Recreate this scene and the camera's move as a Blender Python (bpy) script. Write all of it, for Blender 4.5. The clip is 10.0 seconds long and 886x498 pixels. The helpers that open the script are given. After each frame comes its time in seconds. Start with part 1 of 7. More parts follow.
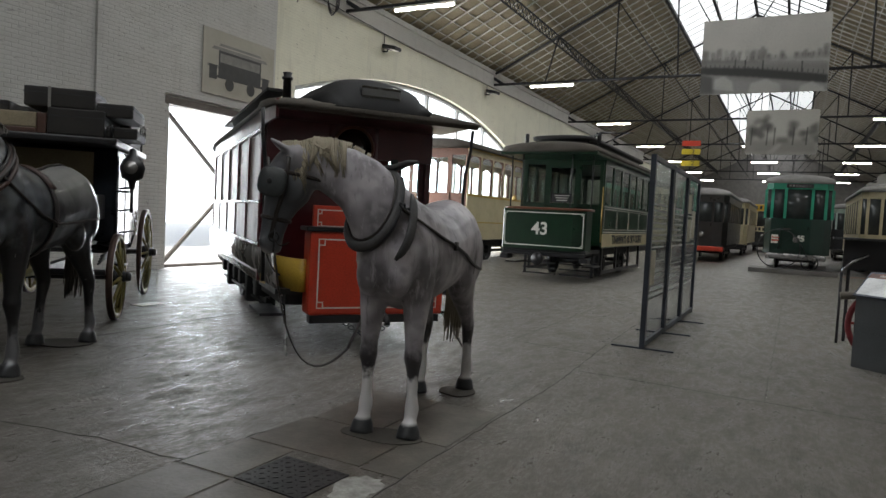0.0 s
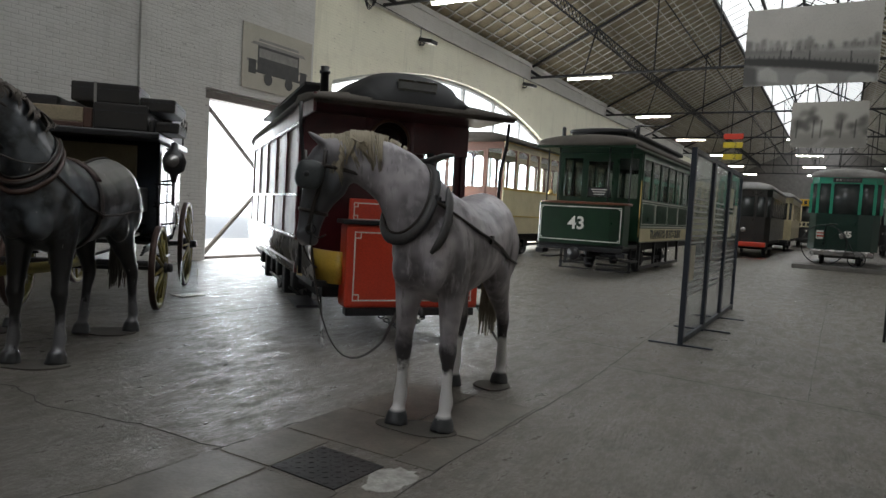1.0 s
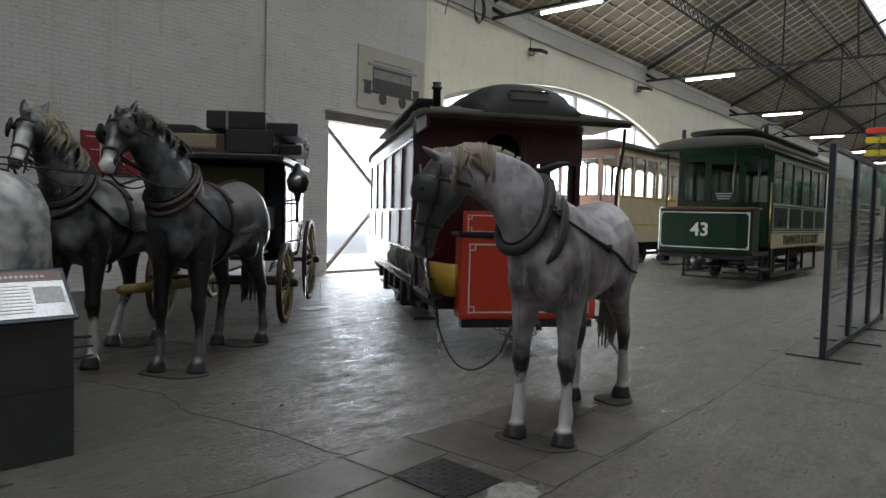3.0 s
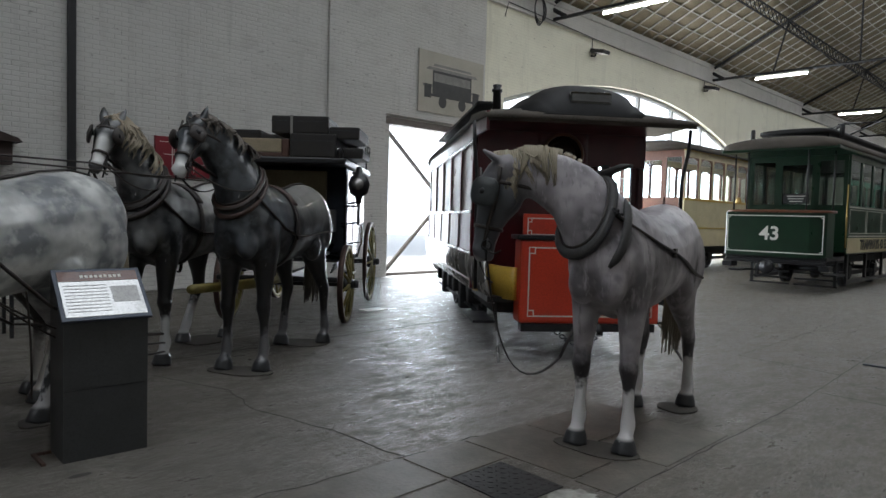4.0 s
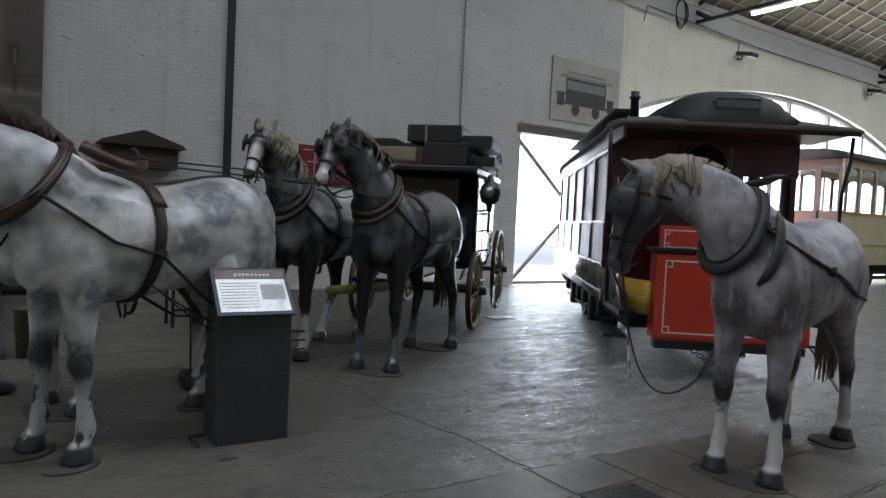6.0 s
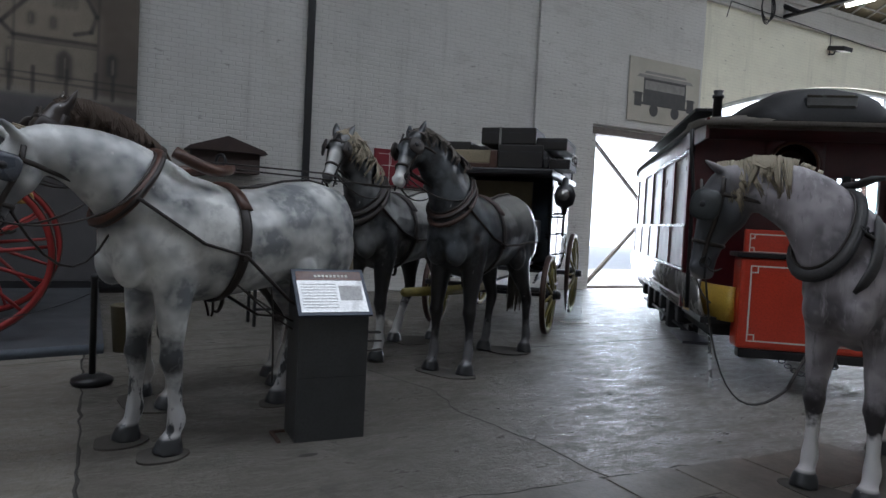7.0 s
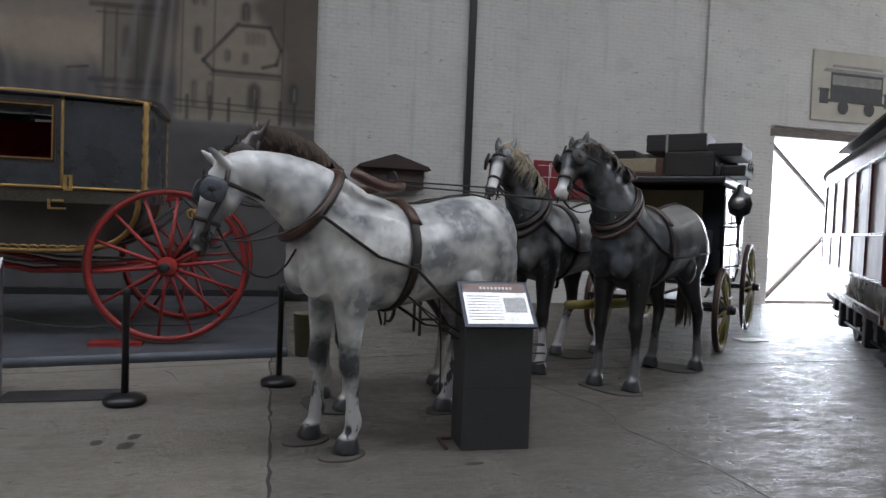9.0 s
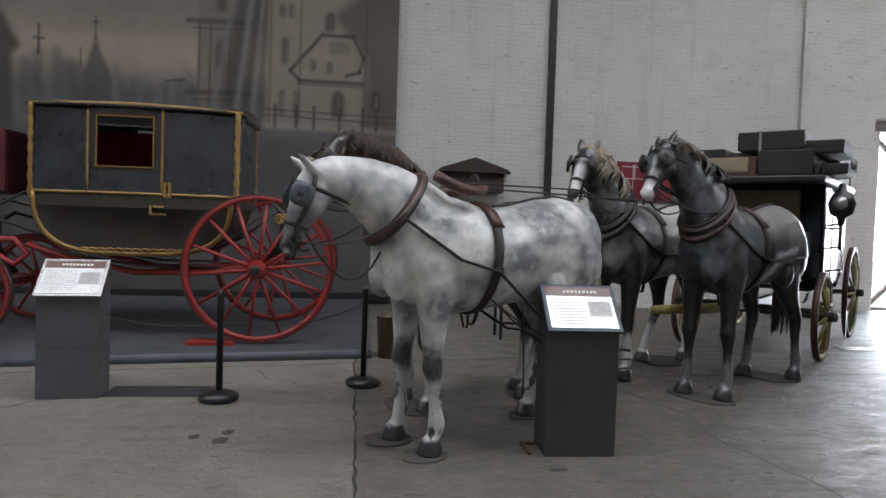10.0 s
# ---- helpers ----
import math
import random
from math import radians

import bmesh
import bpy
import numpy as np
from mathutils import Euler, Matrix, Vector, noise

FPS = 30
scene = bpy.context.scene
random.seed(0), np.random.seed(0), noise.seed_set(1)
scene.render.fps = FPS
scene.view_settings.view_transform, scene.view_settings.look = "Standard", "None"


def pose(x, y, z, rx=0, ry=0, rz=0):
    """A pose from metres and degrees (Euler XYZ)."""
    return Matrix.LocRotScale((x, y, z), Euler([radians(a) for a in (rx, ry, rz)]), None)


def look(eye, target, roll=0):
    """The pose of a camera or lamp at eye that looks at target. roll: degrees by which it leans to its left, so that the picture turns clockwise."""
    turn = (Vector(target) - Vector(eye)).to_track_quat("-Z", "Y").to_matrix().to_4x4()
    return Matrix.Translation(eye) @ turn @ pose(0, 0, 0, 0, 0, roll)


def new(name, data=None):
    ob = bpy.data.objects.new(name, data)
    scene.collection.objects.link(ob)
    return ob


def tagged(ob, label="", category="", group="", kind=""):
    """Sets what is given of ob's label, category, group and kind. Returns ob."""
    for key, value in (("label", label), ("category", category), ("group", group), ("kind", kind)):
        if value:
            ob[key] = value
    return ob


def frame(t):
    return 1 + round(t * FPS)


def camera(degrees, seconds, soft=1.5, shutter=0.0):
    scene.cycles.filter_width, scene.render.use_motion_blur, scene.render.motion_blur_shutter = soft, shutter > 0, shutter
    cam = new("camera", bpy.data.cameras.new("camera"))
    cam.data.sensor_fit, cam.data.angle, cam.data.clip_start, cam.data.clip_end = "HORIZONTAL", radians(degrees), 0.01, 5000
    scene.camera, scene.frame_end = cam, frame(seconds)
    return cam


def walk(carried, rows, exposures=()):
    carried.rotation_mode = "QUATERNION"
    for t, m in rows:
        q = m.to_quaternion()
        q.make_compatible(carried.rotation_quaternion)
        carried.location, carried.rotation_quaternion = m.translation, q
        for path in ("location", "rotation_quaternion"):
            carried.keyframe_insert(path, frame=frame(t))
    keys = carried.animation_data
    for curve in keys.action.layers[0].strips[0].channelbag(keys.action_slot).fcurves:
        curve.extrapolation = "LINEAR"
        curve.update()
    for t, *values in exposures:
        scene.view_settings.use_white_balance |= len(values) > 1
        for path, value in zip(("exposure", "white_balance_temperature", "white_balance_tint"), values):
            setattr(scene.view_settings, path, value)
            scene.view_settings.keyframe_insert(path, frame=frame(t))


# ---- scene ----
cam = camera(67.0, 10.0)
# seconds, place, then yaw, pitch and roll in degrees
PATH = [
    (0.0, 0.000, 0.000, 1.450, 27.64, -2.78, -2.96),
    (0.5, -0.003, -0.001, 1.450, 28.77, -3.12, -3.04),
    (1.0, -0.007, 0.007, 1.447, 30.66, -3.47, -3.18),
    (1.5, -0.010, 0.014, 1.444, 32.82, -3.76, -2.88),
    (2.0, -0.012, 0.022, 1.443, 35.43, -3.71, -2.48),
    (2.5, -0.023, 0.022, 1.440, 37.88, -3.16, -1.84),
    (4.0, -0.030, 0.011, 1.442, 45.31, -2.74, -1.57),
    (4.5, -0.040, 0.005, 1.443, 47.88, -2.62, -1.89),
    (5.0, -0.051, -0.003, 1.444, 50.42, -2.53, -2.08),
    (5.5, -0.056, -0.010, 1.445, 53.19, -2.48, -2.49),
    (7.0, -0.067, -0.042, 1.445, 62.27, -2.54, -2.91),
    (7.5, -0.070, -0.058, 1.447, 65.43, -2.53, -2.80),
    (8.0, -0.067, -0.071, 1.449, 68.68, -2.44, -2.54),
    (8.5, -0.058, -0.084, 1.448, 72.04, -2.32, -2.36),
    (9.0, -0.050, -0.096, 1.451, 75.69, -2.14, -2.21),
    (9.5, -0.054, -0.107, 1.445, 79.21, -2.03, -2.01),
    (10.0, -0.060, -0.116, 1.444, 82.44, -2.05, -1.87),
]
walk(cam, [(t, pose(x, y, z, 90 + p, r, w)) for t, x, y, z, w, p, r in PATH],
     [(0.0, -0.1, 6500, 10), (2.5, -0.1, 6350, 10), (5.5, 0.05, 6000, 11), (7.5, 0.0, 5850, 13), (8.5, 0.24, 6000, 14), (9.3, 0.72, 6150, 15), (10.0, 0.82, 6250, 15)])

# ---- light ----
world = bpy.data.worlds.new("sky")
scene.world = world
world.use_nodes = True
wn = world.node_tree.nodes
sky = wn.new("ShaderNodeTexSky")
sky.sky_type, sky.sun_disc = "NISHITA", False
sky.sun_elevation, sky.sun_rotation = radians(48), radians(250)
world.node_tree.links.new(sky.outputs[0], wn["Background"].inputs[0])
wn["Background"].inputs[1].default_value = 0.15


def lamp(name, m, power, sx, sy, colour):
    d = bpy.data.lights.new(name, "AREA")
    d.shape, d.size, d.size_y, d.energy, d.color = "RECTANGLE", sx, sy, power, colour
    ob = new(name, d)
    ob.matrix_world = m
    return ob


sun = bpy.data.lights.new("sun", "SUN")
sun.energy, sun.angle, sun.color = 5.0, radians(0.6), (1.0, 0.95, 0.88)
new("sun", sun).matrix_world = look((-40, -30, 55), (0, 0, 0))

WALL = -12.1          # inner face of the long brick wall
EAST = 7.3            # inner face of the wall on the other side
RIDGE = -2.4          # x of the ridge
Y0, Y1 = -22.0, 94.0  # the ends of the hall
EAVE = 7.83
DOOR = (10.07, 12.95, 3.67)
ARCH = (14.2, 29.4)

lamp("skylight_daylight", pose(RIDGE, 36, 11.9), 2350, 4.4, 114, (0.95, 0.98, 1.0))
lamp("door_daylight", pose(WALL - 0.5, 11.5, 1.85, 0, -90, 0), 330, 3.6, 2.8, (0.9, 0.96, 1.0))
lamp("arch_daylight", pose(WALL - 0.6, 21.8, 2.7, 0, -90, 0), 1150, 5.0, 14.5, (0.95, 0.98, 1.0))

# ---- materials ----
def nodes_of(name):
    m = bpy.data.materials.new(name)
    m.use_nodes = True
    t = m.node_tree
    return m, t, t.nodes["Principled BSDF"]


def add(t, kind, **inputs):
    n = t.nodes.new(kind)
    for k, v in inputs.items():
        n.inputs[k.replace("_", " ")].default_value = v
    return n


def mix_colour(t, fac, a, b):
    n = t.nodes.new("ShaderNodeMix")
    n.data_type = "RGBA"
    for socket, v in ((n.inputs[0], fac), (n.inputs[6], a), (n.inputs[7], b)):
        if isinstance(v, bpy.types.NodeSocket):
            t.links.new(v, socket)
        else:
            socket.default_value = (*v, 1) if isinstance(v, tuple) and len(v) == 3 else v
    return n.outputs[2]


def ramp(t, fac, lo, hi):
    n = t.nodes.new("ShaderNodeMapRange")
    n.inputs[1].default_value, n.inputs[2].default_value = lo, hi
    t.links.new(fac, n.inputs[0])
    return n.outputs[0]


def noise_at(t, scale, detail=4, rough=0.55, stretch=(1, 1, 1), turn=0.0):
    co = t.nodes.new("ShaderNodeTexCoord")
    mp = t.nodes.new("ShaderNodeMapping")
    mp.inputs["Scale"].default_value = stretch
    mp.inputs["Rotation"].default_value = (0, 0, turn)
    t.links.new(co.outputs["Object"], mp.inputs[0])
    n = add(t, "ShaderNodeTexNoise", Scale=scale, Detail=detail, Roughness=rough)
    t.links.new(mp.outputs[0], n.inputs["Vector"])
    return n.outputs["Fac"]


def bump(t, b, height, strength, distance=0.01):
    n = add(t, "ShaderNodeBump", Strength=strength, Distance=distance)
    t.links.new(height, n.inputs["Height"])
    t.links.new(n.outputs[0], b.inputs["Normal"])
    return n


def surface(name, base, other=None, rough=0.6, metal=0.0, grain=60.0, stain=2.5, relief=0.15, coat=0.0, dirt=None, stretch=(1, 1, 1)):
    """A painted, worn or raw surface: two colours mixed by a coarse and a fine noise, with a fine relief."""
    m, t, b = nodes_of(name)
    other = other or tuple(c * 0.72 for c in base)
    coarse, fine = noise_at(t, stain, 5, 0.6, stretch), noise_at(t, grain, 3, 0.6, stretch)
    col = mix_colour(t, ramp(t, coarse, 0.38, 0.68), base, other)
    col = mix_colour(t, ramp(t, fine, 0.45, 0.9), col, dirt or tuple(c * 0.55 for c in base))
    t.links.new(col, b.inputs["Base Color"])
    r = add(t, "ShaderNodeMapRange")
    r.inputs[3].default_value, r.inputs[4].default_value = max(rough - 0.12, 0.04), min(rough + 0.15, 1)
    t.links.new(coarse, r.inputs[0])
    t.links.new(r.outputs[0], b.inputs["Roughness"])
    b.inputs["Metallic"].default_value = metal
    b.inputs["Coat Weight"].default_value = coat
    b.inputs["Coat Roughness"].default_value = 0.12
    if relief:
        bump(t, b, fine, relief, 0.004)
    return m


def clear_glass(name, tint=(0.9, 0.95, 0.95), rough=0.02):
    m, t, b = nodes_of(name)
    b.inputs["Base Color"].default_value = (*tint, 1)
    b.inputs["Roughness"].default_value = rough
    b.inputs["Transmission Weight"].default_value = 1.0
    b.inputs["IOR"].default_value = 1.1
    b.inputs["Coat Weight"].default_value = 0.6
    b.inputs["Coat Roughness"].default_value = 0.02
    return m


def brick_paint(name, paint, worn, plaster=0.0):
    """Whitewashed brickwork: courses of 75 mm in relief, with grey wear."""
    m, t, b = nodes_of(name)
    co = t.nodes.new("ShaderNodeTexCoord")
    sp, cb = t.nodes.new("ShaderNodeSeparateXYZ"), t.nodes.new("ShaderNodeCombineXYZ")
    t.links.new(co.outputs["Object"], sp.inputs[0])
    ad = t.nodes.new("ShaderNodeMath")
    t.links.new(sp.outputs[0], ad.inputs[0])
    t.links.new(sp.outputs[1], ad.inputs[1])
    t.links.new(ad.outputs[0], cb.inputs[0])
    t.links.new(sp.outputs[2], cb.inputs[1])
    br = add(t, "ShaderNodeTexBrick", Scale=1.0, Mortar_Size=0.009, Mortar_Smooth=0.6, Brick_Width=0.23, Row_Height=0.078)
    br.inputs["Color1"].default_value = (1, 1, 1, 1)
    br.inputs["Color2"].default_value = (0.72, 0.72, 0.72, 1)
    br.inputs["Mortar"].default_value = (0.15, 0.15, 0.15, 1)
    t.links.new(cb.outputs[0], br.inputs["Vector"])
    big, mid, fine = noise_at(t, 0.45, 5, 0.6), noise_at(t, 2.2, 6, 0.7, (1, 0.6, 1.4)), noise_at(t, 30, 4)
    drip = noise_at(t, 1.6, 5, 0.6, (1, 2.2, 0.22))
    col = mix_colour(t, ramp(t, big, 0.35, 0.75), paint, tuple(c * 0.86 for c in paint))
    col = mix_colour(t, ramp(t, mid, 0.52, 0.85), col, worn)
    col = mix_colour(t, ramp(t, drip, 0.56, 0.9), col, tuple(c * 0.62 for c in paint))
    col = mix_colour(t, ramp(t, br.outputs["Fac"], 0.0, 3.6 + 3 * plaster), col, tuple(c * 0.55 for c in paint))
    flake = noise_at(t, 7.5, 5, 0.65, (1, 0.55, 1.9))
    col = mix_colour(t, ramp(t, flake, 0.63, 0.70), col, tuple(c * 0.74 for c in worn))
    t.links.new(col, b.inputs["Base Color"])
    b.inputs["Roughness"].default_value = 0.82
    hm = t.nodes.new("ShaderNodeMix")
    hm.inputs[0].default_value = 0.3 + plaster
    t.links.new(br.outputs["Color"], hm.inputs[2])
    t.links.new(fine, hm.inputs[3])
    bump(t, b, hm.outputs[0], 0.85 - 0.55 * plaster, 0.016)
    return m


def floor_concrete(name, gain):
    m, t, b = nodes_of(name)
    tone = lambda c: tuple(q * gain for q in c)
    big, mid, fine = noise_at(t, 0.22, 6, 0.6), noise_at(t, 1.4, 8, 0.7), noise_at(t, 26, 6, 0.7)
    comb = noise_at(t, 42, 5, 0.7, (1.0, 0.2, 1), radians(24))
    grit = noise_at(t, 95, 3, 0.7)
    wear = noise_at(t, 7, 7, 0.75, (1.0, 0.35, 1), radians(10))
    blot = noise_at(t, 3.2, 9, 0.75)
    col = mix_colour(t, ramp(t, big, 0.35, 0.7), tone((0.175, 0.158, 0.134)), tone((0.118, 0.108, 0.094)))
    col = mix_colour(t, ramp(t, mid, 0.5, 0.8), col, tone((0.215, 0.20, 0.176)))
    col = mix_colour(t, ramp(t, fine, 0.55, 0.85), col, tone((0.075, 0.07, 0.063)))
    col = mix_colour(t, ramp(t, blot, 0.54, 0.74), col, tone((0.085, 0.079, 0.07)))
    col = mix_colour(t, ramp(t, grit, 0.6, 0.8), col, tone((0.21, 0.195, 0.172)))
    col = mix_colour(t, ramp(t, wear, 0.58, 0.8), col, tone((0.085, 0.079, 0.07)))
    t.links.new(col, b.inputs["Base Color"])
    scuff = noise_at(t, 34, 6, 0.75, (1.0, 0.35, 1), radians(30))
    both = t.nodes.new("ShaderNodeMath")
    both.operation = "MULTIPLY_ADD"
    both.inputs[1].default_value = 0.8
    t.links.new(scuff, both.inputs[0])
    t.links.new(wear, both.inputs[2])
    r = add(t, "ShaderNodeMapRange")
    r.inputs[1].default_value, r.inputs[2].default_value = 0.76, 1.02
    r.inputs[3].default_value, r.inputs[4].default_value = 0.27, 0.66
    t.links.new(both.outputs[0], r.inputs[0])
    t.links.new(r.outputs[0], b.inputs["Roughness"])
    b.inputs["Specular IOR Level"].default_value = 0.31
    hm = t.nodes.new("ShaderNodeMix")
    hm.inputs[0].default_value = 0.55
    t.links.new(comb, hm.inputs[2])
    t.links.new(fine, hm.inputs[3])
    bump(t, b, hm.outputs[0], 1.0, 0.032)
    return m


def coat_paint(name, pale, dark, knee, sock, dapple=5.5, lo=0.42, hi=0.62, face=None, kz=(1.12, 0.85), sz=(0.62, 0.5), streak=False, patchy=False, back=None):
    """Painted horse statue: dappled grey, dark knees and hocks, pale socks, black hooves."""
    m, t, b = nodes_of(name)
    co = t.nodes.new("ShaderNodeTexCoord")
    sp = t.nodes.new("ShaderNodeSeparateXYZ")
    t.links.new(co.outputs["Object"], sp.inputs[0])
    vor, fine, mid = noise_at(t, dapple, 2, 0.4), noise_at(t, 45, 4), noise_at(t, 11, 5, 0.6)
    col = mix_colour(t, ramp(t, vor, lo, hi), dark, pale)
    spot = noise_at(t, dapple * 2.6, 3, 0.5)
    col = mix_colour(t, ramp(t, spot, 0.52, 0.72), col, tuple((c + d) * 0.5 for c, d in zip(pale, dark)))
    col = mix_colour(t, ramp(t, mid, 0.5, 0.85), col, tuple(c * 0.6 for c in pale))
    # paler towards the top of the trunk, behind the withers
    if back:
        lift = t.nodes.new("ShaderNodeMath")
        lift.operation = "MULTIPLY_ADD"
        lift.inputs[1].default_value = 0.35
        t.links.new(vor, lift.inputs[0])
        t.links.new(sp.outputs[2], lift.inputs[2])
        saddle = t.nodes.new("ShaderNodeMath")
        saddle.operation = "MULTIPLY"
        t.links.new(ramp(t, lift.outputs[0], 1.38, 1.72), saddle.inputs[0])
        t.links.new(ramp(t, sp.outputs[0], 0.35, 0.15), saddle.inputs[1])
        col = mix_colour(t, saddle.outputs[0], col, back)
    if streak:
        brush = noise_at(t, 16, 5, 0.7, (1, 1, 0.18))
        col = mix_colour(t, ramp(t, brush, 0.56, 0.76), col, tuple(c * 1.15 for c in pale))
        col = mix_colour(t, ramp(t, brush, 0.42, 0.28), col, tuple(c * 0.8 for c in dark))
    wob = t.nodes.new("ShaderNodeMath")
    wob.operation = "MULTIPLY_ADD"
    wob.inputs[1].default_value = 0.3
    t.links.new(mid, wob.inputs[0])
    t.links.new(sp.outputs[2], wob.inputs[2])
    z = wob.outputs[0]
    col = mix_colour(t, ramp(t, z, *kz), col, knee)
    col = mix_colour(t, ramp(t, z, *sz), col, sock)
    if patchy:
        flake = t.nodes.new("ShaderNodeMath")
        flake.operation = "MULTIPLY"
        t.links.new(ramp(t, noise_at(t, 13, 4, 0.6, (1, 1, 0.45)), 0.56, 0.62), flake.inputs[0])
        t.links.new(ramp(t, sp.outputs[2], 0.62, 0.5), flake.inputs[1])
        col = mix_colour(t, flake.outputs[0], col, tuple(c * 0.8 for c in knee))
    col = mix_colour(t, ramp(t, sp.outputs[2], 0.115, 0.095), col, (0.03, 0.032, 0.035))
    for (px, py, pz), rad, c in face or ():
        dn = t.nodes.new("ShaderNodeVectorMath")
        dn.operation = "DISTANCE"
        t.links.new(co.outputs["Object"], dn.inputs[0])
        dn.inputs[1].default_value = (px, py, pz)
        col = mix_colour(t, ramp(t, dn.outputs["Value"], rad, rad * 0.55), col, c)
    scr = noise_at(t, 22, 2, 0.4, (1, 1, 0.5))
    col = mix_colour(t, ramp(t, scr, 0.74, 0.78), col, (0.6, 0.6, 0.58))
    t.links.new(col, b.inputs["Base Color"])
    b.inputs["Roughness"].default_value = 0.46 if streak else 0.34
    b.inputs["Coat Weight"].default_value = 0.1 if streak else 0.35
    b.inputs["Coat Roughness"].default_value = 0.22
    bump(t, b, fine, 0.12, 0.004)
    return m


PAINT = brick_paint("whitewashed_brick", (0.61, 0.60, 0.57), (0.45, 0.44, 0.41))
# yellowish plaster, its colour lightened to carry the glow around the arch
PLASTER = brick_paint("glow_lightened_plaster", (0.84, 0.82, 0.68), (0.66, 0.63, 0.52), 0.55)
CONCRETE = floor_concrete("worn_concrete", 1.0)
# same concrete with the stronger light south of the joint put into its colour
LIT_CONCRETE = floor_concrete("lit_worn_concrete", 1.45)
CRACK = surface("crack_dirt", (0.06, 0.056, 0.05), rough=0.9)
PATCH = surface("rough_patch", (0.4, 0.39, 0.36), (0.22, 0.21, 0.19), rough=0.85, stain=14, relief=0.8)
STEEL = surface("dark_steel", (0.035, 0.035, 0.038), rough=0.55, metal=0.3)
PLATE = surface("chequer_plate", (0.07, 0.07, 0.07), rough=0.5, metal=0.6, relief=0.6)
BOARD = surface("roof_boards", (0.30, 0.25, 0.165), (0.22, 0.185, 0.12), rough=0.8, stretch=(1, 0.3, 1), stain=3)
RIB = surface("pale_batten", (0.60, 0.58, 0.53), rough=0.7)
MATTE = surface("matte_black_roof", (0.012, 0.012, 0.013), (0.02, 0.02, 0.021), rough=0.7)
BLACK = surface("black_paint", (0.018, 0.018, 0.02), rough=0.35)
MAROON = surface("maroon_varnish", (0.085, 0.009, 0.014), (0.055, 0.006, 0.010), rough=0.34, coat=0.2, relief=0.03)
RED = surface("signal_red_paint", (0.62, 0.055, 0.025), (0.52, 0.045, 0.02), rough=0.35, coat=0.3, relief=0.05)
WHITE = surface("white_line_paint", (0.78, 0.76, 0.70), (0.68, 0.66, 0.6), rough=0.5)
CREAM = surface("cream_paint", (0.62, 0.54, 0.34), (0.52, 0.45, 0.28), rough=0.4)
YELLOW = surface("ochre_yellow_paint", (0.55, 0.36, 0.05), (0.44, 0.28, 0.04), rough=0.4)
SILVER = surface("worn_silver_panel", (0.42, 0.41, 0.40), (0.28, 0.27, 0.26), rough=0.25, metal=0.7, relief=0.05)
CANVAS = surface("dusty_roof_canvas", (0.085, 0.073, 0.060), (0.055, 0.047, 0.040), rough=1.0, stain=1.5, dirt=(0.12, 0.108, 0.094))
GREEN = surface("bottle_green_paint", (0.009, 0.034, 0.016), (0.006, 0.024, 0.011), rough=0.3, coat=0.15, relief=0.03)
GREEN2 = surface("emerald_paint", (0.03, 0.32, 0.20), (0.025, 0.26, 0.16), rough=0.35, coat=0.3)
WOOD = surface("varnished_wood", (0.16, 0.06, 0.03), (0.10, 0.038, 0.02), rough=0.4, stretch=(1, 1, 6), stain=8)
LEATHER = surface("harness_leather", (0.032, 0.024, 0.020), (0.020, 0.016, 0.014), rough=0.45)
TAN = surface("brown_leather", (0.105, 0.048, 0.032), (0.06, 0.030, 0.022), rough=0.4)
BRASS = surface("brass", (0.6, 0.42, 0.16), rough=0.3, metal=1.0)
GILT = surface("gilt_moulding", (0.42, 0.27, 0.09), (0.25, 0.15, 0.05), rough=0.45, metal=0.5)
GREY = surface("anthracite_powder_coat", (0.055, 0.058, 0.06), rough=0.45, relief=0.08)
STAGE = surface("grey_stage_boards", (0.085, 0.09, 0.1), (0.065, 0.07, 0.08), rough=0.6)
SPOKE = surface("coach_red_paint", (0.33, 0.028, 0.026), (0.22, 0.02, 0.018), rough=0.4)
GLASS = clear_glass("window_glass")
DARKGLASS = surface("dim_window_glass", (0.035, 0.04, 0.04), (0.06, 0.065, 0.065), rough=0.1, relief=0, stain=1.2)
ADDED_BLIND = surface("added_window_blind", (0.17, 0.13, 0.105), (0.13, 0.10, 0.08), rough=0.5)
PALEFRAME = surface("pale_grey_frame", (0.42, 0.43, 0.43), rough=0.5)

# ---- tools ----
UP = Vector((0, 0, 1))


def mesh_ob(name, bm, material, smooth=False):
    me = bpy.data.meshes.new(name)
    if smooth:
        for f in bm.faces:
            f.smooth = True
    bm.to_mesh(me)
    bm.free()
    for m in material if isinstance(material, (list, tuple)) else [material]:
        me.materials.append(m)
    return new(name, me)


def part(name, bm, material, parent, label="", smooth=False):
    ob = mesh_ob(name, bm, material, smooth)
    ob.parent = parent
    return tagged(ob, label)


def thing(name, label, category, m=None, group="", kind=""):
    ob = new(name)
    ob.empty_display_size = 0.1
    if m is not None:
        ob.matrix_world = m
    return tagged(ob, label, category, group, kind)


def box(bm, x0, x1, y0, y1, z0, z1, bevel=0.0, mat=0):
    before = set(bm.faces)
    r = bmesh.ops.create_cube(bm, size=1, matrix=Matrix.Translation(((x0 + x1) / 2, (y0 + y1) / 2, (z0 + z1) / 2)) @ Matrix.Diagonal((abs(x1 - x0), abs(y1 - y0), abs(z1 - z0), 1)))
    if bevel:
        es = list({e for v in r["verts"] for e in v.link_edges})
        bmesh.ops.bevel(bm, geom=es, offset=bevel, segments=2, affect="EDGES", profile=0.6)
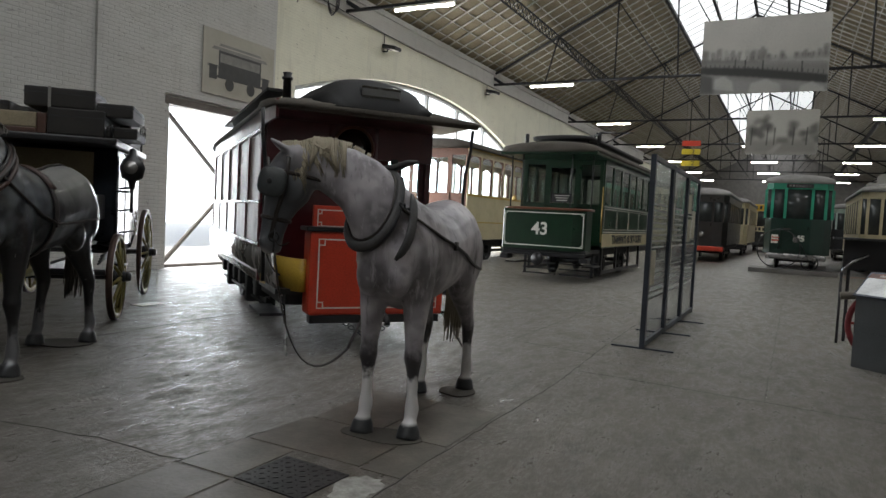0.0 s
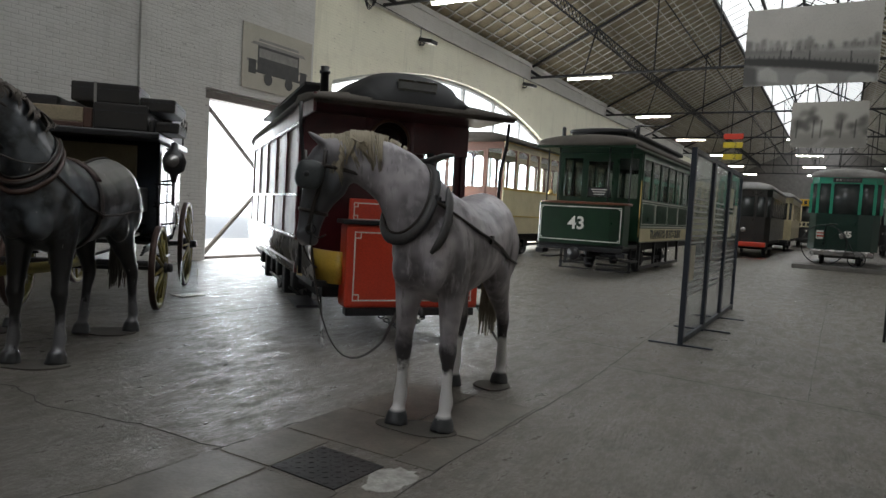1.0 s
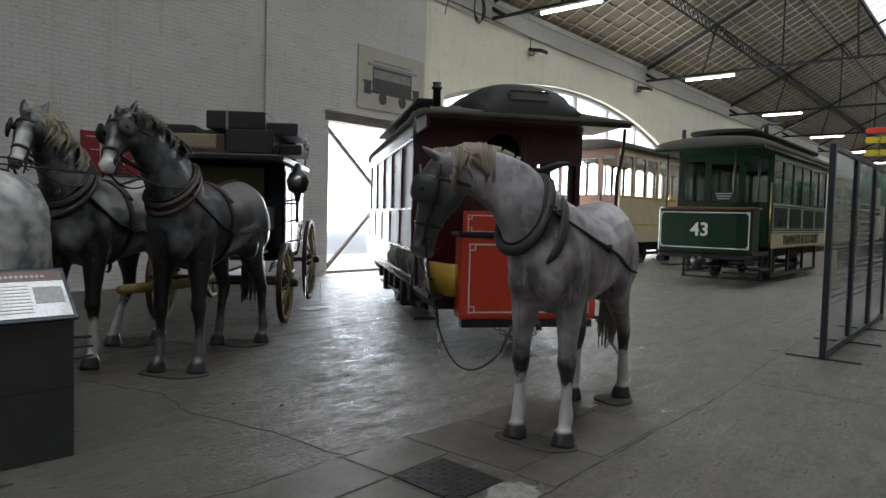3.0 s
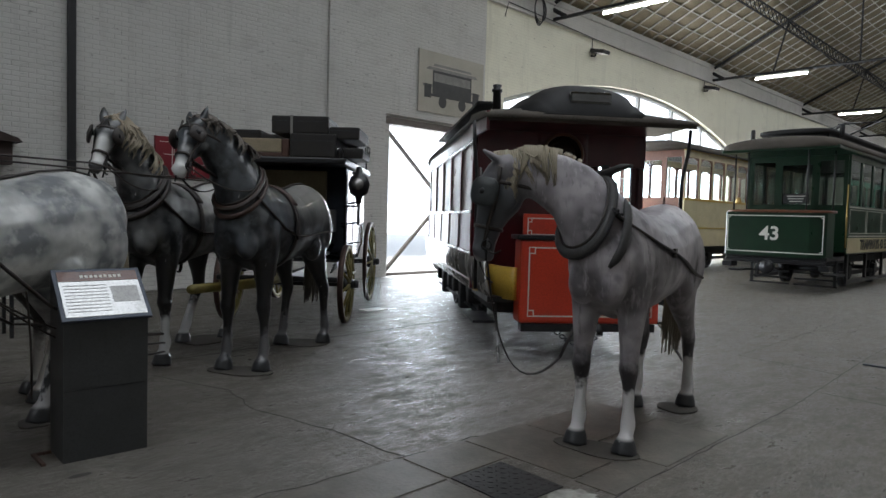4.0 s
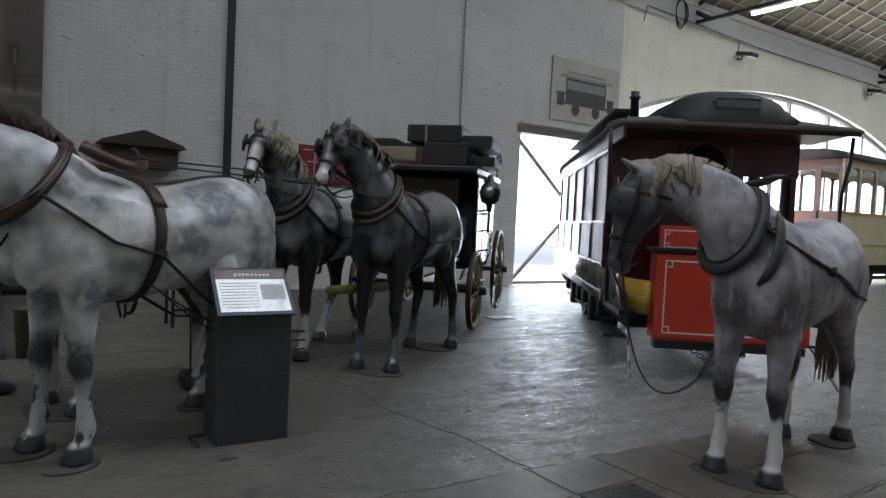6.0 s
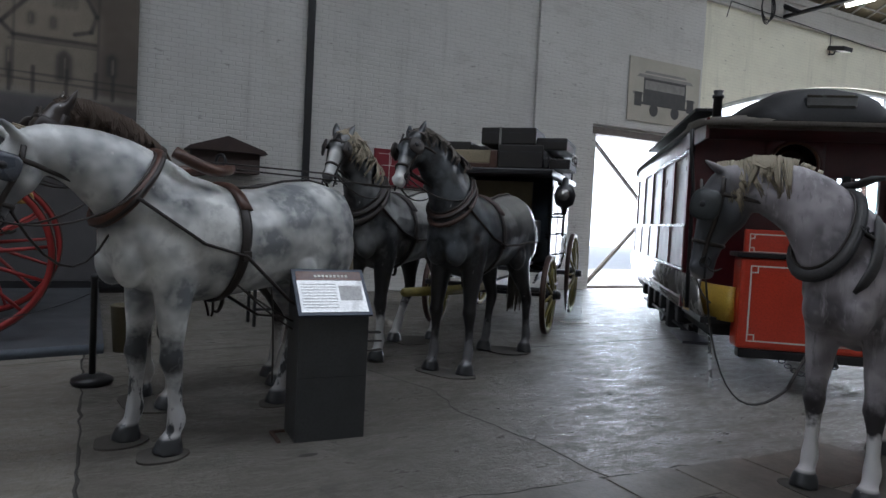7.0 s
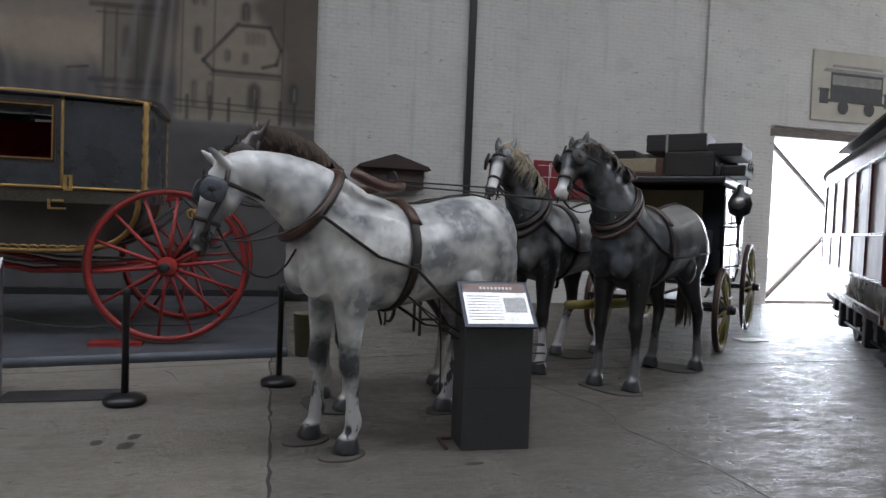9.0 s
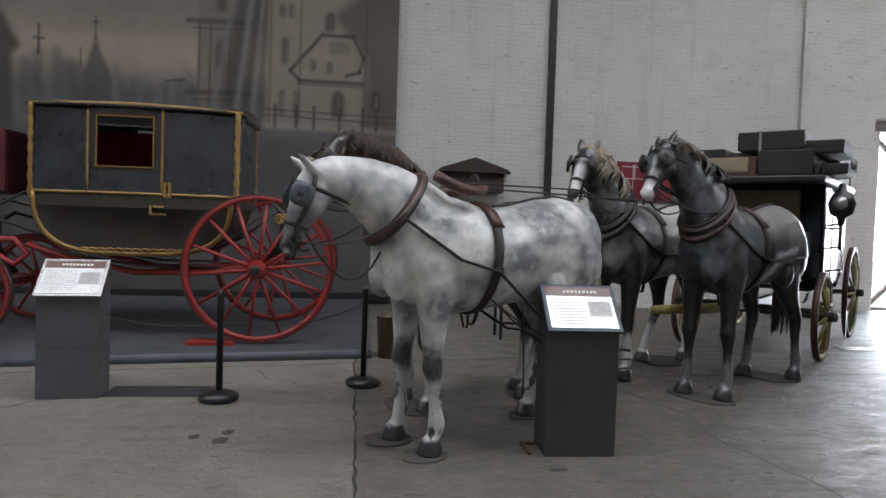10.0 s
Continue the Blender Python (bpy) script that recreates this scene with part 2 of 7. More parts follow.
    if mat:
        for f in set(bm.faces) - before:
            f.material_index = mat
    return bm


def boxes(*rows, bevel=0.0):
    bm = bmesh.new()
    for r in rows:
        box(bm, *r, bevel=bevel)
    return bm


def rings(bm, loops, closed=False, caps=True, mat=0):
    """Skin a row of point loops of equal length."""
    vs = [[bm.verts.new(p) for p in loop] for loop in loops]
    n = len(vs[0])
    pairs = list(zip(vs, vs[1:])) + ([(vs[-1], vs[0])] if closed else [])
    made = []
    for a, b in pairs:
        for i in range(n):
            made.append(bm.faces.new((a[i], a[(i + 1) % n], b[(i + 1) % n], b[i])))
    if caps and not closed:
        made.append(bm.faces.new(vs[0][::-1]))
        made.append(bm.faces.new(vs[-1]))
    for f in made:
        f.material_index = mat
        f.smooth = True
    return bm


def tube(bm, pts, radii, n=10, closed=False, flat=1.0, mat=0, side=None):
    """A tube along points; flat squeezes it along its second axis."""
    pts = [Vector(p) for p in pts]
    if not isinstance(radii, (list, tuple)):
        radii = [radii] * len(pts)
    loops, u = [], None
    for i, p in enumerate(pts):
        a = pts[i - 1] if (i or closed) else p
        b = pts[(i + 1) % len(pts)] if (closed or i < len(pts) - 1) else p
        d = (b - a).normalized()
        if side is not None:
            u = Vector(side) - d * d.dot(Vector(side))
        elif u is None:
            u = d.orthogonal() if abs(d.z) > 0.95 else d.cross(UP)
        else:
            u = u - d * u.dot(d)
        u = u.normalized()
        v = d.cross(u)
        loops.append([p + (u * math.cos(k * math.tau / n) + v * math.sin(k * math.tau / n) * flat) * radii[i] for k in range(n)])
    return rings(bm, loops, closed, mat=mat)


def rod(a, b, r, n=10, bm=None, mat=0):
    return tube(bm or bmesh.new(), [a, b], r, n, mat=mat)


def lathe(bm, centre, axis, profile, n=24, mat=0):
    """Turned shape: profile rows of (distance along the axis, radius)."""
    c, d = Vector(centre), Vector(axis).normalized()
    u = d.orthogonal().normalized()
    v = d.cross(u)
    return rings(bm, [[c + d * h + (u * math.cos(k * math.tau / n) + v * math.sin(k * math.tau / n)) * max(r, 1e-4) for k in range(n)] for h, r in profile], mat=mat)


def sweep(t0, t1, n, fn):
    return [fn(t0 + (t1 - t0) * i / (n - 1)) for i in range(n)]


def text_mesh(name, words, size, depth, m, material, parent, label="", bold=0.0):
    cu = bpy.data.curves.new(name, "FONT")
    cu.body, cu.size, cu.extrude, cu.align_x, cu.align_y, cu.offset = words, size, depth, "CENTER", "CENTER", bold
    tmp = bpy.data.objects.new(name, cu)
    scene.collection.objects.link(tmp)
    me = bpy.data.meshes.new_from_object(tmp.evaluated_get(bpy.context.evaluated_depsgraph_get()))
    bpy.data.objects.remove(tmp)
    me.materials.clear()
    me.materials.append(material)
    ob = new(name, me)
    ob.parent, ob.matrix_local = parent, m
    return tagged(ob, label)

# ---- the hall ----
def slope_z(x):
    return EAVE + 0.1 + 0.5 * (x - WALL) if x < RIDGE else EAVE + 0.1 + 0.5 * (EAST - x)


def arch_z(y):
    return 6.0 - 1.25 * ((y - 21.8) / 7.6) ** 2


bm = bmesh.new()
box(bm, -12.0, EAST + 0.4, -0.07, Y1, -0.3, 0.0)
tagged(mesh_ob("floor", bm, CONCRETE), "worn grey-brown concrete floor of a tram depot", "floor", kind="structure")
# southern slab: its extra brightness is light painted into the concrete
bm = bmesh.new()
box(bm, -12.0, EAST + 0.4, Y0, -0.075, -0.3, 0.0)
tagged(mesh_ob("floor_south", bm, LIT_CONCRETE), "worn concrete floor slab in front of the coach, stronger light in its colour", "floor", kind="structure")
bm = bmesh.new()
box(bm, -220, -12.0, -200, 260, -0.33, -0.02)
tagged(mesh_ob("ground", bm, surface("yard_paving", (0.74, 0.73, 0.70), (0.66, 0.65, 0.62), rough=0.9)), "pale sunlit yard outside the open door", "ground", kind="structure")

bm = bmesh.new()
T = 0.45
for y0, y1, z0, z1 in ((Y0, DOOR[0], 0, EAVE), (DOOR[0], DOOR[1], DOOR[2], EAVE), (DOOR[1], 13.3, 0, EAVE)):
    box(bm, WALL - T, WALL, y0, y1, z0, z1)
tagged(mesh_ob("wall_west", bm, PAINT), "whitewashed brick wall with flaking paint", "wall", kind="structure")
bm = bmesh.new()
box(bm, WALL - T, WALL - 0.02, 13.3, ARCH[0], 0, EAVE)
step = 40
for i in range(step):
    ya, yb = ARCH[0] + (ARCH[1] - ARCH[0]) * i / step, ARCH[0] + (ARCH[1] - ARCH[0]) * (i + 1) / step
    vs = [bm.verts.new(p) for x in (WALL - T, WALL - 0.02) for p in ((x, ya, arch_z(ya)), (x, yb, arch_z(yb)), (x, yb, EAVE), (x, ya, EAVE))]
    for q in ((0, 1, 2, 3), (7, 6, 5, 4), (0, 4, 5, 1), (3, 2, 6, 7)):
        bm.faces.new([vs[k] for k in q])
box(bm, WALL - T, WALL - 0.02, ARCH[1], Y1, 0, EAVE)
bmesh.ops.remove_doubles(bm, verts=bm.verts, dist=0.001)
tagged(mesh_ob("wall_west_arcade", bm, PLASTER), "yellowed plastered wall over a wide arched opening", "wall", kind="structure")
bm = bmesh.new()
box(bm, WALL, WALL + 0.07, 8.36, DOOR[0] - 0.12, 0, 7.2)
box(bm, WALL, WALL + 0.07, DOOR[0] - 0.12, 13.3, DOOR[2] + 0.12, 7.2)
tagged(mesh_ob("trim_pilaster", bm, PAINT), "shallow whitewashed brick pilaster beside the door", "pilaster", kind="structure")
bm = bmesh.new()
box(bm, WALL, WALL + 0.10, 8.36, Y1, 7.2, EAVE)
box(bm, WALL, WALL + 0.16, 8.36, Y1, EAVE - 0.12, EAVE + 0.05)
tagged(mesh_ob("trim_cornice", bm, PAINT), "projecting brick band under the eaves", "cornice", kind="structure")
tagged(mesh_ob("wall_east", boxes((EAST, EAST + T, Y0, Y1, 0, EAVE)), PAINT), "plain whitewashed wall of the hall", "wall", kind="structure")
# end walls in dark grey, standing in for dark clutter at the far end
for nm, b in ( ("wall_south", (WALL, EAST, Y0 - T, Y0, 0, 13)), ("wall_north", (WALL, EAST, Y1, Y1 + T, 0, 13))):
    tagged(mesh_ob(nm, boxes(b), surface(nm + "_dark_grey", (0.22, 0.21, 0.2), rough=0.9)), "plain dark grey end wall of the hall", "wall", kind="structure")

# the boarded roof with its battens, and the glazed ridge
bm = bmesh.new()
SK = 3.05
for sgn in (-1, 1):
    xe = WALL - 0.6 if sgn < 0 else EAST + 0.6
    xs = RIDGE + sgn * SK
    ze, zs = slope_z(max(min(xe, EAST), WALL)) - 0.3, slope_z(xs)
    a = [Vector((xe, Y0, ze)), Vector((xs, Y0, zs)), Vector((xs, Y1, zs)), Vector((xe, Y1, ze))]
    lo = [bm.verts.new(p) for p in a]
    hi = [bm.verts.new(p + Vector((0, 0, 0.15))) for p in a]
    for q in ([lo[0], lo[1], lo[2], lo[3]], [hi[3], hi[2], hi[1], hi[0]], [lo[0], hi[0], hi[1], lo[1]], [lo[1], hi[1], hi[2], lo[2]], [lo[2], hi[2], hi[3], lo[3]], [lo[3], hi[3], hi[0], lo[0]]):
        bm.faces.new(q)
    y = 4.0
    while y < Y1:
        x0, x1 = (WALL, xs) if sgn < 0 else (xs, EAST)
        rod((x0, y, slope_z(x0) - 0.06), (x1, y, slope_z(x1) - 0.06), 0.036, 4, bm, 1)
        y += 0.72
    for k in range(12):
        x = (WALL + 0.35 + k * 0.56) if sgn < 0 else (EAST - 0.35 - k * 0.56)
        rod((x, 4.0, slope_z(x) - 0.035), (x, Y1, slope_z(x) - 0.035), 0.028, 4, bm, 1)
tagged(mesh_ob("ceiling", bm, [BOARD, RIB]), "sloping boarded roof with pale battens in a grid", "roof", kind="structure")

# opaque panes that glow in place of the sky above them
m_sky, t_sky, b_sky = nodes_of("skylight_glow_pane")
b_sky.inputs["Base Color"].default_value = (0.9, 0.9, 0.88, 1)
b_sky.inputs["Roughness"].default_value = 0.6
b_sky.inputs["Transmission Weight"].default_value = 0.0
b_sky.inputs["Emission Color"].default_value = (0.95, 0.98, 1.0, 1)
b_sky.inputs["Emission Strength"].default_value = 1.25
bm = bmesh.new()
for sgn in (-1, 1):
    xs = RIDGE + sgn * SK
    y = Y0
    while y < Y1 - 0.5:
        a = [(xs, y + 0.02, slope_z(xs) + 0.05), (RIDGE, y + 0.02, slope_z(RIDGE) + 0.05), (RIDGE, y + 0.88, slope_z(RIDGE) + 0.05), (xs, y + 0.88, slope_z(xs) + 0.05)]
        bm.faces.new([bm.verts.new(p) for p in a])
        y += 0.9
sk = mesh_ob("window_skylight", bm, m_sky)
sk.modifiers.new("thick", "SOLIDIFY").thickness = 0.02
tagged(sk, "long skylight along the ridge with glowing panes in place of sky", "skylight", kind="structure")
bars = thing("skylight_frame", "dark steel glazing bars of the ridge skylight", "skylight frame", kind="structure")
bm = bmesh.new()
y = Y0
while y < Y1:
    for sgn in (-1, 1):
        xs = RIDGE + sgn * SK
        rod((xs, y, slope_z(xs) + 0.03), (RIDGE, y, slope_z(RIDGE) + 0.03), 0.022, 4, bm)
    y += 0.9
for x in (RIDGE - SK, RIDGE - SK / 2, RIDGE, RIDGE + SK / 2, RIDGE + SK):
    box(bm, x - 0.06, x + 0.06, Y0, Y1, slope_z(x) - 0.12, slope_z(x) + 0.03)
part("glazing_bars", bm, STEEL, bars)


def lattice(bm, a, b, depth, r=0.03, step=0.42):
    a, b = Vector(a), Vector(b)
    n = max(2, int((b - a).length / step))
    up = Vector((0, 0, depth / 2))
    for s in (-1, 1):
        rod(a + up * s, b + up * s, r * 1.5, 4, bm)
    for i in range(n):
        p, q = a.lerp(b, i / n), a.lerp(b, (i + 1) / n)
        rod(p - up, q + up, r * 0.6, 4, bm)
        rod(p + up, q - up, r * 0.6, 4, bm)


TIE = 7.3
for y in (5.2, 16.2, 27.1, 38.0, 49.0, 60.0, 71.0, 82.0):
    tr = thing("roof_truss", "dark steel roof truss with a long tie bar", "truss", pose(0, y, 0), "roof trusses", "structure")
    for sgn, xe in ((-1, WALL), (1, EAST)):
        bm = bmesh.new()
        tube(bm, [(xe, 0, EAVE - 0.12), (RIDGE, 0, slope_z(RIDGE) - 0.2)], 0.1, 4, flat=0.6)
        part("rafter", bm, STEEL, tr)
        for k, xx in ((0.3, 0.25), (0.55, 0.55), (0.78, 0.8)):
            x = xe + (RIDGE - xe) * k
            part("strut", rod((x, 0, slope_z(x) - 0.25), (xe + (RIDGE - xe) * xx, 0, TIE + 0.02), 0.035, 6), STEEL, tr)
            part("brace", rod((x, 0, slope_z(x) - 0.25), (xe + (RIDGE - xe) * (xx + 0.22), 0, TIE + 0.02), 0.028, 6), STEEL, tr)
        part("bracket", rod((xe, 0, EAVE - 0.2), (xe - sgn * 0.55, 0, TIE), 0.07, 6), STEEL, tr)
    part("tie_bar", rod((WALL, 0, TIE), (EAST, 0, TIE), 0.055, 8), STEEL, tr)
    part("king_rod", rod((RIDGE, 0, TIE), (RIDGE, 0, slope_z(RIDGE) - 0.2), 0.03, 6), STEEL, tr)
for x in (-9.2, 4.4):
    g = thing("lattice_purlin", "dark riveted lattice girder under the roof", "girder", group="lattice purlins", kind="structure")
    bm = bmesh.new()
    lattice(bm, (x, 5, slope_z(x) - 0.38), (x, Y1, slope_z(x) - 0.38), 0.42)
    part("girder", bm, STEEL, g)

# arched opening: frame and mullions, glass
aw = thing("window_arch", "wide arched steel window with bright daylight", "window", kind="structure")
bm = bmesh.new()
tube(bm, sweep(ARCH[0], ARCH[1], 30, lambda y: (WALL - 0.25, y, arch_z(y) - 0.06)), 0.09, 6)
part("window_frame", bm, PALEFRAME, aw)
for i in range(1, 6):
    y = ARCH[0] + (ARCH[1] - ARCH[0]) * i / 6
    part("mullion", boxes((WALL - 0.31, WALL - 0.19, y - 0.07, y + 0.07, 0, arch_z(y))), PALEFRAME, aw)

OLDWOOD = surface("weathered_timber", (0.17, 0.145, 0.13), (0.11, 0.095, 0.085), rough=0.85, stretch=(1, 1, 4), stain=6)
# open doorway: sliding gate rails and the braces of the folded leaf
dr = thing("door_1", "tall open doorway with a diagonally braced timber gate frame", "doorway", kind="structure")
part("lintel", boxes((WALL - 0.3, WALL + 0.03, DOOR[0] - 0.1, DOOR[1] + 0.2, DOOR[2] - 0.1, DOOR[2] + 0.06)), OLDWOOD, dr)
part("jamb", boxes((WALL - 0.3, WALL - 0.02, DOOR[0], DOOR[0] + 0.07, 0, DOOR[2] - 0.1)), PAINT, dr)
for a, b in (((WALL - 0.2, DOOR[0] + 0.08, 3.5), (WALL - 0.2, DOOR[0] + 2.6, 1.35)), ((WALL - 0.2, DOOR[0] + 0.1, 0.06), (WALL - 0.2, DOOR[0] + 2.4, 2.2))):
    part("brace", tube(bmesh.new(), [a, b], 0.06, 4), OLDWOOD, dr)
part("bottom_rail", boxes((WALL - 0.24, WALL - 0.16, DOOR[0] + 0.07, DOOR[1], 0.0, 0.07)), OLDWOOD, dr)

# ---- horse statues ----
from mathutils.bvhtree import BVHTree

GREYHAIR = surface("grey_brown_mane_hair", (0.17, 0.15, 0.13), (0.09, 0.08, 0.07), rough=0.85, grain=120)
MANE = surface("pale_mane_hair", (0.40, 0.35, 0.26), (0.27, 0.23, 0.17), rough=0.85, stretch=(1, 1, 1), grain=120)
DARKHAIR = surface("brown_mane_hair", (0.075, 0.05, 0.035), (0.04, 0.028, 0.02), rough=0.85, grain=120)
BASEPLATE = surface("statue_base_iron", (0.10, 0.092, 0.08), (0.075, 0.068, 0.06), rough=0.95)


def ellipse_loft(bm, rows, side, n=16):
    """rows: centre, half depth in the plane, half width along side."""
    s = Vector(side).normalized()
    pts = [Vector(r[0]) for r in rows]
    loops = []
    for i, (c, h, w) in enumerate(rows):
        d = (pts[min(i + 1, len(pts) - 1)] - pts[max(i - 1, 0)]).normalized()
        u = (s - d * s.dot(d)).normalized()
        v = d.cross(u)
        loops.append([pts[i] + v * math.cos(k * math.tau / n) * h + u * math.sin(k * math.tau / n) * w for k in range(n)])
    rings(bm, loops)


def bend(p0, p1, p2, n):
    a, b, c = Vector(p0), Vector(p1), Vector(p2)
    return [a * (1 - t) ** 2 + b * 2 * t * (1 - t) + c * t * t for t in (i / (n - 1) for i in range(n))]


def ellipsoid(bm, c, axes, radii):
    """A soft muscle or bone bulge: centre, three axes and their radii."""
    m = Matrix([list(Vector(a).normalized() * r) + [0] for a, r in zip(axes, radii)] + [[0, 0, 0, 1]]).transposed()
    bmesh.ops.create_uvsphere(bm, u_segments=14, v_segments=9, radius=1, matrix=Matrix.Translation(c) @ m)


AXES = ((1, 0, 0), (0, 1, 0), (0, 0, 1))


def horse(name, m, size, neck, poll, muzzle, facing, coat, hair, label, feet, plates, mane=(), ears=1.0):
    """A life-size standing horse, facing +X: one mesh. neck: rows of crest point, throat point and half width;
    feet: x, y of the four hooves (front pair, hind pair); mane: rows of side, first and last part of the crest, clumps, length."""
    bm = bmesh.new()
    body = [(-0.93, 1.25, 0.08, 0.07), (-0.89, 1.27, 0.20, 0.15), (-0.78, 1.285, 0.315, 0.25), (-0.60, 1.29, 0.35, 0.30), (-0.40, 1.265, 0.35, 0.305), (-0.16, 1.225, 0.33, 0.31), (0.08, 1.20, 0.335, 0.325),
            (0.28, 1.21, 0.375, 0.305), (0.45, 1.23, 0.395, 0.27), (0.60, 1.21, 0.345, 0.25), (0.72, 1.17, 0.26, 0.215), (0.80, 1.14, 0.16, 0.15), (0.83, 1.13, 0.07, 0.07)]
    ellipse_loft(bm, [((x, 0, z), h, w) for x, z, h, w in body], (0, 1, 0), 20)
    neck = [(Vector(a), Vector(b), w) for a, b, w in neck]
    loops, mids = [], [(a + b) / 2 for a, b, w in neck]
    sides = []
    for i, (a, b, w) in enumerate(neck):
        d = mids[min(i + 1, len(mids) - 1)] - mids[max(i - 1, 0)]
        v = (a - b).normalized()
        s = d.cross(v).normalized()
        sides.append(s)
        h = (a - b).length / 2
        loops.append([mids[i] + v * math.cos(q) * h + s * math.sin(q) * w * (1 - 0.22 * math.cos(q)) for q in (k * math.tau / 18 for k in range(18))])
    rings(bm, loops)
    poll, muzzle, facing = Vector(poll), Vector(muzzle), Vector(facing).normalized()
    aim = (muzzle - poll).normalized()
    length = (muzzle - poll).length
    fwd = (facing - aim * aim.dot(facing)).normalized()
    hs = aim.cross(fwd).normalized()
    g = length / 0.55
    hd = [(-0.10, -0.02, 0.05, 0.05), (0.0, -0.02, 0.10, 0.085), (0.12, -0.025, 0.132, 0.102), (0.25, -0.03, 0.145, 0.105), (0.38, -0.026, 0.128, 0.092), (0.50, -0.008, 0.102, 0.077), (0.65, 0.002, 0.08, 0.062), (0.80, 0.004, 0.068, 0.055),
          (0.90, 0.003, 0.067, 0.058), (0.97, 0.0, 0.056, 0.053), (1.02, -0.008, 0.034, 0.036)]
    ellipse_loft(bm, [(poll + aim * (k * length) + fwd * o * g, h * g, w * g) for k, o, h, w in hd], hs, 16)
    head = lambda k, o, q: poll + aim * (k * length) + fwd * (o * g) + hs * (q * g)
    ellipsoid(bm, (neck[-1][0] + neck[-1][1]) / 2 * 0.5 + poll * 0.5, AXES, (0.11 * g, 0.10 * g, 0.11 * g))
    for q in (-1, 1):
        ellipsoid(bm, head(0.30, -0.065, 0.07 * q), (aim, fwd, hs), (0.095 * g, 0.075 * g, 0.042 * g))
        ellipsoid(bm, head(0.24, 0.07, 0.075 * q), (aim, fwd, hs), (0.045 * g, 0.03 * g, 0.03 * g))
        ellipsoid(bm, head(0.58, 0.03, 0.05 * q), (aim, fwd, hs), (0.10 * g, 0.016 * g, 0.022 * g))
        ellipsoid(bm, head(0.91, 0.042, 0.040 * q), (aim, fwd, hs), (0.03 * g, 0.024 * g, 0.024 * g))
        b0 = head(-0.03, 0.0, 0.062 * q)
        tip = (-aim * (0.9 if ears > 0 else 0.35) + hs * q * 0.22 + fwd * (0.12 if ears > 0 else 0.85)).normalized()
        tube(bm, [b0 - tip * 0.03, b0 + tip * 0.04, b0 + tip * 0.09, b0 + tip * 0.135, b0 + tip * 0.165], [0.03, 0.042, 0.040, 0.024, 0.008], 8, flat=0.6, side=hs)
        ellipsoid(bm, (0.50, 0.175 * q, 1.20), ((0.9, 0, 0.35), (0, 1, 0), (-0.35, 0, 0.9)), (0.15, 0.10, 0.27))
        ellipsoid(bm, (0.745, 0.095 * q, 1.10), AXES, (0.10, 0.095, 0.15))
        ellipsoid(bm, (-0.60, 0.19 * q, 1.20), ((0.95, 0, -0.25), (0, 1, 0), (0.25, 0, 0.95)), (0.24, 0.125, 0.29))
        ellipsoid(bm, (-0.36, 0.225 * q, 1.02), AXES, (0.10, 0.085, 0.14))
    ellipsoid(bm, head(0.95, -0.04, 0), (aim, fwd, hs), (0.035 * g, 0.03 * g, 0.032 * g))
    for i, (fx, fy) in enumerate(feet):
        sy = 1 if fy > 0 else -1
        if i < 2:
            leg = []
            for z, dx, h, w in ((1.15, 0.0, 0.18, 0.115), (1.02, 0.0, 0.15, 0.108), (0.92, 0.0, 0.118, 0.096), (0.80, 0.01, 0.094, 0.080), (0.68, 0.012, 0.074, 0.066), (0.60, 0.018, 0.064, 0.058), (0.54, 0.022, 0.069, 0.066), (0.48, 0.008, 0.056, 0.052),
                                (0.40, 0.0, 0.046, 0.038), (0.28, 0.0, 0.044, 0.036), (0.20, -0.008, 0.056, 0.050), (0.165, -0.004, 0.054, 0.048), (0.125, 0.012, 0.044, 0.043), (0.095, 0.022, 0.056, 0.056), (0.085, 0.028, 0.070, 0.068), (0.0, 0.045, 0.092, 0.086)):
                k = min(1.0, max(0.0, (0.98 - z) / 0.82))
                leg.append(((0.52 + (fx - 0.06 - 0.52) * k + dx, sy * 0.155 + (fy - sy * 0.155) * k, z), h, w))
        else:
            leg = []
            for z, x, h, w in ((1.25, -0.55, 0.23, 0.14), (1.05, -0.52, 0.20, 0.13), (0.93, -0.545, 0.165, 0.112), (0.82, -0.60, 0.122, 0.088), (0.72, -0.66, 0.09, 0.068), (0.63, -0.715, 0.078, 0.058), (0.57, -0.745, 0.076, 0.056), (0.51, -0.735, 0.064, 0.052),
                               (0.43, -0.715, 0.050, 0.042), (0.30, -0.70, 0.046, 0.039), (0.20, -0.70, 0.056, 0.050), (0.165, -0.695, 0.055, 0.048), (0.125, -0.675, 0.045, 0.044), (0.095, -0.662, 0.057, 0.057), (0.085, -0.655, 0.070, 0.068), (0.0, -0.64, 0.092, 0.086)):
                k = min(1.0, max(0.0, (1.0 - z) / 0.84))
                leg.append(((x + (fx + 0.64) * k, sy * 0.165 + (fy - sy * 0.165) * k, z), h, w))
        ellipse_loft(bm, leg, (0, 1, 0), 14)
    raw = mesh_ob(name + "_raw", bm, coat)
    rm = raw.modifiers.new("r", "REMESH")
    rm.mode, rm.voxel_size, rm.use_smooth_shade = "VOXEL", 0.0135, True
    sm = raw.modifiers.new("s", "SMOOTH")
    sm.factor, sm.iterations = 0.5, 8
    me = bpy.data.meshes.new_from_object(raw.evaluated_get(bpy.context.evaluated_depsgraph_get()))
    bpy.data.objects.remove(raw)
    bm = bmesh.new()
    bm.from_mesh(me)
    tree = BVHTree.FromBMesh(bm)
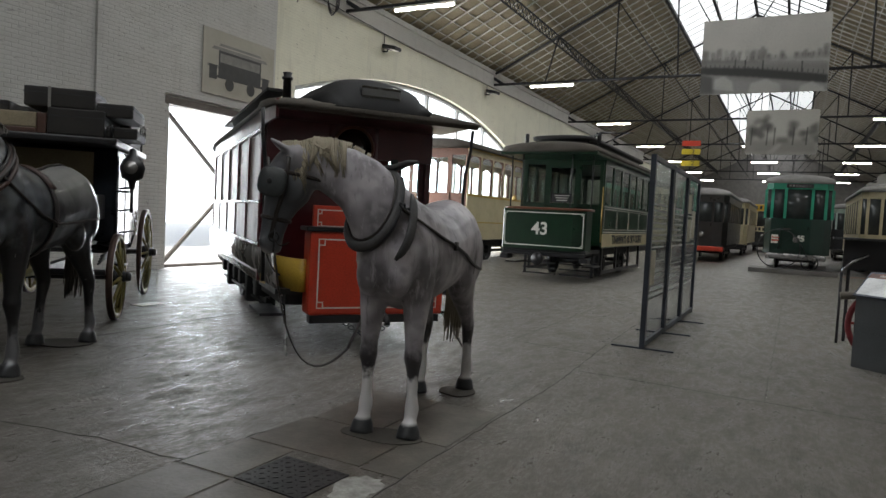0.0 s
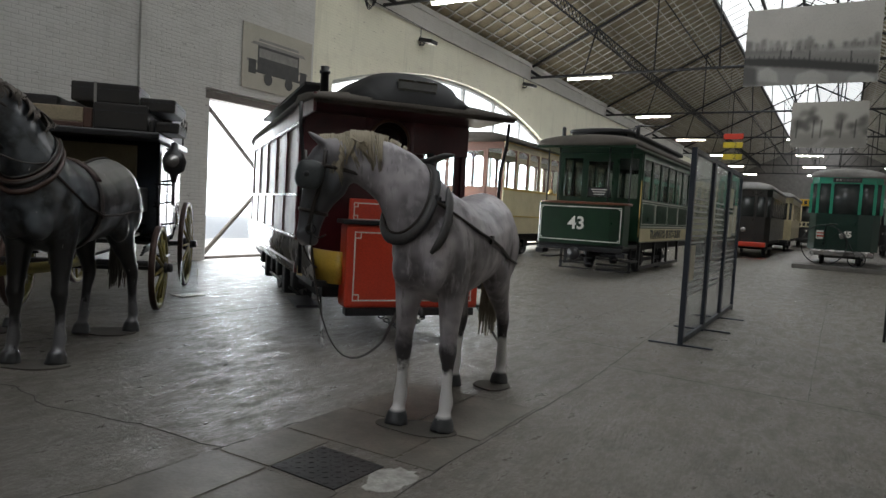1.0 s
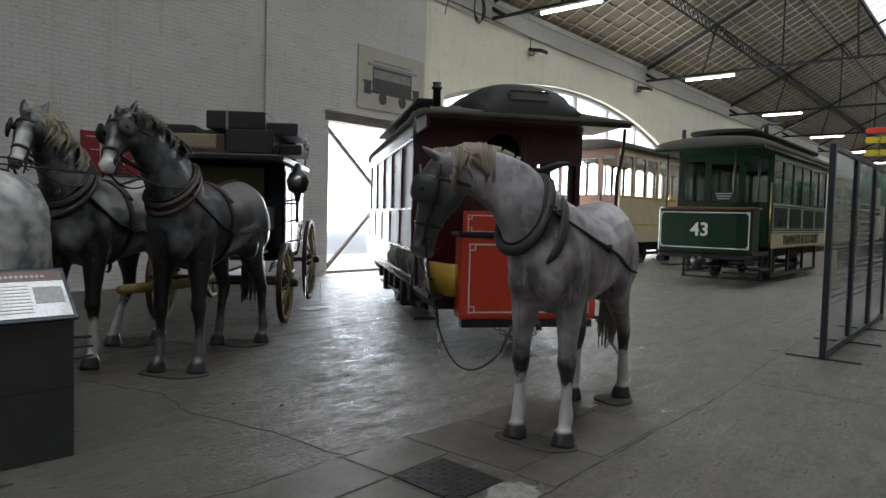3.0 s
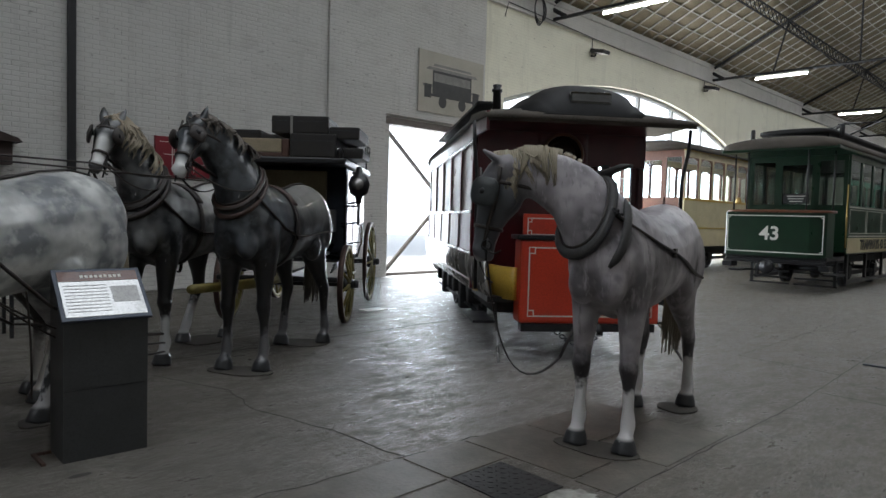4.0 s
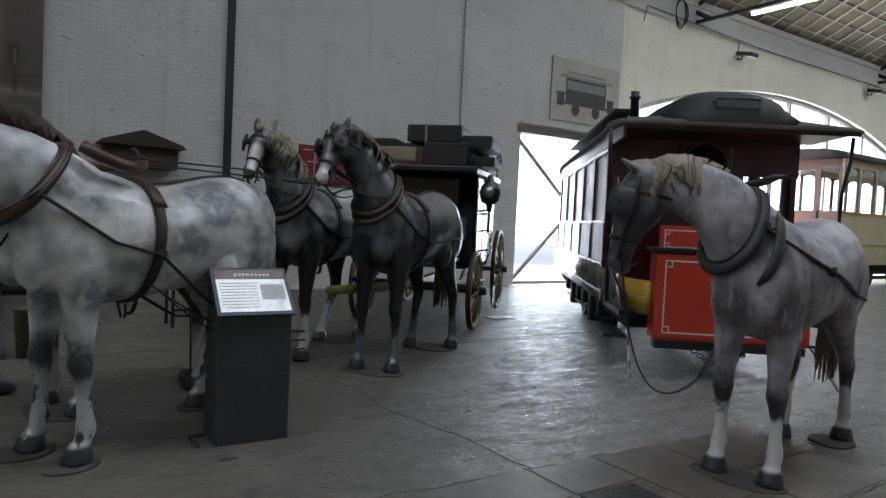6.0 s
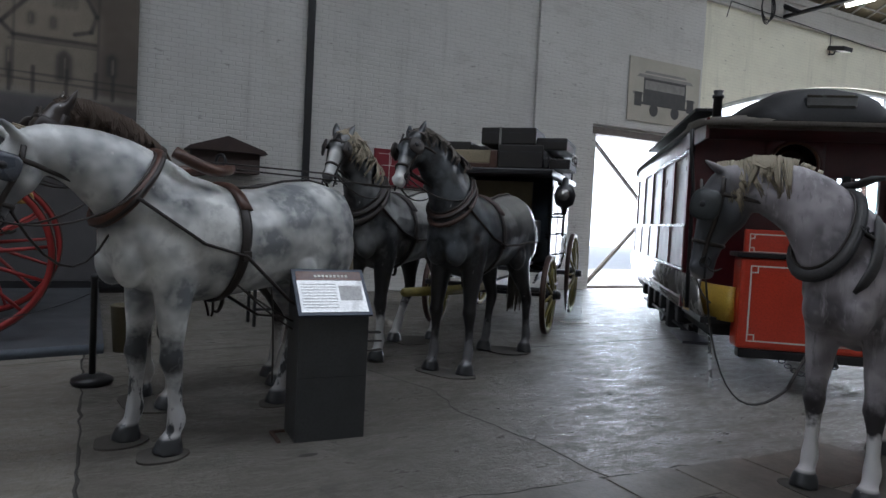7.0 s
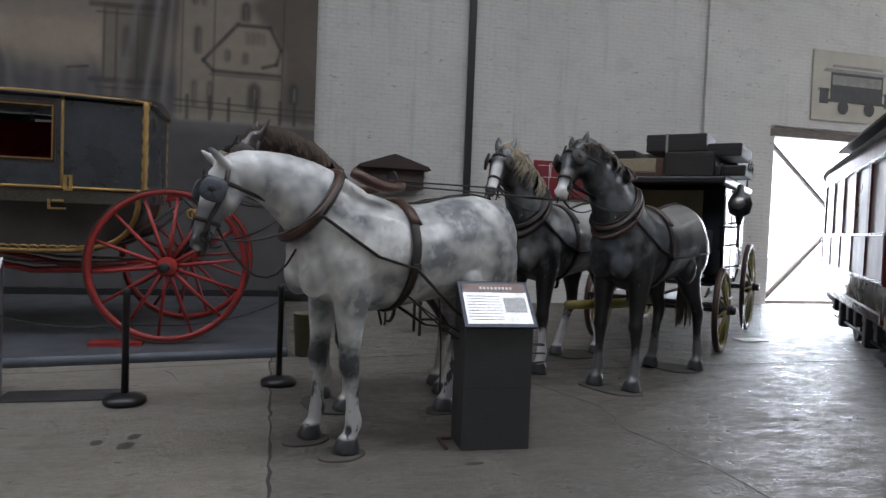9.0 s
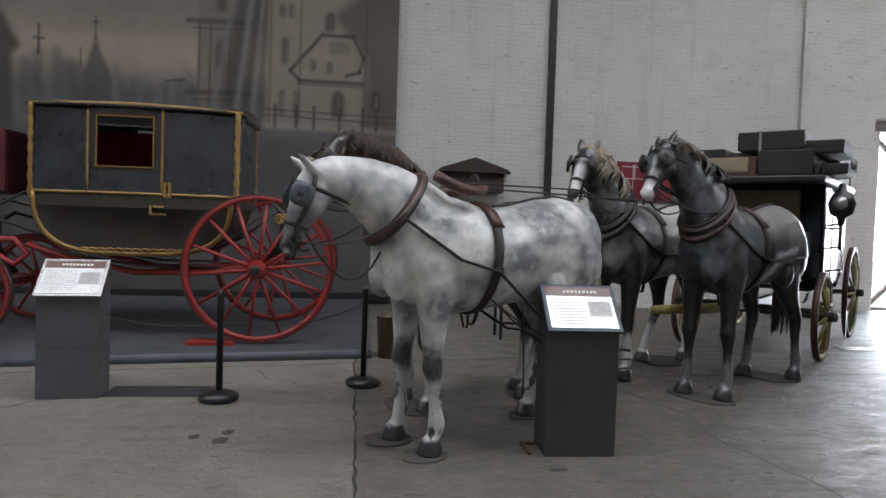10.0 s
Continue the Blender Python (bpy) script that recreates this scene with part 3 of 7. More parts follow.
    for q in (-1, 1):
        ellipsoid(bm, head(0.29, 0.062, 0.094 * q), (aim, fwd, hs), (0.024, 0.018, 0.014))
        for f in bm.faces[-126:]:
            f.material_index = 3
    rnd = random.Random(len(label))
    crest = [a for a, b, w in neck] + [head(-0.1, 0.03, 0)]
    half = [w for a, b, w in neck] + [0.08]
    sides.append(sides[-1])
    for q, k0, k1, clumps, hang in mane:
        for c in range(clumps):
            k = (k0 + (k1 - k0) * (c + rnd.random()) / clumps) * (len(crest) - 1.01)
            i, u = int(k), k % 1
            a, d = crest[i].lerp(crest[i + 1], u), (crest[i + 1] - crest[i]).normalized()
            s = sides[i].lerp(sides[i + 1], u).normalized() * q
            v = d.cross(s)
            v = v if v.z > 0 else -v
            w = half[i] * 0.80
            hl, sway, lift = hang * rnd.uniform(0.45, 1.1), rnd.uniform(-0.10, 0.06), rnd.uniform(0.0, 0.02)
            end = a - v * hl + s * (w + 0.02 + rnd.uniform(0, 0.03)) + d * sway
            for n in range(11):
                o = d * rnd.uniform(-0.035, 0.035)
                e = d * rnd.uniform(-0.012, 0.012) + s * rnd.uniform(-0.006, 0.01) + v * rnd.uniform(-0.03, 0.04)
                tube(bm, [a - s * 0.012 - v * 0.012 + o, a + v * (0.014 + lift) + s * 0.03 + o, a - v * hl * 0.25 + s * (w * 0.75 + lift) + o * 0.7 + d * sway * 0.3, a - v * hl * 0.65 + s * (w + 0.02 + lift) + o * 0.4 + d * sway * 0.7, end + e],
                     [0.004, 0.0055, 0.005, 0.004, 0.001], 4, mat=1)
    for i in range(110):
        oy, ln = rnd.uniform(-0.06, 0.06), rnd.uniform(0.70, 1.0)
        x = -0.93 + rnd.uniform(-0.03, 0.02)
        tube(bm, [(-0.88, oy * 0.3, 1.42), (x - 0.02, oy * 0.6, 1.30), (x - 0.03, oy, 1.0), (x + 0.03, oy * 1.3, 1.38 - ln)], [0.016, 0.015, 0.012, 0.003], 4, mat=1)
    for x0, x1, y0, y1 in plates:
        loop = [((x0 + x1) / 2 + math.cos(a) * (x1 - x0) / 2.5 * (1 + 0.12 * math.sin(3 * a)), (y0 + y1) / 2 + math.sin(a) * (y1 - y0) / 2.4) for a in (k * math.tau / 24 for k in range(24))]
        rings(bm, [[(x, y, 0.0) for x, y in loop], [(x, y, 0.012) for x, y in loop]], mat=2)
    me.materials.clear()
    for x in (coat, hair, BASEPLATE, GLOSSBLACK):
        me.materials.append(x)
    bm.to_mesh(me)
    bm.free()
    for f in me.polygons:
        f.use_smooth = f.material_index != 2
    ob = new(name, me)
    ob.matrix_world = m @ Matrix.Scale(size, 4)
    return tagged(ob, label, "horse statue", "horse statues"), (tree, head, aim, fwd, hs, g)


GLOSSBLACK = surface("glass_eye", (0.008, 0.007, 0.006), rough=0.08, relief=0.0)
COAT_A = coat_paint("dapple_white_coat", (0.76, 0.77, 0.75), (0.19, 0.203, 0.215), (0.045, 0.05, 0.055), (0.50, 0.50, 0.50), 5.0, 0.36, 0.60, kz=(0.90, 0.74), sz=(0.66, 0.54), patchy=True,
                    face=(((1.36, 0.0, 1.36), 0.20, (0.16, 0.165, 0.175)), ((1.42, 0.0, 1.26), 0.10, (0.05, 0.052, 0.055)), ((1.44, 0.05, 1.22), 0.05, (0.7, 0.7, 0.69))))
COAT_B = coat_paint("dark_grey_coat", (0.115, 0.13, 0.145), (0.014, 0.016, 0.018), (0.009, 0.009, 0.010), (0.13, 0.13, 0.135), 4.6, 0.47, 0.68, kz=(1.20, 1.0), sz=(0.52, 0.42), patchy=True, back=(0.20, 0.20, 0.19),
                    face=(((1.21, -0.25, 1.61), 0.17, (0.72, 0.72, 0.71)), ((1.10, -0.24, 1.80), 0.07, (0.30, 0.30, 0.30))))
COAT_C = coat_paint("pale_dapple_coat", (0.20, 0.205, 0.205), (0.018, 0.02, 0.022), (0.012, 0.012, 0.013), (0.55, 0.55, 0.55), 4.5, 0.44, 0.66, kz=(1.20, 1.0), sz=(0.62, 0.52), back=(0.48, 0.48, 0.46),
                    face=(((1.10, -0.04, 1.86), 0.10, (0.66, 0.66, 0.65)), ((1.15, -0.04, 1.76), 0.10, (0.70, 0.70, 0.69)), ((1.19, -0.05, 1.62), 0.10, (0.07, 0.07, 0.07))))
COAT_R = coat_paint("lilac_grey_coat", (0.43, 0.398, 0.418), (0.135, 0.124, 0.132), (0.040, 0.036, 0.040), (0.70, 0.68, 0.68), 4.2, 0.36, 0.62, kz=(0.80, 0.68), sz=(0.58, 0.52), streak=True,
                    face=(((0.93, -0.72, 1.50), 0.44, (0.070, 0.075, 0.083)), ((0.97, -0.76, 1.20), 0.075, (0.42, 0.39, 0.39))))
COAT_D = coat_paint("brown_black_coat", (0.09, 0.07, 0.055), (0.04, 0.032, 0.028), (0.02, 0.018, 0.016), (0.4, 0.38, 0.35), 4.0)


def heading(x, y, hx, hy):
    return pose(x, y, 0, 0, 0, math.degrees(math.atan2(hy, hx)))


MR, MA, MD, MB, MC = heading(-2.39, 4.27, 0.18, -0.98), heading(-4.57, 0.81, 0.42, -0.91), heading(-5.50, 0.85, 0.42, -0.91), heading(-5.95, 3.52, 0.57, -0.82), heading(-6.75, 2.95, 0.57, -0.82)
FR = [(0.635, 0.172), (0.64, -0.162), (-0.82, 0.165), (-0.535, -0.165)]
NECK_R = [((0.38, 0.0, 1.63), (0.79, -0.02, 1.06), 0.23), ((0.53, -0.03, 1.73), (0.81, -0.14, 1.24), 0.175), ((0.65, -0.12, 1.84), (0.80, -0.23, 1.39), 0.14), ((0.745, -0.24, 1.905), (0.79, -0.30, 1.51), 0.12),
          ((0.81, -0.36, 1.93), (0.81, -0.37, 1.57), 0.105), ((0.86, -0.46, 1.935), (0.83, -0.44, 1.62), 0.097), ((0.90, -0.56, 1.905), (0.86, -0.50, 1.63), 0.09)]
horse_r, head_r = horse("horse_statue", MR, 0.97, NECK_R, (0.905, -0.625, 1.83), (0.962, -0.725, 1.215), (0.42, -0.90, 0), COAT_R, MANE,
                        "lilac-grey painted horse statue with pale mane and white socks", FR, [(0.46, 0.82, -0.36, 0.34), (-0.92, -0.50, -0.05, 0.32)],
                        [(1, 0.62, 1.0, 14, 0.24), (-1, 0.5, 1.0, 14, 0.20), (1, 0.35, 0.7, 9, 0.07), (1, 0.93, 1.0, 8, 0.30), (-1, 0.93, 1.0, 6, 0.28)], -1)
FA = [(0.61, -0.19), (0.56, 0.185), (-0.56, -0.24), (-0.72, 0.17)]
NECK_A = [((0.38, 0.0, 1.63), (0.79, 0.0, 1.06), 0.23), ((0.55, 0.0, 1.71), (0.83, 0.0, 1.25), 0.175), ((0.72, 0.0, 1.77), (0.90, 0.0, 1.36), 0.14), ((0.89, 0.0, 1.80), (0.98, 0.0, 1.44), 0.118),
          ((1.04, 0.0, 1.805), (1.05, 0.0, 1.50), 0.102), ((1.17, 0.0, 1.795), (1.11, 0.0, 1.53), 0.094), ((1.26, 0.0, 1.765), (1.17, 0.0, 1.54), 0.088)]
horse_a, head_a = horse("horse_statue", MA, 1.02, NECK_A, (1.265, 0.0, 1.675), (1.405, 0.0, 1.235), (1, -0.12, 0), COAT_A, MANE,
                        "white dapple-grey painted horse statue with lowered head", FA, [(0.44, 0.82, -0.36, -0.02), (0.40, 0.76, 0.02, 0.34), (-0.75, -0.38, -0.38, -0.10), (-0.90, -0.55, 0.02, 0.32)], [(1, 0.93, 1.0, 2, 0.10)], -1)
NECK_D = [((0.38, 0.0, 1.66), (0.80, 0.0, 1.10), 0.23), ((0.55, 0.0, 1.83), (0.88, 0.0, 1.36), 0.17), ((0.72, 0.0, 1.945), (0.97, 0.0, 1.55), 0.135), ((0.88, 0.0, 2.0), (1.03, 0.0, 1.68), 0.115), ((1.02, 0.0, 2.03), (1.08, 0.0, 1.78), 0.10), ((1.12, 0.0, 2.03), (1.14, 0.0, 1.83), 0.09)]
horse_d, head_d = horse("horse_statue", MD, 1.02, NECK_D, (1.17, 0.0, 1.95), (1.42, -0.02, 1.50), (1, 0, 0), COAT_D, DARKHAIR,
                        "dark brown horse statue with a brown mane behind its pair", [(0.485, -0.22), (0.52, 0.19), (-0.60, -0.10), (-0.45, 0.17)], [(0.3, 0.75, -0.36, 0.34)], [(-1, 0.12, 1.0, 50, 0.22), (1, 0.5, 1.0, 10, 0.12)])
FB = [(0.67, -0.152), (0.64, 0.175), (-0.545, -0.17), (-0.735, 0.21)]


def raised_neck(y):
    """An upright arched neck that bends sideways to y at the poll."""
    return [((0.38, 0.0, 1.63), (0.79, 0.0, 1.06), 0.235), ((0.49, 0.0, 1.77), (0.83, 0.1 * y, 1.29), 0.18), ((0.59, 0.15 * y, 1.89), (0.85, 0.33 * y, 1.47), 0.145), ((0.69, 0.35 * y, 1.99), (0.88, 0.55 * y, 1.63), 0.122),
            ((0.78, 0.60 * y, 2.06), (0.92, 0.78 * y, 1.77), 0.105), ((0.85, 0.82 * y, 2.095), (0.96, 0.93 * y, 1.85), 0.095)]


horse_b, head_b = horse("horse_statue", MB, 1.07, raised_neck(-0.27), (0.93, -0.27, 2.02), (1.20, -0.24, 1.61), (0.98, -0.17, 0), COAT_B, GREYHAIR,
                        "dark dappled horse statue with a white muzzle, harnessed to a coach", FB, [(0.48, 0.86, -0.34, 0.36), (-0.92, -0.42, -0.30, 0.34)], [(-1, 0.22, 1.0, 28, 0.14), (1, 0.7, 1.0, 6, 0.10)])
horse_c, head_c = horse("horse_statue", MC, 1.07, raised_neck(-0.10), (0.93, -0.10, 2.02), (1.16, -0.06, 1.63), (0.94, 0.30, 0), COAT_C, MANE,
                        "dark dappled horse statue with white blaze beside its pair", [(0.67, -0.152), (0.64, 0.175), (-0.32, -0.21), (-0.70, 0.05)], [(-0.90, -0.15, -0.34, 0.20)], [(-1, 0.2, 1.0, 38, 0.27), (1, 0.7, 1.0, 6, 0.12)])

# ---- tramcars ----
def wheel_set(parent, y, r, half, material=STEEL):
    bm = bmesh.new()
    rod((-half, y, r), (half, y, r), 0.06, 8, bm)
    axle = part("axle", bm, material, parent)
    for s in (-1, 1):
        bm = bmesh.new()
        lathe(bm, (s * half - 0.05, y, r), (1, 0, 0), [(0, 0.05), (0, r - 0.07), (-0.02, r - 0.05), (-0.02, r), (0.10, r - 0.02), (0.10, r - 0.09), (0.06, r - 0.1), (0.07, 0.12), (0.12, 0.1), (0.12, 0.0)], 28)
        part("wheel", bm, material, axle)


def frame_line(bm, x0, x1, z0, z1, y, w=0.018, notch=0.05):
    """A painted lining: rectangle with stepped corners, standing 2 mm proud, on the plane y."""
    for a in ((x0 + notch, x1 - notch, z0, z0 + w), (x0 + notch, x1 - notch, z1 - w, z1), (x0, x0 + w, z0 + notch, z1 - notch), (x1 - w, x1, z0 + notch, z1 - notch)):
        box(bm, a[0], a[1], y - 0.003, y + 0.001, a[2], a[3])
    for cx, sx in ((x0, 1), (x1, -1)):
        for cz, sz in ((z0, 1), (z1, -1)):
            xa, xb = sorted((cx + sx * 0.0, cx + sx * notch))
            za, zb = sorted((cz, cz + sz * notch))
            for a in ((xa, xb, za, za + w * 0.8), (xa, xb, zb - w * 0.8, zb), (xa, xa + w * 0.8, za, zb), (xb - w * 0.8, xb, za, zb)):
                box(bm, a[0], a[1], y - 0.003, y + 0.001, a[2], a[3])
    return bm


def roof_shell(half, edge, rise, y0, y1, inset=0.0, n=14):
    """A cambered roof with rounded ends."""
    bm = bmesh.new()
    loops = []
    for y, k in ((y0, 0.80), (y0 + 0.10, 0.94), (y0 + 0.35, 1.0), (y1 - 0.35, 1.0), (y1 - 0.10, 0.94), (y1, 0.80)):
        top = [(half * k * math.cos(math.pi * i / n), y, edge + (rise * (0.35 if k < 0.9 else (0.75 if k < 1 else 1)) - 0) * math.sin(math.pi * i / n) ** 0.8 + 0.03) for i in range(n + 1)]
        loops.append(top + [(-half * k, y, edge - 0.03), (half * k, y, edge - 0.03)])
    return rings(bm, loops)


def tram_body(car, half, y0, y1, zf, zs, zw, zr, n, low, high, post, pillar=0.07, inner=WOOD, arch_top=False, glass=GLASS):
    """Hollow saloon: side panels, pillars, panes, bulkheads and seats."""
    for s in (-1, 1):
        xa, xb = sorted((s * half, s * (half - 0.045)))
        part("side_panel", boxes((xa, xb, y0, y1, zf, zs), bevel=0.006), low, car)
        part("letterboard", boxes((xa, xb, y0, y1, zw, zr), bevel=0.006), high, car)
        step = (y1 - y0) / n
        for i in range(n + 1):
            yc = y0 + step * i
            part("pillar", boxes((xa, xb, max(y0, yc - pillar), min(y1, yc + pillar), zs, zw)), post, car)
        for i in range(n):
            ya, yb = y0 + step * i + pillar, y0 + step * (i + 1) - pillar
            if arch_top:
                bm = bmesh.new()
                for k in range(8):
                    q0, q1 = ya + (yb - ya) * k / 8, ya + (yb - ya) * (k + 1) / 8
                    dz = 0.10 * (abs((k + 0.5) / 4 - 1)) ** 2.5
                    box(bm, xa, xb, q0, q1, zw - 0.01 - dz, zw)
                part("window_head", bm, post, car)
            xg = s * (half - 0.025)
            pane = part("pane", boxes((xg - 0.004, xg + 0.004, ya, yb, zs, zw)), glass, car)
            pane.visible_shadow = False
        xs0, xs1 = sorted((s * (half - 0.05), s * (half - 0.5)))
        part("bench", boxes((xs0, xs1, y0 + 0.1, y1 - 0.1, zf + 0.4, zf + 0.46), (xs0, xs1, y0 + 0.1, y1 - 0.1, zf, zf + 0.06), bevel=0.01), inner, car)
    part("floor_board", boxes((-half + 0.05, half - 0.05, y0, y1, zf, zf + 0.05)), inner, car)
    for yb_ in (y0, y1):
        a, b = (yb_, yb_ + 0.05) if yb_ == y0 else (yb_ - 0.05, yb_)
        h = half - 0.05
        bulk = part("bulkhead", boxes((-h, -0.42, a, b, zf, zs), (0.42, h, a, b, zf, zs), (-h, h, a, b, zw, zr + 0.1), (-h, -h + 0.08, a, b, zs, zw), (h - 0.08, h, a, b, zs, zw), (-0.48, -0.40, a, b, zf, zw), (0.40, 0.48, a, b, zf, zw)), post, car)
        part("platform_door", boxes((-0.40, 0.40, a, b, zf, zs), (-0.40, -0.32, a, b, zs, zw), (0.32, 0.40, a, b, zs, zw), (-0.32, 0.32, a, b, zw - 0.08, zw)), low if low is not CREAM else post, bulk)
        for xa, xb in ((-h + 0.08, -0.48), (0.48, h - 0.08), (-0.32, 0.32)):
            p = part("pane", boxes((xa, xb, (a + b) / 2 - 0.004, (a + b) / 2 + 0.004, zs, zw if abs(xa) > 0.4 else zw - 0.08)), glass, bulk)
            p.visible_shadow = False


def undercarriage(car, half, y0, y1, zf, wheels, r=0.38):
    part("underframe", boxes((-half * 0.85, half * 0.85, y0, y1, zf - 0.16, zf), bevel=0.01), MATTE, car)
    for s in (-1, 1):
        bm = bmesh.new()
        box(bm, s * 0.72 - 0.03, s * 0.72 + 0.03, wheels[0] - 0.7, wheels[-1] + 0.7, 0.30, 0.40)
        for y in wheels:
            box(bm, s * 0.72 - 0.05, s * 0.72 + 0.07, y - 0.13, y + 0.13, 0.26, 0.52, 0.02)
            for k in range(4):
                tube(bm, sweep(-0.42 + k * 0.06, 0.42 - k * 0.06, 7, lambda v: (s * 0.76, y + v, 0.58 + 0.018 * k - 0.12 * (v / 0.42) ** 2 + 0.06)), 0.016, 5)
        part("truck_frame", bm, STEEL, car)
    for y in wheels:
        wheel_set(car, y, r, 0.66)


# -- the maroon horse tram --
rt = thing("horse_tram", "maroon and red horse tram with dusty canvas roof", "tram", pose(-3.75, 5.80, 0, 0, 0, 52.0))
tram_body(rt, 1.03, 1.25, 6.35, 0.70, 1.52, 2.30, 2.54, 5, MAROON, MAROON, MAROON)
# opaque brown panes, lightened in place of daylight reflected by the glass
BROWN_PANE = surface("opaque_brown_pane", (0.27, 0.215, 0.18), (0.20, 0.155, 0.13), rough=0.3, relief=0.0)
for ob in rt.children:
    if ob.name.startswith("pane") and sum(v.co.x for v in ob.data.vertices) / len(ob.data.vertices) < -0.9:
        ob.data.materials[0] = BROWN_PANE
undercarriage(rt, 1.03, 0.35, 6.9, 0.62, (2.6, 4.6), 0.36)
for s in (-1, 1):
    bm = bmesh.new()
    rings(bm, [[(s * x, y, z) for x, z in ((1.05, 1.00), (1.055, 0.86), (1.02, 0.68), (0.95, 0.56), (0.91, 0.56), (0.97, 0.70), (1.01, 0.86), (1.0, 1.00))] for y in (0.30, 6.7)])
    part("rocker_panel", bm, SILVER, rt, "worn silvery lower side panel")
    for z in (1.02, 1.50, 2.31):
        part("moulding", boxes((s * 1.03 - 0.014, s * 1.03 + 0.014, 1.2, 6.4, z, z + 0.03)), SILVER, rt)
    for i in range(6):
        y = 1.25 + 5.1 * i / 5
        part("panel_strip", boxes((s * 1.03 - 0.012, s * 1.03 + 0.012, y - 0.025, y + 0.025, 1.055, 1.50)), MAROON, rt)
# blinds added to keep the bright arch from showing through the saloon
for i in range(5):
    ya = 1.25 + 1.02 * i
    part("blind", boxes((-0.985, -0.975, ya + 0.08, ya + 0.94, 1.52, 2.30)), ADDED_BLIND, rt, "brown blind drawn behind the window")
# dash box in front
dash = part("dash", bmesh.new(), RED, rt, "signal-red sheet dash with white lining")
bm = bmesh.new()
box(bm, -0.72, 0.74, 0.0, 0.30, 0.40, 1.24, 0.035)
bm.to_mesh(dash.data)
bm.free()
part("lining", frame_line(bmesh.new(), -0.64, 0.66, 0.47, 1.17, 0.0, 0.014, 0.07), WHITE, dash, "white painted lining")
part("dash_rail", boxes((-0.76, 0.78, -0.02, 0.32, 1.24, 1.285), bevel=0.012), BLACK, dash)
part("upper_dash", boxes((-0.62, 0.64, 0.34, 0.40, 1.24, 1.50), bevel=0.01), RED, rt)
part("lining", frame_line(bmesh.new(), -0.58, 0.60, 1.28, 1.46, 0.34, 0.012, 0.05), WHITE, rt)
for s in (-1, 1):
    bm = bmesh.new()
    rings(bm, [[(s * x, y, z) for x, y in sweep(0, 1, 8, lambda k: (0.74 + 0.29 * k, 0.12 + 0.9 * k * k))] + [(s * (x - 0.03), y + 0.03, z) for x, y in sweep(1, 0, 8, lambda k: (0.74 + 0.29 * k, 0.12 + 0.9 * k * k))] for z in (0.62, 0.95)])
    part("apron", bm, YELLOW, rt, "ochre yellow curved corner panel")
    part("step", boxes((s * 1.0 - 0.12, s * 1.0 + 0.12, 0.4, 1.1, 0.34, 0.37)), BLACK, rt)
    bm = bmesh.new()
    tube(bm, [(s * 0.86, 0.5, 0.45), (s * 0.9, 0.2, 0.30), (s * 0.95, -0.15, 0.05)], 0.014, 6)
    part("life_guard", bm, SILVER, rt)
    part("corner_post", boxes((s * 1.0 - 0.035, s * 1.0 + 0.035, 1.2, 1.28, 0.62, 2.5), bevel=0.008), MAROON, rt)
    bm = bmesh.new()
    tube(bm, [(s * 1.17, 0.35, 2.44), (s * 1.16, 0.36, 2.2), (s * 1.12, 0.4, 1.9), (s * 1.10, 0.42, 0.7)], 0.02, 8)
    part("canopy_post", bm, BLACK, rt)
part("platform", boxes((-1.0, 1.0, 0.25, 1.25, 0.58, 0.64)), BLACK, rt)
# bulkhead panel with porthole over the platform
bm = bmesh.new()
ring_o, ring_i = [], []
for k in range(24):
    a = math.tau * k / 24
    ca, sa = math.cos(a), math.sin(a)
    q = 1 / max(abs(ca), abs(sa))
    ring_o.append((ca * q * 0.30, sa * q * 0.30))
    ring_i.append((ca * 0.23, sa * 0.23))
rings(bm, [[(x, 1.10, 2.20 + z) for x, z in ring_i], [(x, 1.10, 2.20 + z) for x, z in ring_o], [(x, 1.16, 2.20 + z) for x, z in ring_o], [(x, 1.16, 2.20 + z) for x, z in ring_i]], closed=True)
for r in ((-1.0, -0.30, 1.10, 1.16, 0.64, 2.50), (-0.30, 0.30, 1.10, 1.16, 0.64, 1.90), (0.30, 1.0, 1.10, 1.16, 2.08, 2.50)):
    box(bm, *r)
part("porthole_panel", bm, MAROON, rt, "dark maroon panel round a porthole")
bm = bmesh.new()
tube(bm, sweep(0, math.tau * 23 / 24, 24, lambda a: (0.235 * math.cos(a), 1.095, 2.20 + 0.235 * math.sin(a))), 0.018, 6, closed=True)
part("porthole_ring", bm, WOOD, rt)
PORTGLASS = surface("reflecting_porthole_glass", (0.012, 0.013, 0.014), rough=0.04, relief=0.0, coat=1.0)
PORTGLASS.node_tree.nodes["Principled BSDF"].inputs["Coat IOR"].default_value = 2.2
PORTGLASS.node_tree.nodes["Principled BSDF"].inputs["Coat Roughness"].default_value = 0.03
part("porthole_pane", lathe(bmesh.new(), (0, 1.13, 2.20), (0, -1, 0), [(0, 0.0), (0, 0.232), (0.008, 0.232), (0.008, 0.0)], 28), PORTGLASS, rt, "round pane mirroring the roof lights")
part("canopy_edge", boxes((-1.06, 1.15, 0.165, 0.19, 2.425, 2.47), bevel=0.006), CANVAS, rt)
part("valance", boxes((-1.07, -1.04, 0.20, 1.25, 2.34, 2.53), bevel=0.006), MAROON, rt)
part("ceiling_board", boxes((-1.04, 1.12, 0.2, 1.1, 2.45, 2.47)), MAROON, rt)
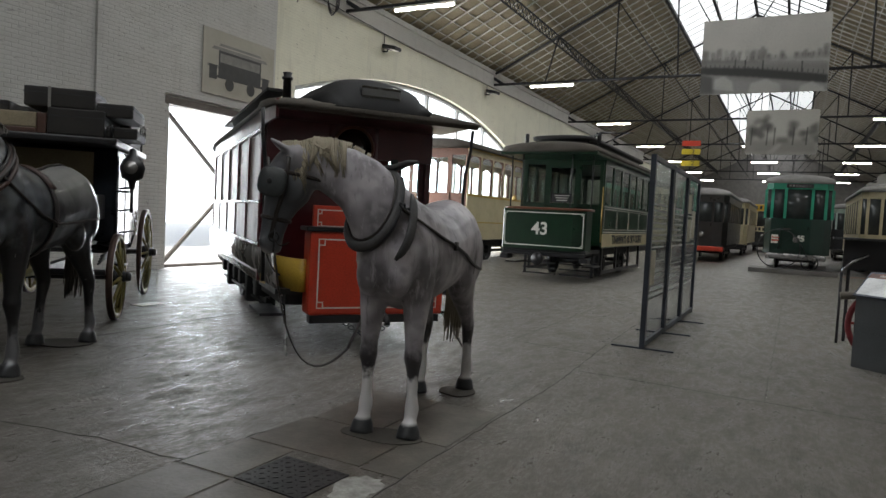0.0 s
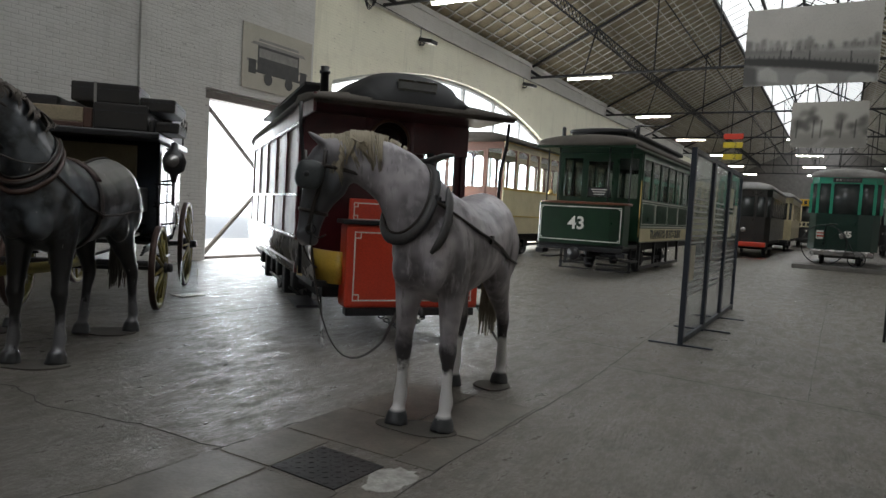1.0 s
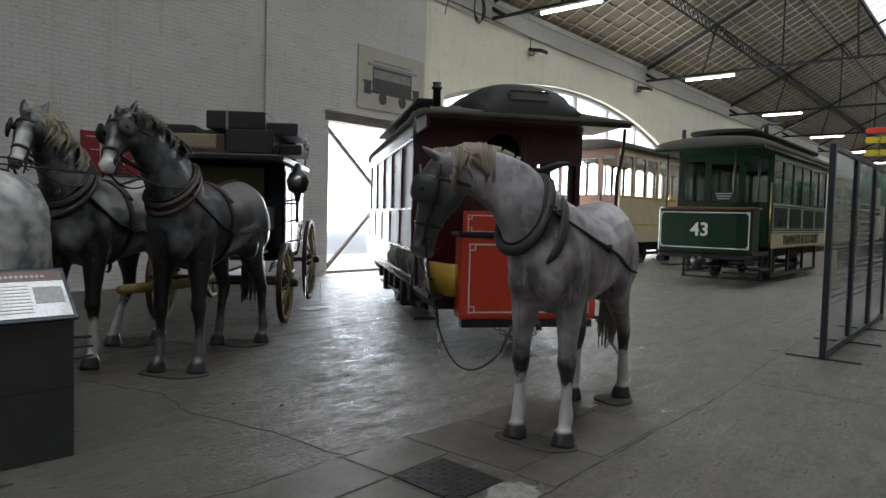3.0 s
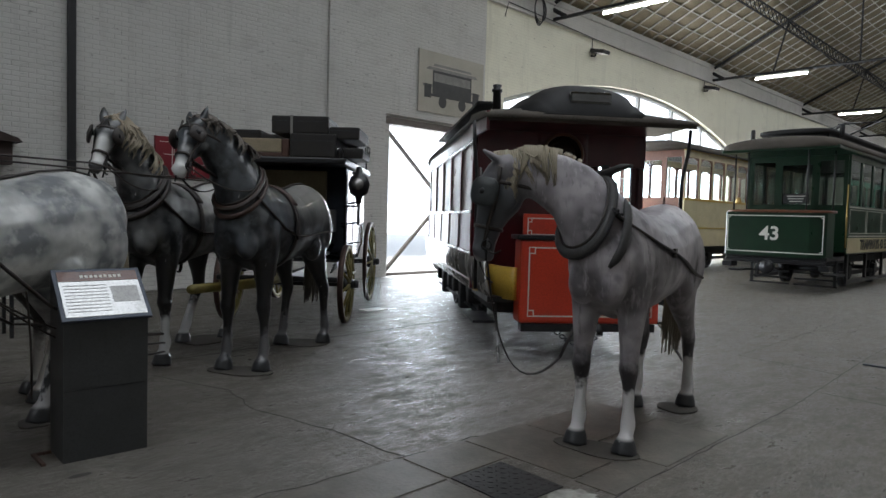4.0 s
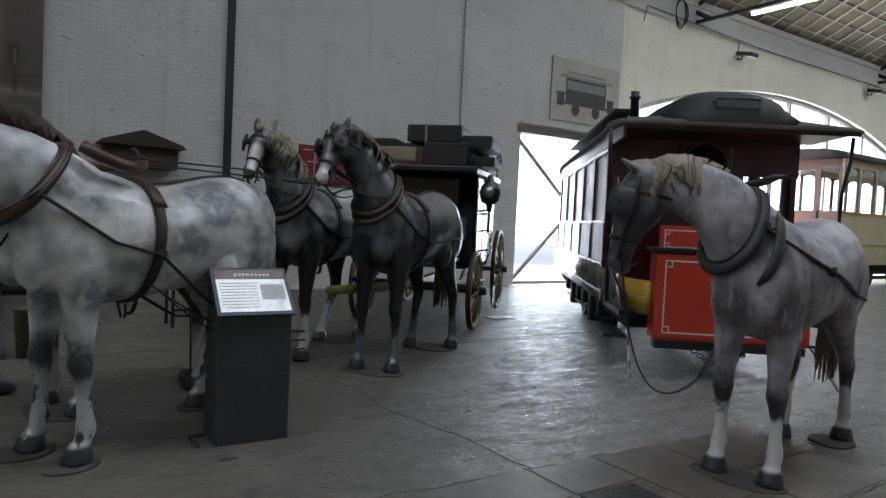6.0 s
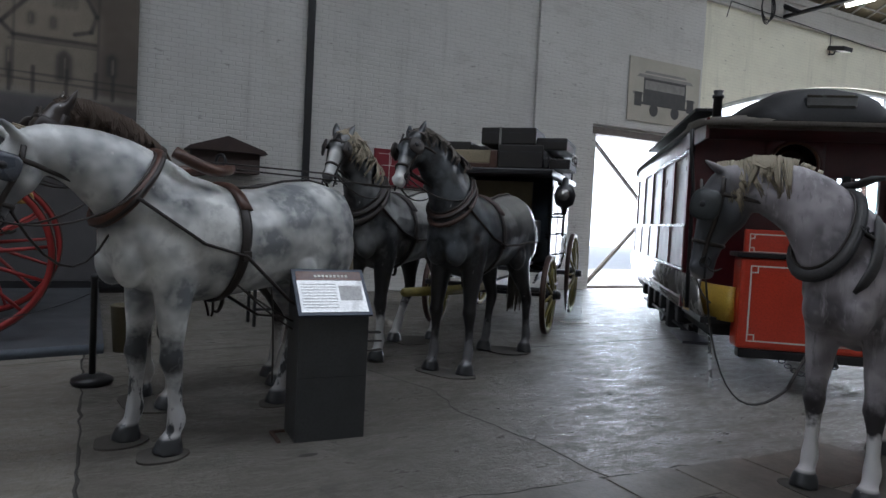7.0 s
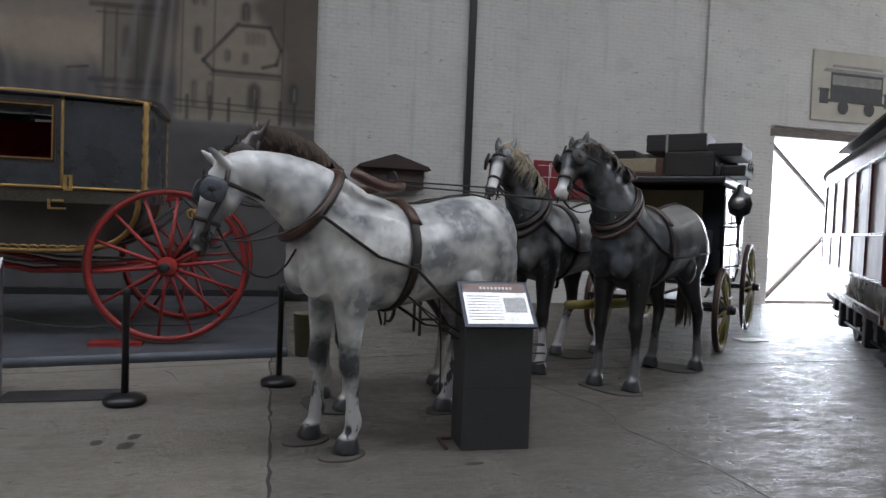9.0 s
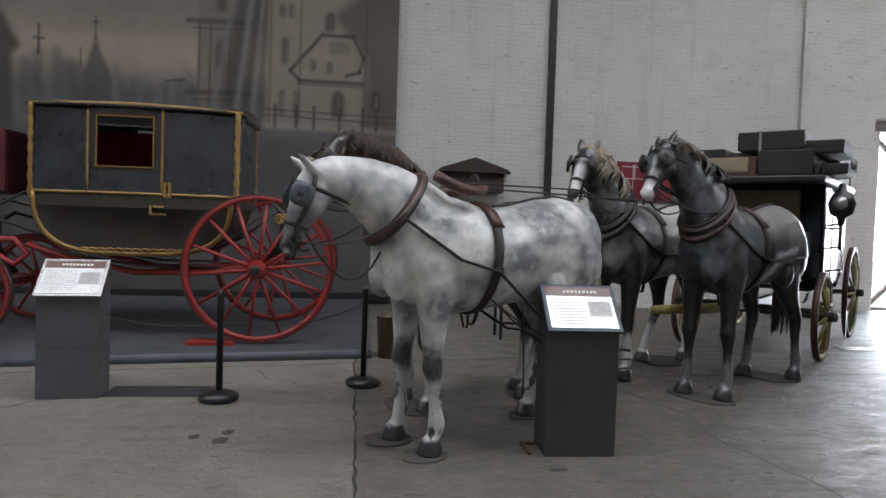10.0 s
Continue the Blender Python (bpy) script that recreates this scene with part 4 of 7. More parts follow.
for s in (-1, 1):
    for y in (1.9, 2.6, 3.3, 3.9, 4.6, 5.3):
        part("axlebox" if y in (2.6, 4.6) else "spring_hanger", boxes((s * 0.86 - 0.09, s * 0.86 + 0.09, y - 0.11, y + 0.11, 0.2 if y in (2.6, 4.6) else 0.36, 0.56), bevel=0.03), MATTE, rt)
    part("brake_rod", rod((s * 0.88, 1.5, 0.3), (s * 0.88, 5.6, 0.26), 0.02, 6), STEEL, rt)
    part("sole_bar", boxes((s * 0.84 - 0.04, s * 0.84 + 0.04, 0.5, 6.6, 0.44, 0.62)), MATTE, rt)
part("pole", boxes((0.48, 0.55, 1.08, 1.14, 0.62, 2.1)), STEEL, rt)
# roof: canopy, dome and clerestory
bm = bmesh.new()
loops = []
for y, hw, edge, top in ((0.12, 1.06, 2.475, 2.50), (0.18, 1.18, 2.48, 2.54), (0.5, 1.22, 2.50, 2.63), (1.15, 1.20, 2.53, 2.71), (1.4, 1.08, 2.55, 2.71), (6.3, 1.07, 2.54, 2.70), (6.6, 1.06, 2.50, 2.62), (6.9, 1.0, 2.46, 2.5)):
    lap = lambda q: max(q, -1.09)
    loops.append([(lap(hw * math.cos(math.pi * i / 14)), y, edge + (top - edge) * math.sin(math.pi * i / 14) ** 0.9) for i in range(15)] + [(lap(-hw), y, edge - 0.02), (hw, y, edge - 0.02)])
rings(bm, loops)
part("roof", bm, CANVAS, rt, "dusty grey-brown canvas roof")
bm = bmesh.new()
loops = []
for y, hw, z0, z1 in ((0.13, 0.40, 2.50, 2.54), (0.20, 0.48, 2.52, 2.68), (0.34, 0.52, 2.55, 2.83), (0.60, 0.54, 2.58, 2.90), (1.3, 0.58, 2.6, 2.93), (6.0, 0.60, 2.6, 2.92), (6.4, 0.55, 2.58, 2.80), (6.7, 0.45, 2.5, 2.55)):
    loops.append([(hw * math.cos(math.pi * i / 12) * (1.35 if i in (0, 12) else 1.0), y, z0 + (z1 - z0) * math.sin(math.pi * i / 12) ** 0.6) for i in range(13)])
rings(bm, loops)
part("clerestory", bm, MATTE, rt, "black raised clerestory roof")
part("clerestory_light", boxes((-0.22, 0.22, 0.17, 0.27, 2.63, 2.76), bevel=0.03), PORTGLASS, rt)
for s in (-1, 1):
    part("clerestory_eave", boxes((s * 0.80 - 0.12, s * 0.80 + 0.12, 1.7, 6.1, 2.84, 2.88), bevel=0.01), MATTE, rt)
    for i in range(6):
        part("vent", boxes((s * 0.70 - 0.02, s * 0.70 + 0.02, 2.0 + i * 0.75, 2.5 + i * 0.75, 2.69, 2.83), bevel=0.01), WOOD, rt)
bm = bmesh.new()
lathe(bm, (-0.74, 1.4, 2.6), (0, 0, 1), [(0, 0.055), (0.34, 0.045), (0.34, 0.062), (0.37, 0.062), (0.37, 0.04), (0.42, 0.055), (0.42, 0.0)], 14)
part("chimney", bm, BLACK, rt)
bm = bmesh.new()
tube(bm, [(0.05, -0.02, 0.42), (0.05, -0.14, 0.40), (0.05, -0.2, 0.34)], 0.03, 8)
for k in range(9):
    c = Vector((0.05 - 0.05 * k, -0.19 + 0.012 * k, 0.33 - 0.10 * math.sin(k / 8 * math.pi)))
    tube(bm, sweep(0, math.tau * 7 / 8, 8, lambda a: c + Vector((0.03 * math.cos(a), 0.012 * math.sin(a) * (k % 2), 0.018 * math.sin(a)))), 0.006, 5, closed=True)
part("coupling_chain", bm, STEEL, rt)
part("buffer_beam", boxes((-0.7, 0.7, 0.0, 0.14, 0.32, 0.40), bevel=0.01), BLACK, rt)

# -- green electric tram with its number --
gt = thing("electric_tram", "bottle-green electric tram with the number 43", "tram", pose(-5.37, 15.5, 0))
tram_body(gt, 1.10, 1.35, 7.2, 0.85, 1.95, 2.95, 3.18, 6, GREEN, GREEN, GREEN, glass=clear_glass("dusky_tram_glass", (0.42, 0.47, 0.45)))
undercarriage(gt, 1.05, 0.2, 8.4, 0.80, (3.0, 5.4), 0.4)
part("rocker_panel", boxes((1.085, 1.115, 1.35, 7.2, 0.88, 1.22)), CREAM, gt, "cream panel with dark lettering")
part("rocker_panel", boxes((-1.115, -1.085, 1.35, 7.2, 0.88, 1.22)), CREAM, gt)
text_mesh("lettering", "TRAMWAYS 43 EXT-OUEST", 0.32, 0.004, Matrix.Translation((1.118, 4.3, 1.05)) @ pose(0, 0, 0, 90, 0, 90), BLACK, gt, "dark serif lettering", 0.012)
bm = bmesh.new()
for z in (1.90, 1.25):
    box(bm, 1.10, 1.113, 1.40, 7.15, z, z + 0.02)
for i in range(4):
    y0 = 1.45 + i * 1.44
    for r in ((y0, y0 + 1.34, 1.32, 1.335), (y0, y0 + 1.34, 1.845, 1.86), (y0, y0 + 0.015, 1.32, 1.86), (y0 + 1.325, y0 + 1.34, 1.32, 1.86)):
        box(bm, 1.10, 1.106, *r)
part("lining", bm, WHITE, gt)
bm = bmesh.new()
prof = [(-1.08, 0.42), (-1.07, 0.06), (-1.02, 0.0), (0.72, 0.0), (1.02, 0.14), (1.08, 0.42)]
rings(bm, [[(x, y, z) for x, y in prof] + [(x * 0.96, y + 0.04, z) for x, y in prof[::-1]] for z in (0.78, 1.74)])
gd = part("dash", bm, GREEN, gt, "green curved dash with cream lining")
for f in gd.data.polygons:
    f.use_smooth = False
part("dash_rail", boxes((-0.8, 0.8, -0.03, 0.05, 1.74, 1.80), bevel=0.015), WOOD, gd)
for s in (-1, 1):
    part("dash_rail", tube(bmesh.new(), [(s * 0.78, 0.0, 1.77), (s * 1.04, 0.14, 1.77), (s * 1.1, 0.44, 1.77)], 0.032, 6), WOOD, gd)
part("lining", frame_line(bmesh.new(), -1.0, 1.0, 0.86, 1.68, -0.002, 0.02, 0.06), WHITE, gd, "cream lining")
text_mesh("number", "43", 0.42, 0.004, Matrix.Translation((-0.08, -0.008, 1.27)) @ pose(0, 0, 0, 90, 0, 0), WHITE, gd, "large white fleet number", 0.008)
part("platform", boxes((-1.05, 1.05, 0.1, 1.4, 0.72, 0.80), bevel=0.01), BLACK, gt)
for s in (-1, 1):
    part("truck_guard", boxes((s * 0.98 - 0.03, s * 0.98 + 0.03, 1.8, 6.6, 0.16, 0.24), (s * 0.98 - 0.03, s * 0.98 + 0.03, 1.8, 1.9, 0.2, 0.85), (s * 0.98 - 0.03, s * 0.98 + 0.03, 3.4, 3.5, 0.2, 0.85), (s * 0.98 - 0.03, s * 0.98 + 0.03, 5.0, 5.1, 0.2, 0.85), (s * 0.98 - 0.03, s * 0.98 + 0.03, 6.5, 6.6, 0.2, 0.85)), BLACK, gt)
    part("life_guard", boxes((s * 0.5 - 0.45, s * 0.5 + 0.45, 1.3, 1.34, 0.08, 0.12), (s * 0.5 - 0.45, s * 0.5 + 0.45, 1.3, 1.34, 0.22, 0.26), (s * 0.5 - 0.45, s * 0.5 + 0.45, 1.3, 1.34, 0.36, 0.40), (s * 0.9 - 0.03, s * 0.9 + 0.03, 1.3, 1.34, 0.08, 0.74), bevel=0.006), MATTE, gt)
for s in (-1, 1):
    for x, y in ((s * 1.04, 0.40), (s * 0.62, 0.06)):
        part("canopy_post", rod((x, y, 1.74), (x, y, 3.12), 0.02, 8), BLACK, gt)
    part("step", boxes((s * 1.0 - 0.14, s * 1.0 + 0.14, 0.5, 1.2, 0.38, 0.42)), BLACK, gt)
    part("grab_rail", rod((s * 1.08, 1.28, 1.0), (s * 1.08, 1.28, 2.4), 0.016, 8), BRASS, gt)
    part("side_lamp", lathe(bmesh.new(), (s * 0.95, 1.1, 3.42), (0, 0, 1), [(0, 0.05), (0.28, 0.05), (0.3, 0.03), (0.3, 0)], 12), STEEL, gt)
part("controller", boxes((-0.5, -0.2, 0.25, 0.55, 0.80, 1.72), bevel=0.04), BLACK, gt)
part("buffer", lathe(bmesh.new(), (-0.05, 0.1, 0.55), (0, -1, 0), [(0, 0.09), (0.25, 0.09), (0.25, 0.16), (0.3, 0.15), (0.31, 0)], 18), BLACK, gt)
part("fender", boxes((-1.05, 1.05, 0.05, 0.12, 0.62, 0.72), (-1.12, -0.9, 0.05, 0.4, 0.50, 0.62), (0.9, 1.1, 0.1, 0.4, 0.50, 0.62), bevel=0.03), BLACK, gt)
part("roof", roof_shell(1.24, 3.17, 0.22, -0.1, 8.7), CANVAS, gt, "dusty pale canvas roof")
part("roof_edge", boxes((-1.22, 1.22, 0.0, 8.6, 3.08, 3.16), bevel=0.02), GREEN, gt)
part("clerestory", boxes((-0.66, 0.66, 1.2, 7.4, 3.30, 3.56), bevel=0.03), MATTE, gt)
part("clerestory_roof", roof_shell(0.80, 3.58, 0.08, 0.9, 7.7), MATTE, gt)
bm = bmesh.new()
for x in (-0.25, 0.25):
    rod((x, 2.0, 3.72), (x, 6.4, 3.72), 0.025, 6, bm)
for k in range(5):
    rod((-0.45, 2.2 + k, 3.78), (0.45, 2.2 + k, 3.78), 0.02, 6, bm)
tube(bm, [(0, 3.4, 3.75), (0, 4.8, 4.25), (0, 6.5, 4.45)], 0.025, 6)
rod((-0.6, 6.5, 4.45), (0.6, 6.5, 4.45), 0.02, 6, bm)
for x in (-0.5, 0.5):
    rod((x, 3.4, 3.75), (x * 0.9, 6.5, 4.45), 0.02, 6, bm)
part("current_collector", bm, STEEL, gt)
bm = bmesh.new()
lathe(bm, (-0.86, 0.2, 1.95), (0, 0, 1), [(0, 0.075), (0.02, 0.07), (0.08, 0.05), (0.13, 0.03), (0.13, 0)], 14)
part("bell", bm, BRASS, gt)
part("notice", boxes((-0.28, 0.28, 1.335, 1.35, 1.98, 2.2)), BLACK, gt)
bm = bmesh.new()
for k in range(3):
    box(bm, -0.2 + 0.03 * k, 0.2 - 0.03 * k, 1.328, 1.336, 2.14 - k * 0.06, 2.16 - k * 0.06)
part("notice_lettering", bm, WHITE, gt)

# -- cream trailer along the arched window --
ct = thing("trailer_tram", "cream trailer tram with arched brown windows", "tram", pose(-10.2, 18.4, 0))
tram_body(ct, 1.08, 0.6, 11.0, 0.75, 2.22, 3.42, 3.62, 11, CREAM, CREAM, WOOD, 0.08, arch_top=True)
undercarriage(ct, 1.0, 0.2, 11.4, 0.7, (3.2, 8.2), 0.4)
part("roof", roof_shell(1.2, 3.66, 0.25, 0.1, 11.5), CANVAS, ct)
part("drip_rail", boxes((1.07, 1.13, 0.5, 11.1, 3.60, 3.66)), YELLOW, ct)
part("moulding", boxes((1.08, 1.10, 0.6, 11.0, 2.14, 2.20)), YELLOW, ct)
part("moulding", boxes((1.08, 1.10, 0.6, 11.0, 1.3, 1.33)), YELLOW, ct)
for i in range(12):
    y = 0.6 + 10.4 * i / 11
    part("window_post", boxes((1.08, 1.095, y - 0.05, y + 0.05, 2.2, 3.45)), CREAM, ct)
part("end_panel", boxes((-1.08, 1.08, 0.5, 0.56, 0.75, 1.8), bevel=0.02), CREAM, ct)


def plain_tram(m, label, name, half, length, zs, zw, zr, lower, upper, post, roof_m, n=7, stripe=None, front=3):
    """A tram that stands farther off: body with platform windscreen, lamps and panes."""
    car = thing(name, label, "tram", m, "trams farther down the hall")
    tram_body(car, half, 0.12, length, 0.8, zs, zw, zr, n, lower, upper, post, glass=DARKGLASS)
    undercarriage(car, half, 0.2, length, 0.75, (length * 0.32, length * 0.68), 0.38)
    bm = bmesh.new()
    prof = [(-half, 0.14), (-half * 0.8, -0.08), (-half * 0.4, -0.16), (half * 0.4, -0.16), (half * 0.8, -0.08), (half, 0.14)]
    inn = [(x * 0.95, y + 0.05) for x, y in prof[::-1]]
    rings(bm, [[(x, y, z) for x, y in prof + inn] for z in (0.72, zs)])
    for f in part("front_apron", bm, lower, car).data.polygons:
        f.use_smooth = False
    bm = bmesh.new()
    rings(bm, [[(x, y, z) for x, y in prof + inn] for z in (zw, zr + 0.05)])
    for f in part("front_head", bm, upper, car).data.polygons:
        f.use_smooth = False
    for x, y in prof:
        part("windscreen_post", boxes((x - 0.05, x + 0.05, y - 0.01, y + 0.06, zs, zw)), upper, car)
    for (xa, ya), (xb, yb) in zip(prof, prof[1:]):
        bm = bmesh.new()
        rings(bm, [[(xa, ya + 0.02, z), (xb, yb + 0.02, z), (xb, yb + 0.03, z), (xa, ya + 0.03, z)] for z in (zs, zw)])
        p = part("windscreen", bm, DARKGLASS, car)
        p.visible_shadow = False
    part("roof", roof_shell(half * 1.06, zr + 0.05, 0.28, -0.25, length + 0.2), roof_m, car)
    part("headlamp", lathe(bmesh.new(), (0, -0.16, 1.25), (0, -1, 0), [(0, 0.1), (0.08, 0.12), (0.1, 0.11), (0.1, 0)], 16), SILVER, car)
    part("fender", boxes((-half * 0.9, half * 0.9, -0.3, 0.1, 0.5, 0.72), bevel=0.05), stripe or BLACK, car)
    return car

# ---- trams farther down the hall ----
plain = surface("dark_brown_black_paint", (0.03, 0.026, 0.024), rough=0.3, coat=0.3)
PALE = surface("pale_grey_roof", (0.30, 0.29, 0.28), rough=0.8)
DKGREEN = surface("dark_green_paint", (0.006, 0.032, 0.022), (0.005, 0.025, 0.018), rough=0.3, coat=0.4)
t45 = plain_tram(pose(0.12, 28.6, 0), "emerald and dark green tram numbered 45 on a low plinth", "electric_tram", 1.12, 9.0, 2.05, 3.15, 3.36, DKGREEN, GREEN2, GREEN2, PALE, stripe=SILVER)
text_mesh("number", "45", 0.30, 0.004, Matrix.Translation((0.12, -0.17, 1.30)) @ pose(0, 0, 0, 90, 0, 0), WHITE, t45, "white fleet number", 0.015)
part("destination_box", boxes((-0.45, 0.45, -0.22, -0.15, 3.20, 3.36), bevel=0.01), BLACK, t45)
bm = bmesh.new()
for k in range(7):
    box(bm, -0.36 + k * 0.11, -0.29 + k * 0.11, -0.226, -0.219, 3.24, 3.32)
part("destination_lettering", bm, SILVER, t45)
part("notice", boxes((-0.85, -0.55, -0.13, -0.10, 1.10, 1.42)), WHITE, t45, "small white and red notice")
part("notice_stripe", boxes((-0.83, -0.57, -0.136, -0.128, 1.18, 1.24), (-0.83, -0.57, -0.136, -0.128, 1.30, 1.34)), RED, t45)
plain_tram(pose(-3.72, 33.0, 0), "dark brown tram with a red fender", "electric_tram", 1.06, 8.5, 1.85, 2.75, 3.05, plain, plain, plain, PALE, stripe=RED)
plain_tram(pose(-3.5, 43.5, 0), "cream tram with brown windows far down the hall", "electric_tram", 1.1, 9.0, 1.9, 2.85, 3.15, CREAM, CREAM, CREAM, PALE)
far = plain_tram(pose(-2.1, 57.0, 0), "cream and black tram with a yellow headboard", "electric_tram", 1.15, 9.0, 2.0, 3.1, 3.3, BLACK, CREAM, CREAM, PALE)
part("headboard", boxes((-1.1, 1.1, -0.26, -0.2, 3.15, 3.62)), surface("bright_yellow", (0.75, 0.45, 0.03), rough=0.5), far, "yellow advertising board")
part("front_board", boxes((-1.0, 1.0, -0.24, -0.18, 1.55, 1.95)), CREAM, far)
bm = bmesh.new()
for k in range(6):
    box(bm, -0.85 + k * 0.28, -0.68 + k * 0.28, -0.25, -0.24, 1.63, 1.87)
    box(bm, -0.9 + k * 0.30, -0.70 + k * 0.30, -0.27, -0.26, 3.25, 3.52)
part("board_lettering", bm, BLACK, far)
plain_tram(pose(3.45, 31.0, 0), "cream tram with a white roof sign", "electric_tram", 1.15, 9.0, 1.6, 3.0, 3.25, CREAM, CREAM, CREAM, PALE)
plain_tram(pose(3.1, 46.0, 0), "grey and pale green tram far down the hall", "electric_tram", 1.1, 9.0, 1.9, 2.85, 3.1, BLACK, surface("pale_green_paint", (0.4, 0.5, 0.44), rough=0.5), PALE, PALE)

pl = thing("tram_plinth", "low dark wooden plinth in front of the green tram", "plinth")
part("plinth", boxes((-1.4, 1.5, 27.4, 28.9, 0, 0.16), bevel=0.015), surface("plinth_grey", (0.16, 0.15, 0.14), rough=0.7), pl)
bk = thing("penny_farthing", "old high-wheel bicycle standing on the plinth", "bicycle", pose(-0.45, 27.9, 0.16))
for nm, x, r in (("front_wheel", 0.0, 0.72), ("rear_wheel", 1.05, 0.27)):
    bm = bmesh.new()
    tube(bm, sweep(0, math.tau * 35 / 36, 36, lambda a: (x + r * math.cos(a), 0, r + 0.02 + r * math.sin(a))), 0.02, 6, closed=True)
    w = part(nm, bm, BLACK, bk)
    bm = bmesh.new()
    for k in range(14):
        a = math.tau * k / 14
        rod((x, 0, r + 0.02), (x + r * math.cos(a), 0, r + 0.02 + r * math.sin(a)), 0.004, 4, bm)
    part("spokes", bm, STEEL, w)
part("backbone", tube(bmesh.new(), [(0, 0, 0.74), (0.02, 0, 1.50), (0.3, 0, 1.42), (0.75, 0, 0.9), (1.05, 0, 0.29)], 0.018, 6), BLACK, bk)
part("handlebar", rod((0, -0.3, 1.5), (0, 0.3, 1.5), 0.014, 6), BLACK, bk)
part("saddle", boxes((0.1, 0.38, -0.07, 0.07, 1.47, 1.52), bevel=0.02), LEATHER, bk)
for x0, x1, y in ((-6.0, -2.7, 32.6), (1.6, 3.4, 28.4)):
    s = thing("floor_marking", "red painted safety line on the concrete floor", "floor marking", kind="structure")
    part("line", boxes((x0, x1, y, y + 0.14, 0.0, 0.004)), RED, s)

# ---- display panels ----
PANEL = clear_glass("display_acrylic", (0.72, 0.78, 0.80), 0.12)
FRAME = surface("blue_grey_steel_frame", (0.055, 0.065, 0.085), rough=0.4, metal=0.4)
PAPER = surface("aged_paper", (0.6, 0.56, 0.45), rough=0.8)


def display_panel(y, sheets):
    p = thing("display_panel", "glass display panel in a blue-grey steel frame on the floor", "display panel", pose(-1.5, y, 0), "display panels in a row")
    w, h = 1.43, 2.31
    for a in ((-0.03, 0.03, 0, 0.07, 0, h), (-0.03, 0.03, w - 0.07, w, 0, h)):
        part("upright", boxes(a, bevel=0.006), FRAME, p)
    for z in (0.03, h - 0.07):
        part("rail", boxes((-0.03, 0.03, 0.07, w - 0.07, z, z + 0.06), bevel=0.006), FRAME, p)
    g = part("pane", boxes((-0.008, 0.008, 0.07, w - 0.07, 0.09, h - 0.07)), PANEL, p)
    g.visible_shadow = False
    part("foot", boxes((-0.36, 0.36, 0.01, 0.06, 0, 0.018)), FRAME, p)
    rnd = random.Random(int(y * 10))
    ink = surface("print_grey", (0.42, 0.42, 0.40), rough=0.7)
    for k in range(15):
        z = 1.72 - 0.075 * k - (0.1 if k > 7 else 0)
        part("printed_line", boxes((0.010, 0.0125, 0.2, 1.25 - rnd.random() * 0.3, z, z + 0.022)), ink, p)
    for ya, za, ww, hh in sheets:
        part("pinned_sheet", boxes((0.012, 0.02, ya, ya + ww, za, za + hh)), PAPER, p, "pinned paper sheet")


display_panel(8.10, [(0.15, 0.75, 0.28, 0.42)])
display_panel(9.54, [(0.08, 0.95, 0.12, 0.3), (0.1, 1.45, 0.14, 0.35)])
display_panel(10.98, [(0.25, 1.25, 0.3, 0.35), (0.7, 1.3, 0.3, 0.45), (0.2, 1.7, 0.3, 0.3)])

# ---- painted pictures ----
def easel(y0, y1, z0, z1, step, seed=5):
    """Tools to paint a flat picture: soft areas and strokes laid over one another on a grid."""
    w, h = int((y1 - y0) / step) + 1, int((z1 - z0) / step) + 1
    yy, zz = np.meshgrid(np.linspace(y0, y1, w), np.linspace(z0, z1, h))
    gen = np.random.default_rng(seed)

    def soften(a, n):
        for _ in range(2):
            for ax in (0, 1):
                pad = [(0, 0), (0, 0)]
                pad[ax] = (n, n)
                c = np.cumsum(np.pad(np.pad(a, pad, mode="edge"), [(1, 0) if k == ax else (0, 0) for k in (0, 1)]), axis=ax)
                a = (np.take(c, range(2 * n + 1, c.shape[ax]), axis=ax) - np.take(c, range(0, c.shape[ax] - 2 * n - 1), axis=ax)) / (2 * n + 1)
        return a

    def cloudy(n):
        a = soften(gen.random((h, w)), n)
        return (a - a.min()) / (a.max() - a.min())

    mist, smoke, grain = cloudy(22), cloudy(9), cloudy(2)
    col = np.zeros((h, w, 3))

    def lay(mask, colour, amount=1.0):
        k = (np.clip(mask, 0, 1) * amount)[..., None]
        col[:] = col * (1 - k) + np.array(colour) * k

    def area(pts, colour, amount=1.0, soft=1):
        inside = np.zeros((h, w), bool)
        for (a, b), (c, d) in zip(pts, pts[1:] + pts[:1]):
            if b != d:
                inside ^= ((zz > min(b, d)) & (zz <= max(b, d)) & (yy < a + (zz - b) * (c - a) / (d - b)))
        lay(soften(inside.astype(float), soft) * (0.75 + 0.5 * smoke), colour, amount)

    def stroke(a, b, width, colour, amount=0.8):
        (ax, az), (bx, bz) = a, b
        k = np.clip(((yy - ax) * (bx - ax) + (zz - az) * (bz - az)) / ((bx - ax) ** 2 + (bz - az) ** 2), 0, 1)
        d = np.hypot(yy - ax - k * (bx - ax), zz - az - k * (bz - az))
        lay(np.clip(1.4 - d / width, 0, 1) * (0.55 + 0.8 * grain), colour, amount)

    return yy, zz, col, mist, smoke, grain, lay, area, stroke


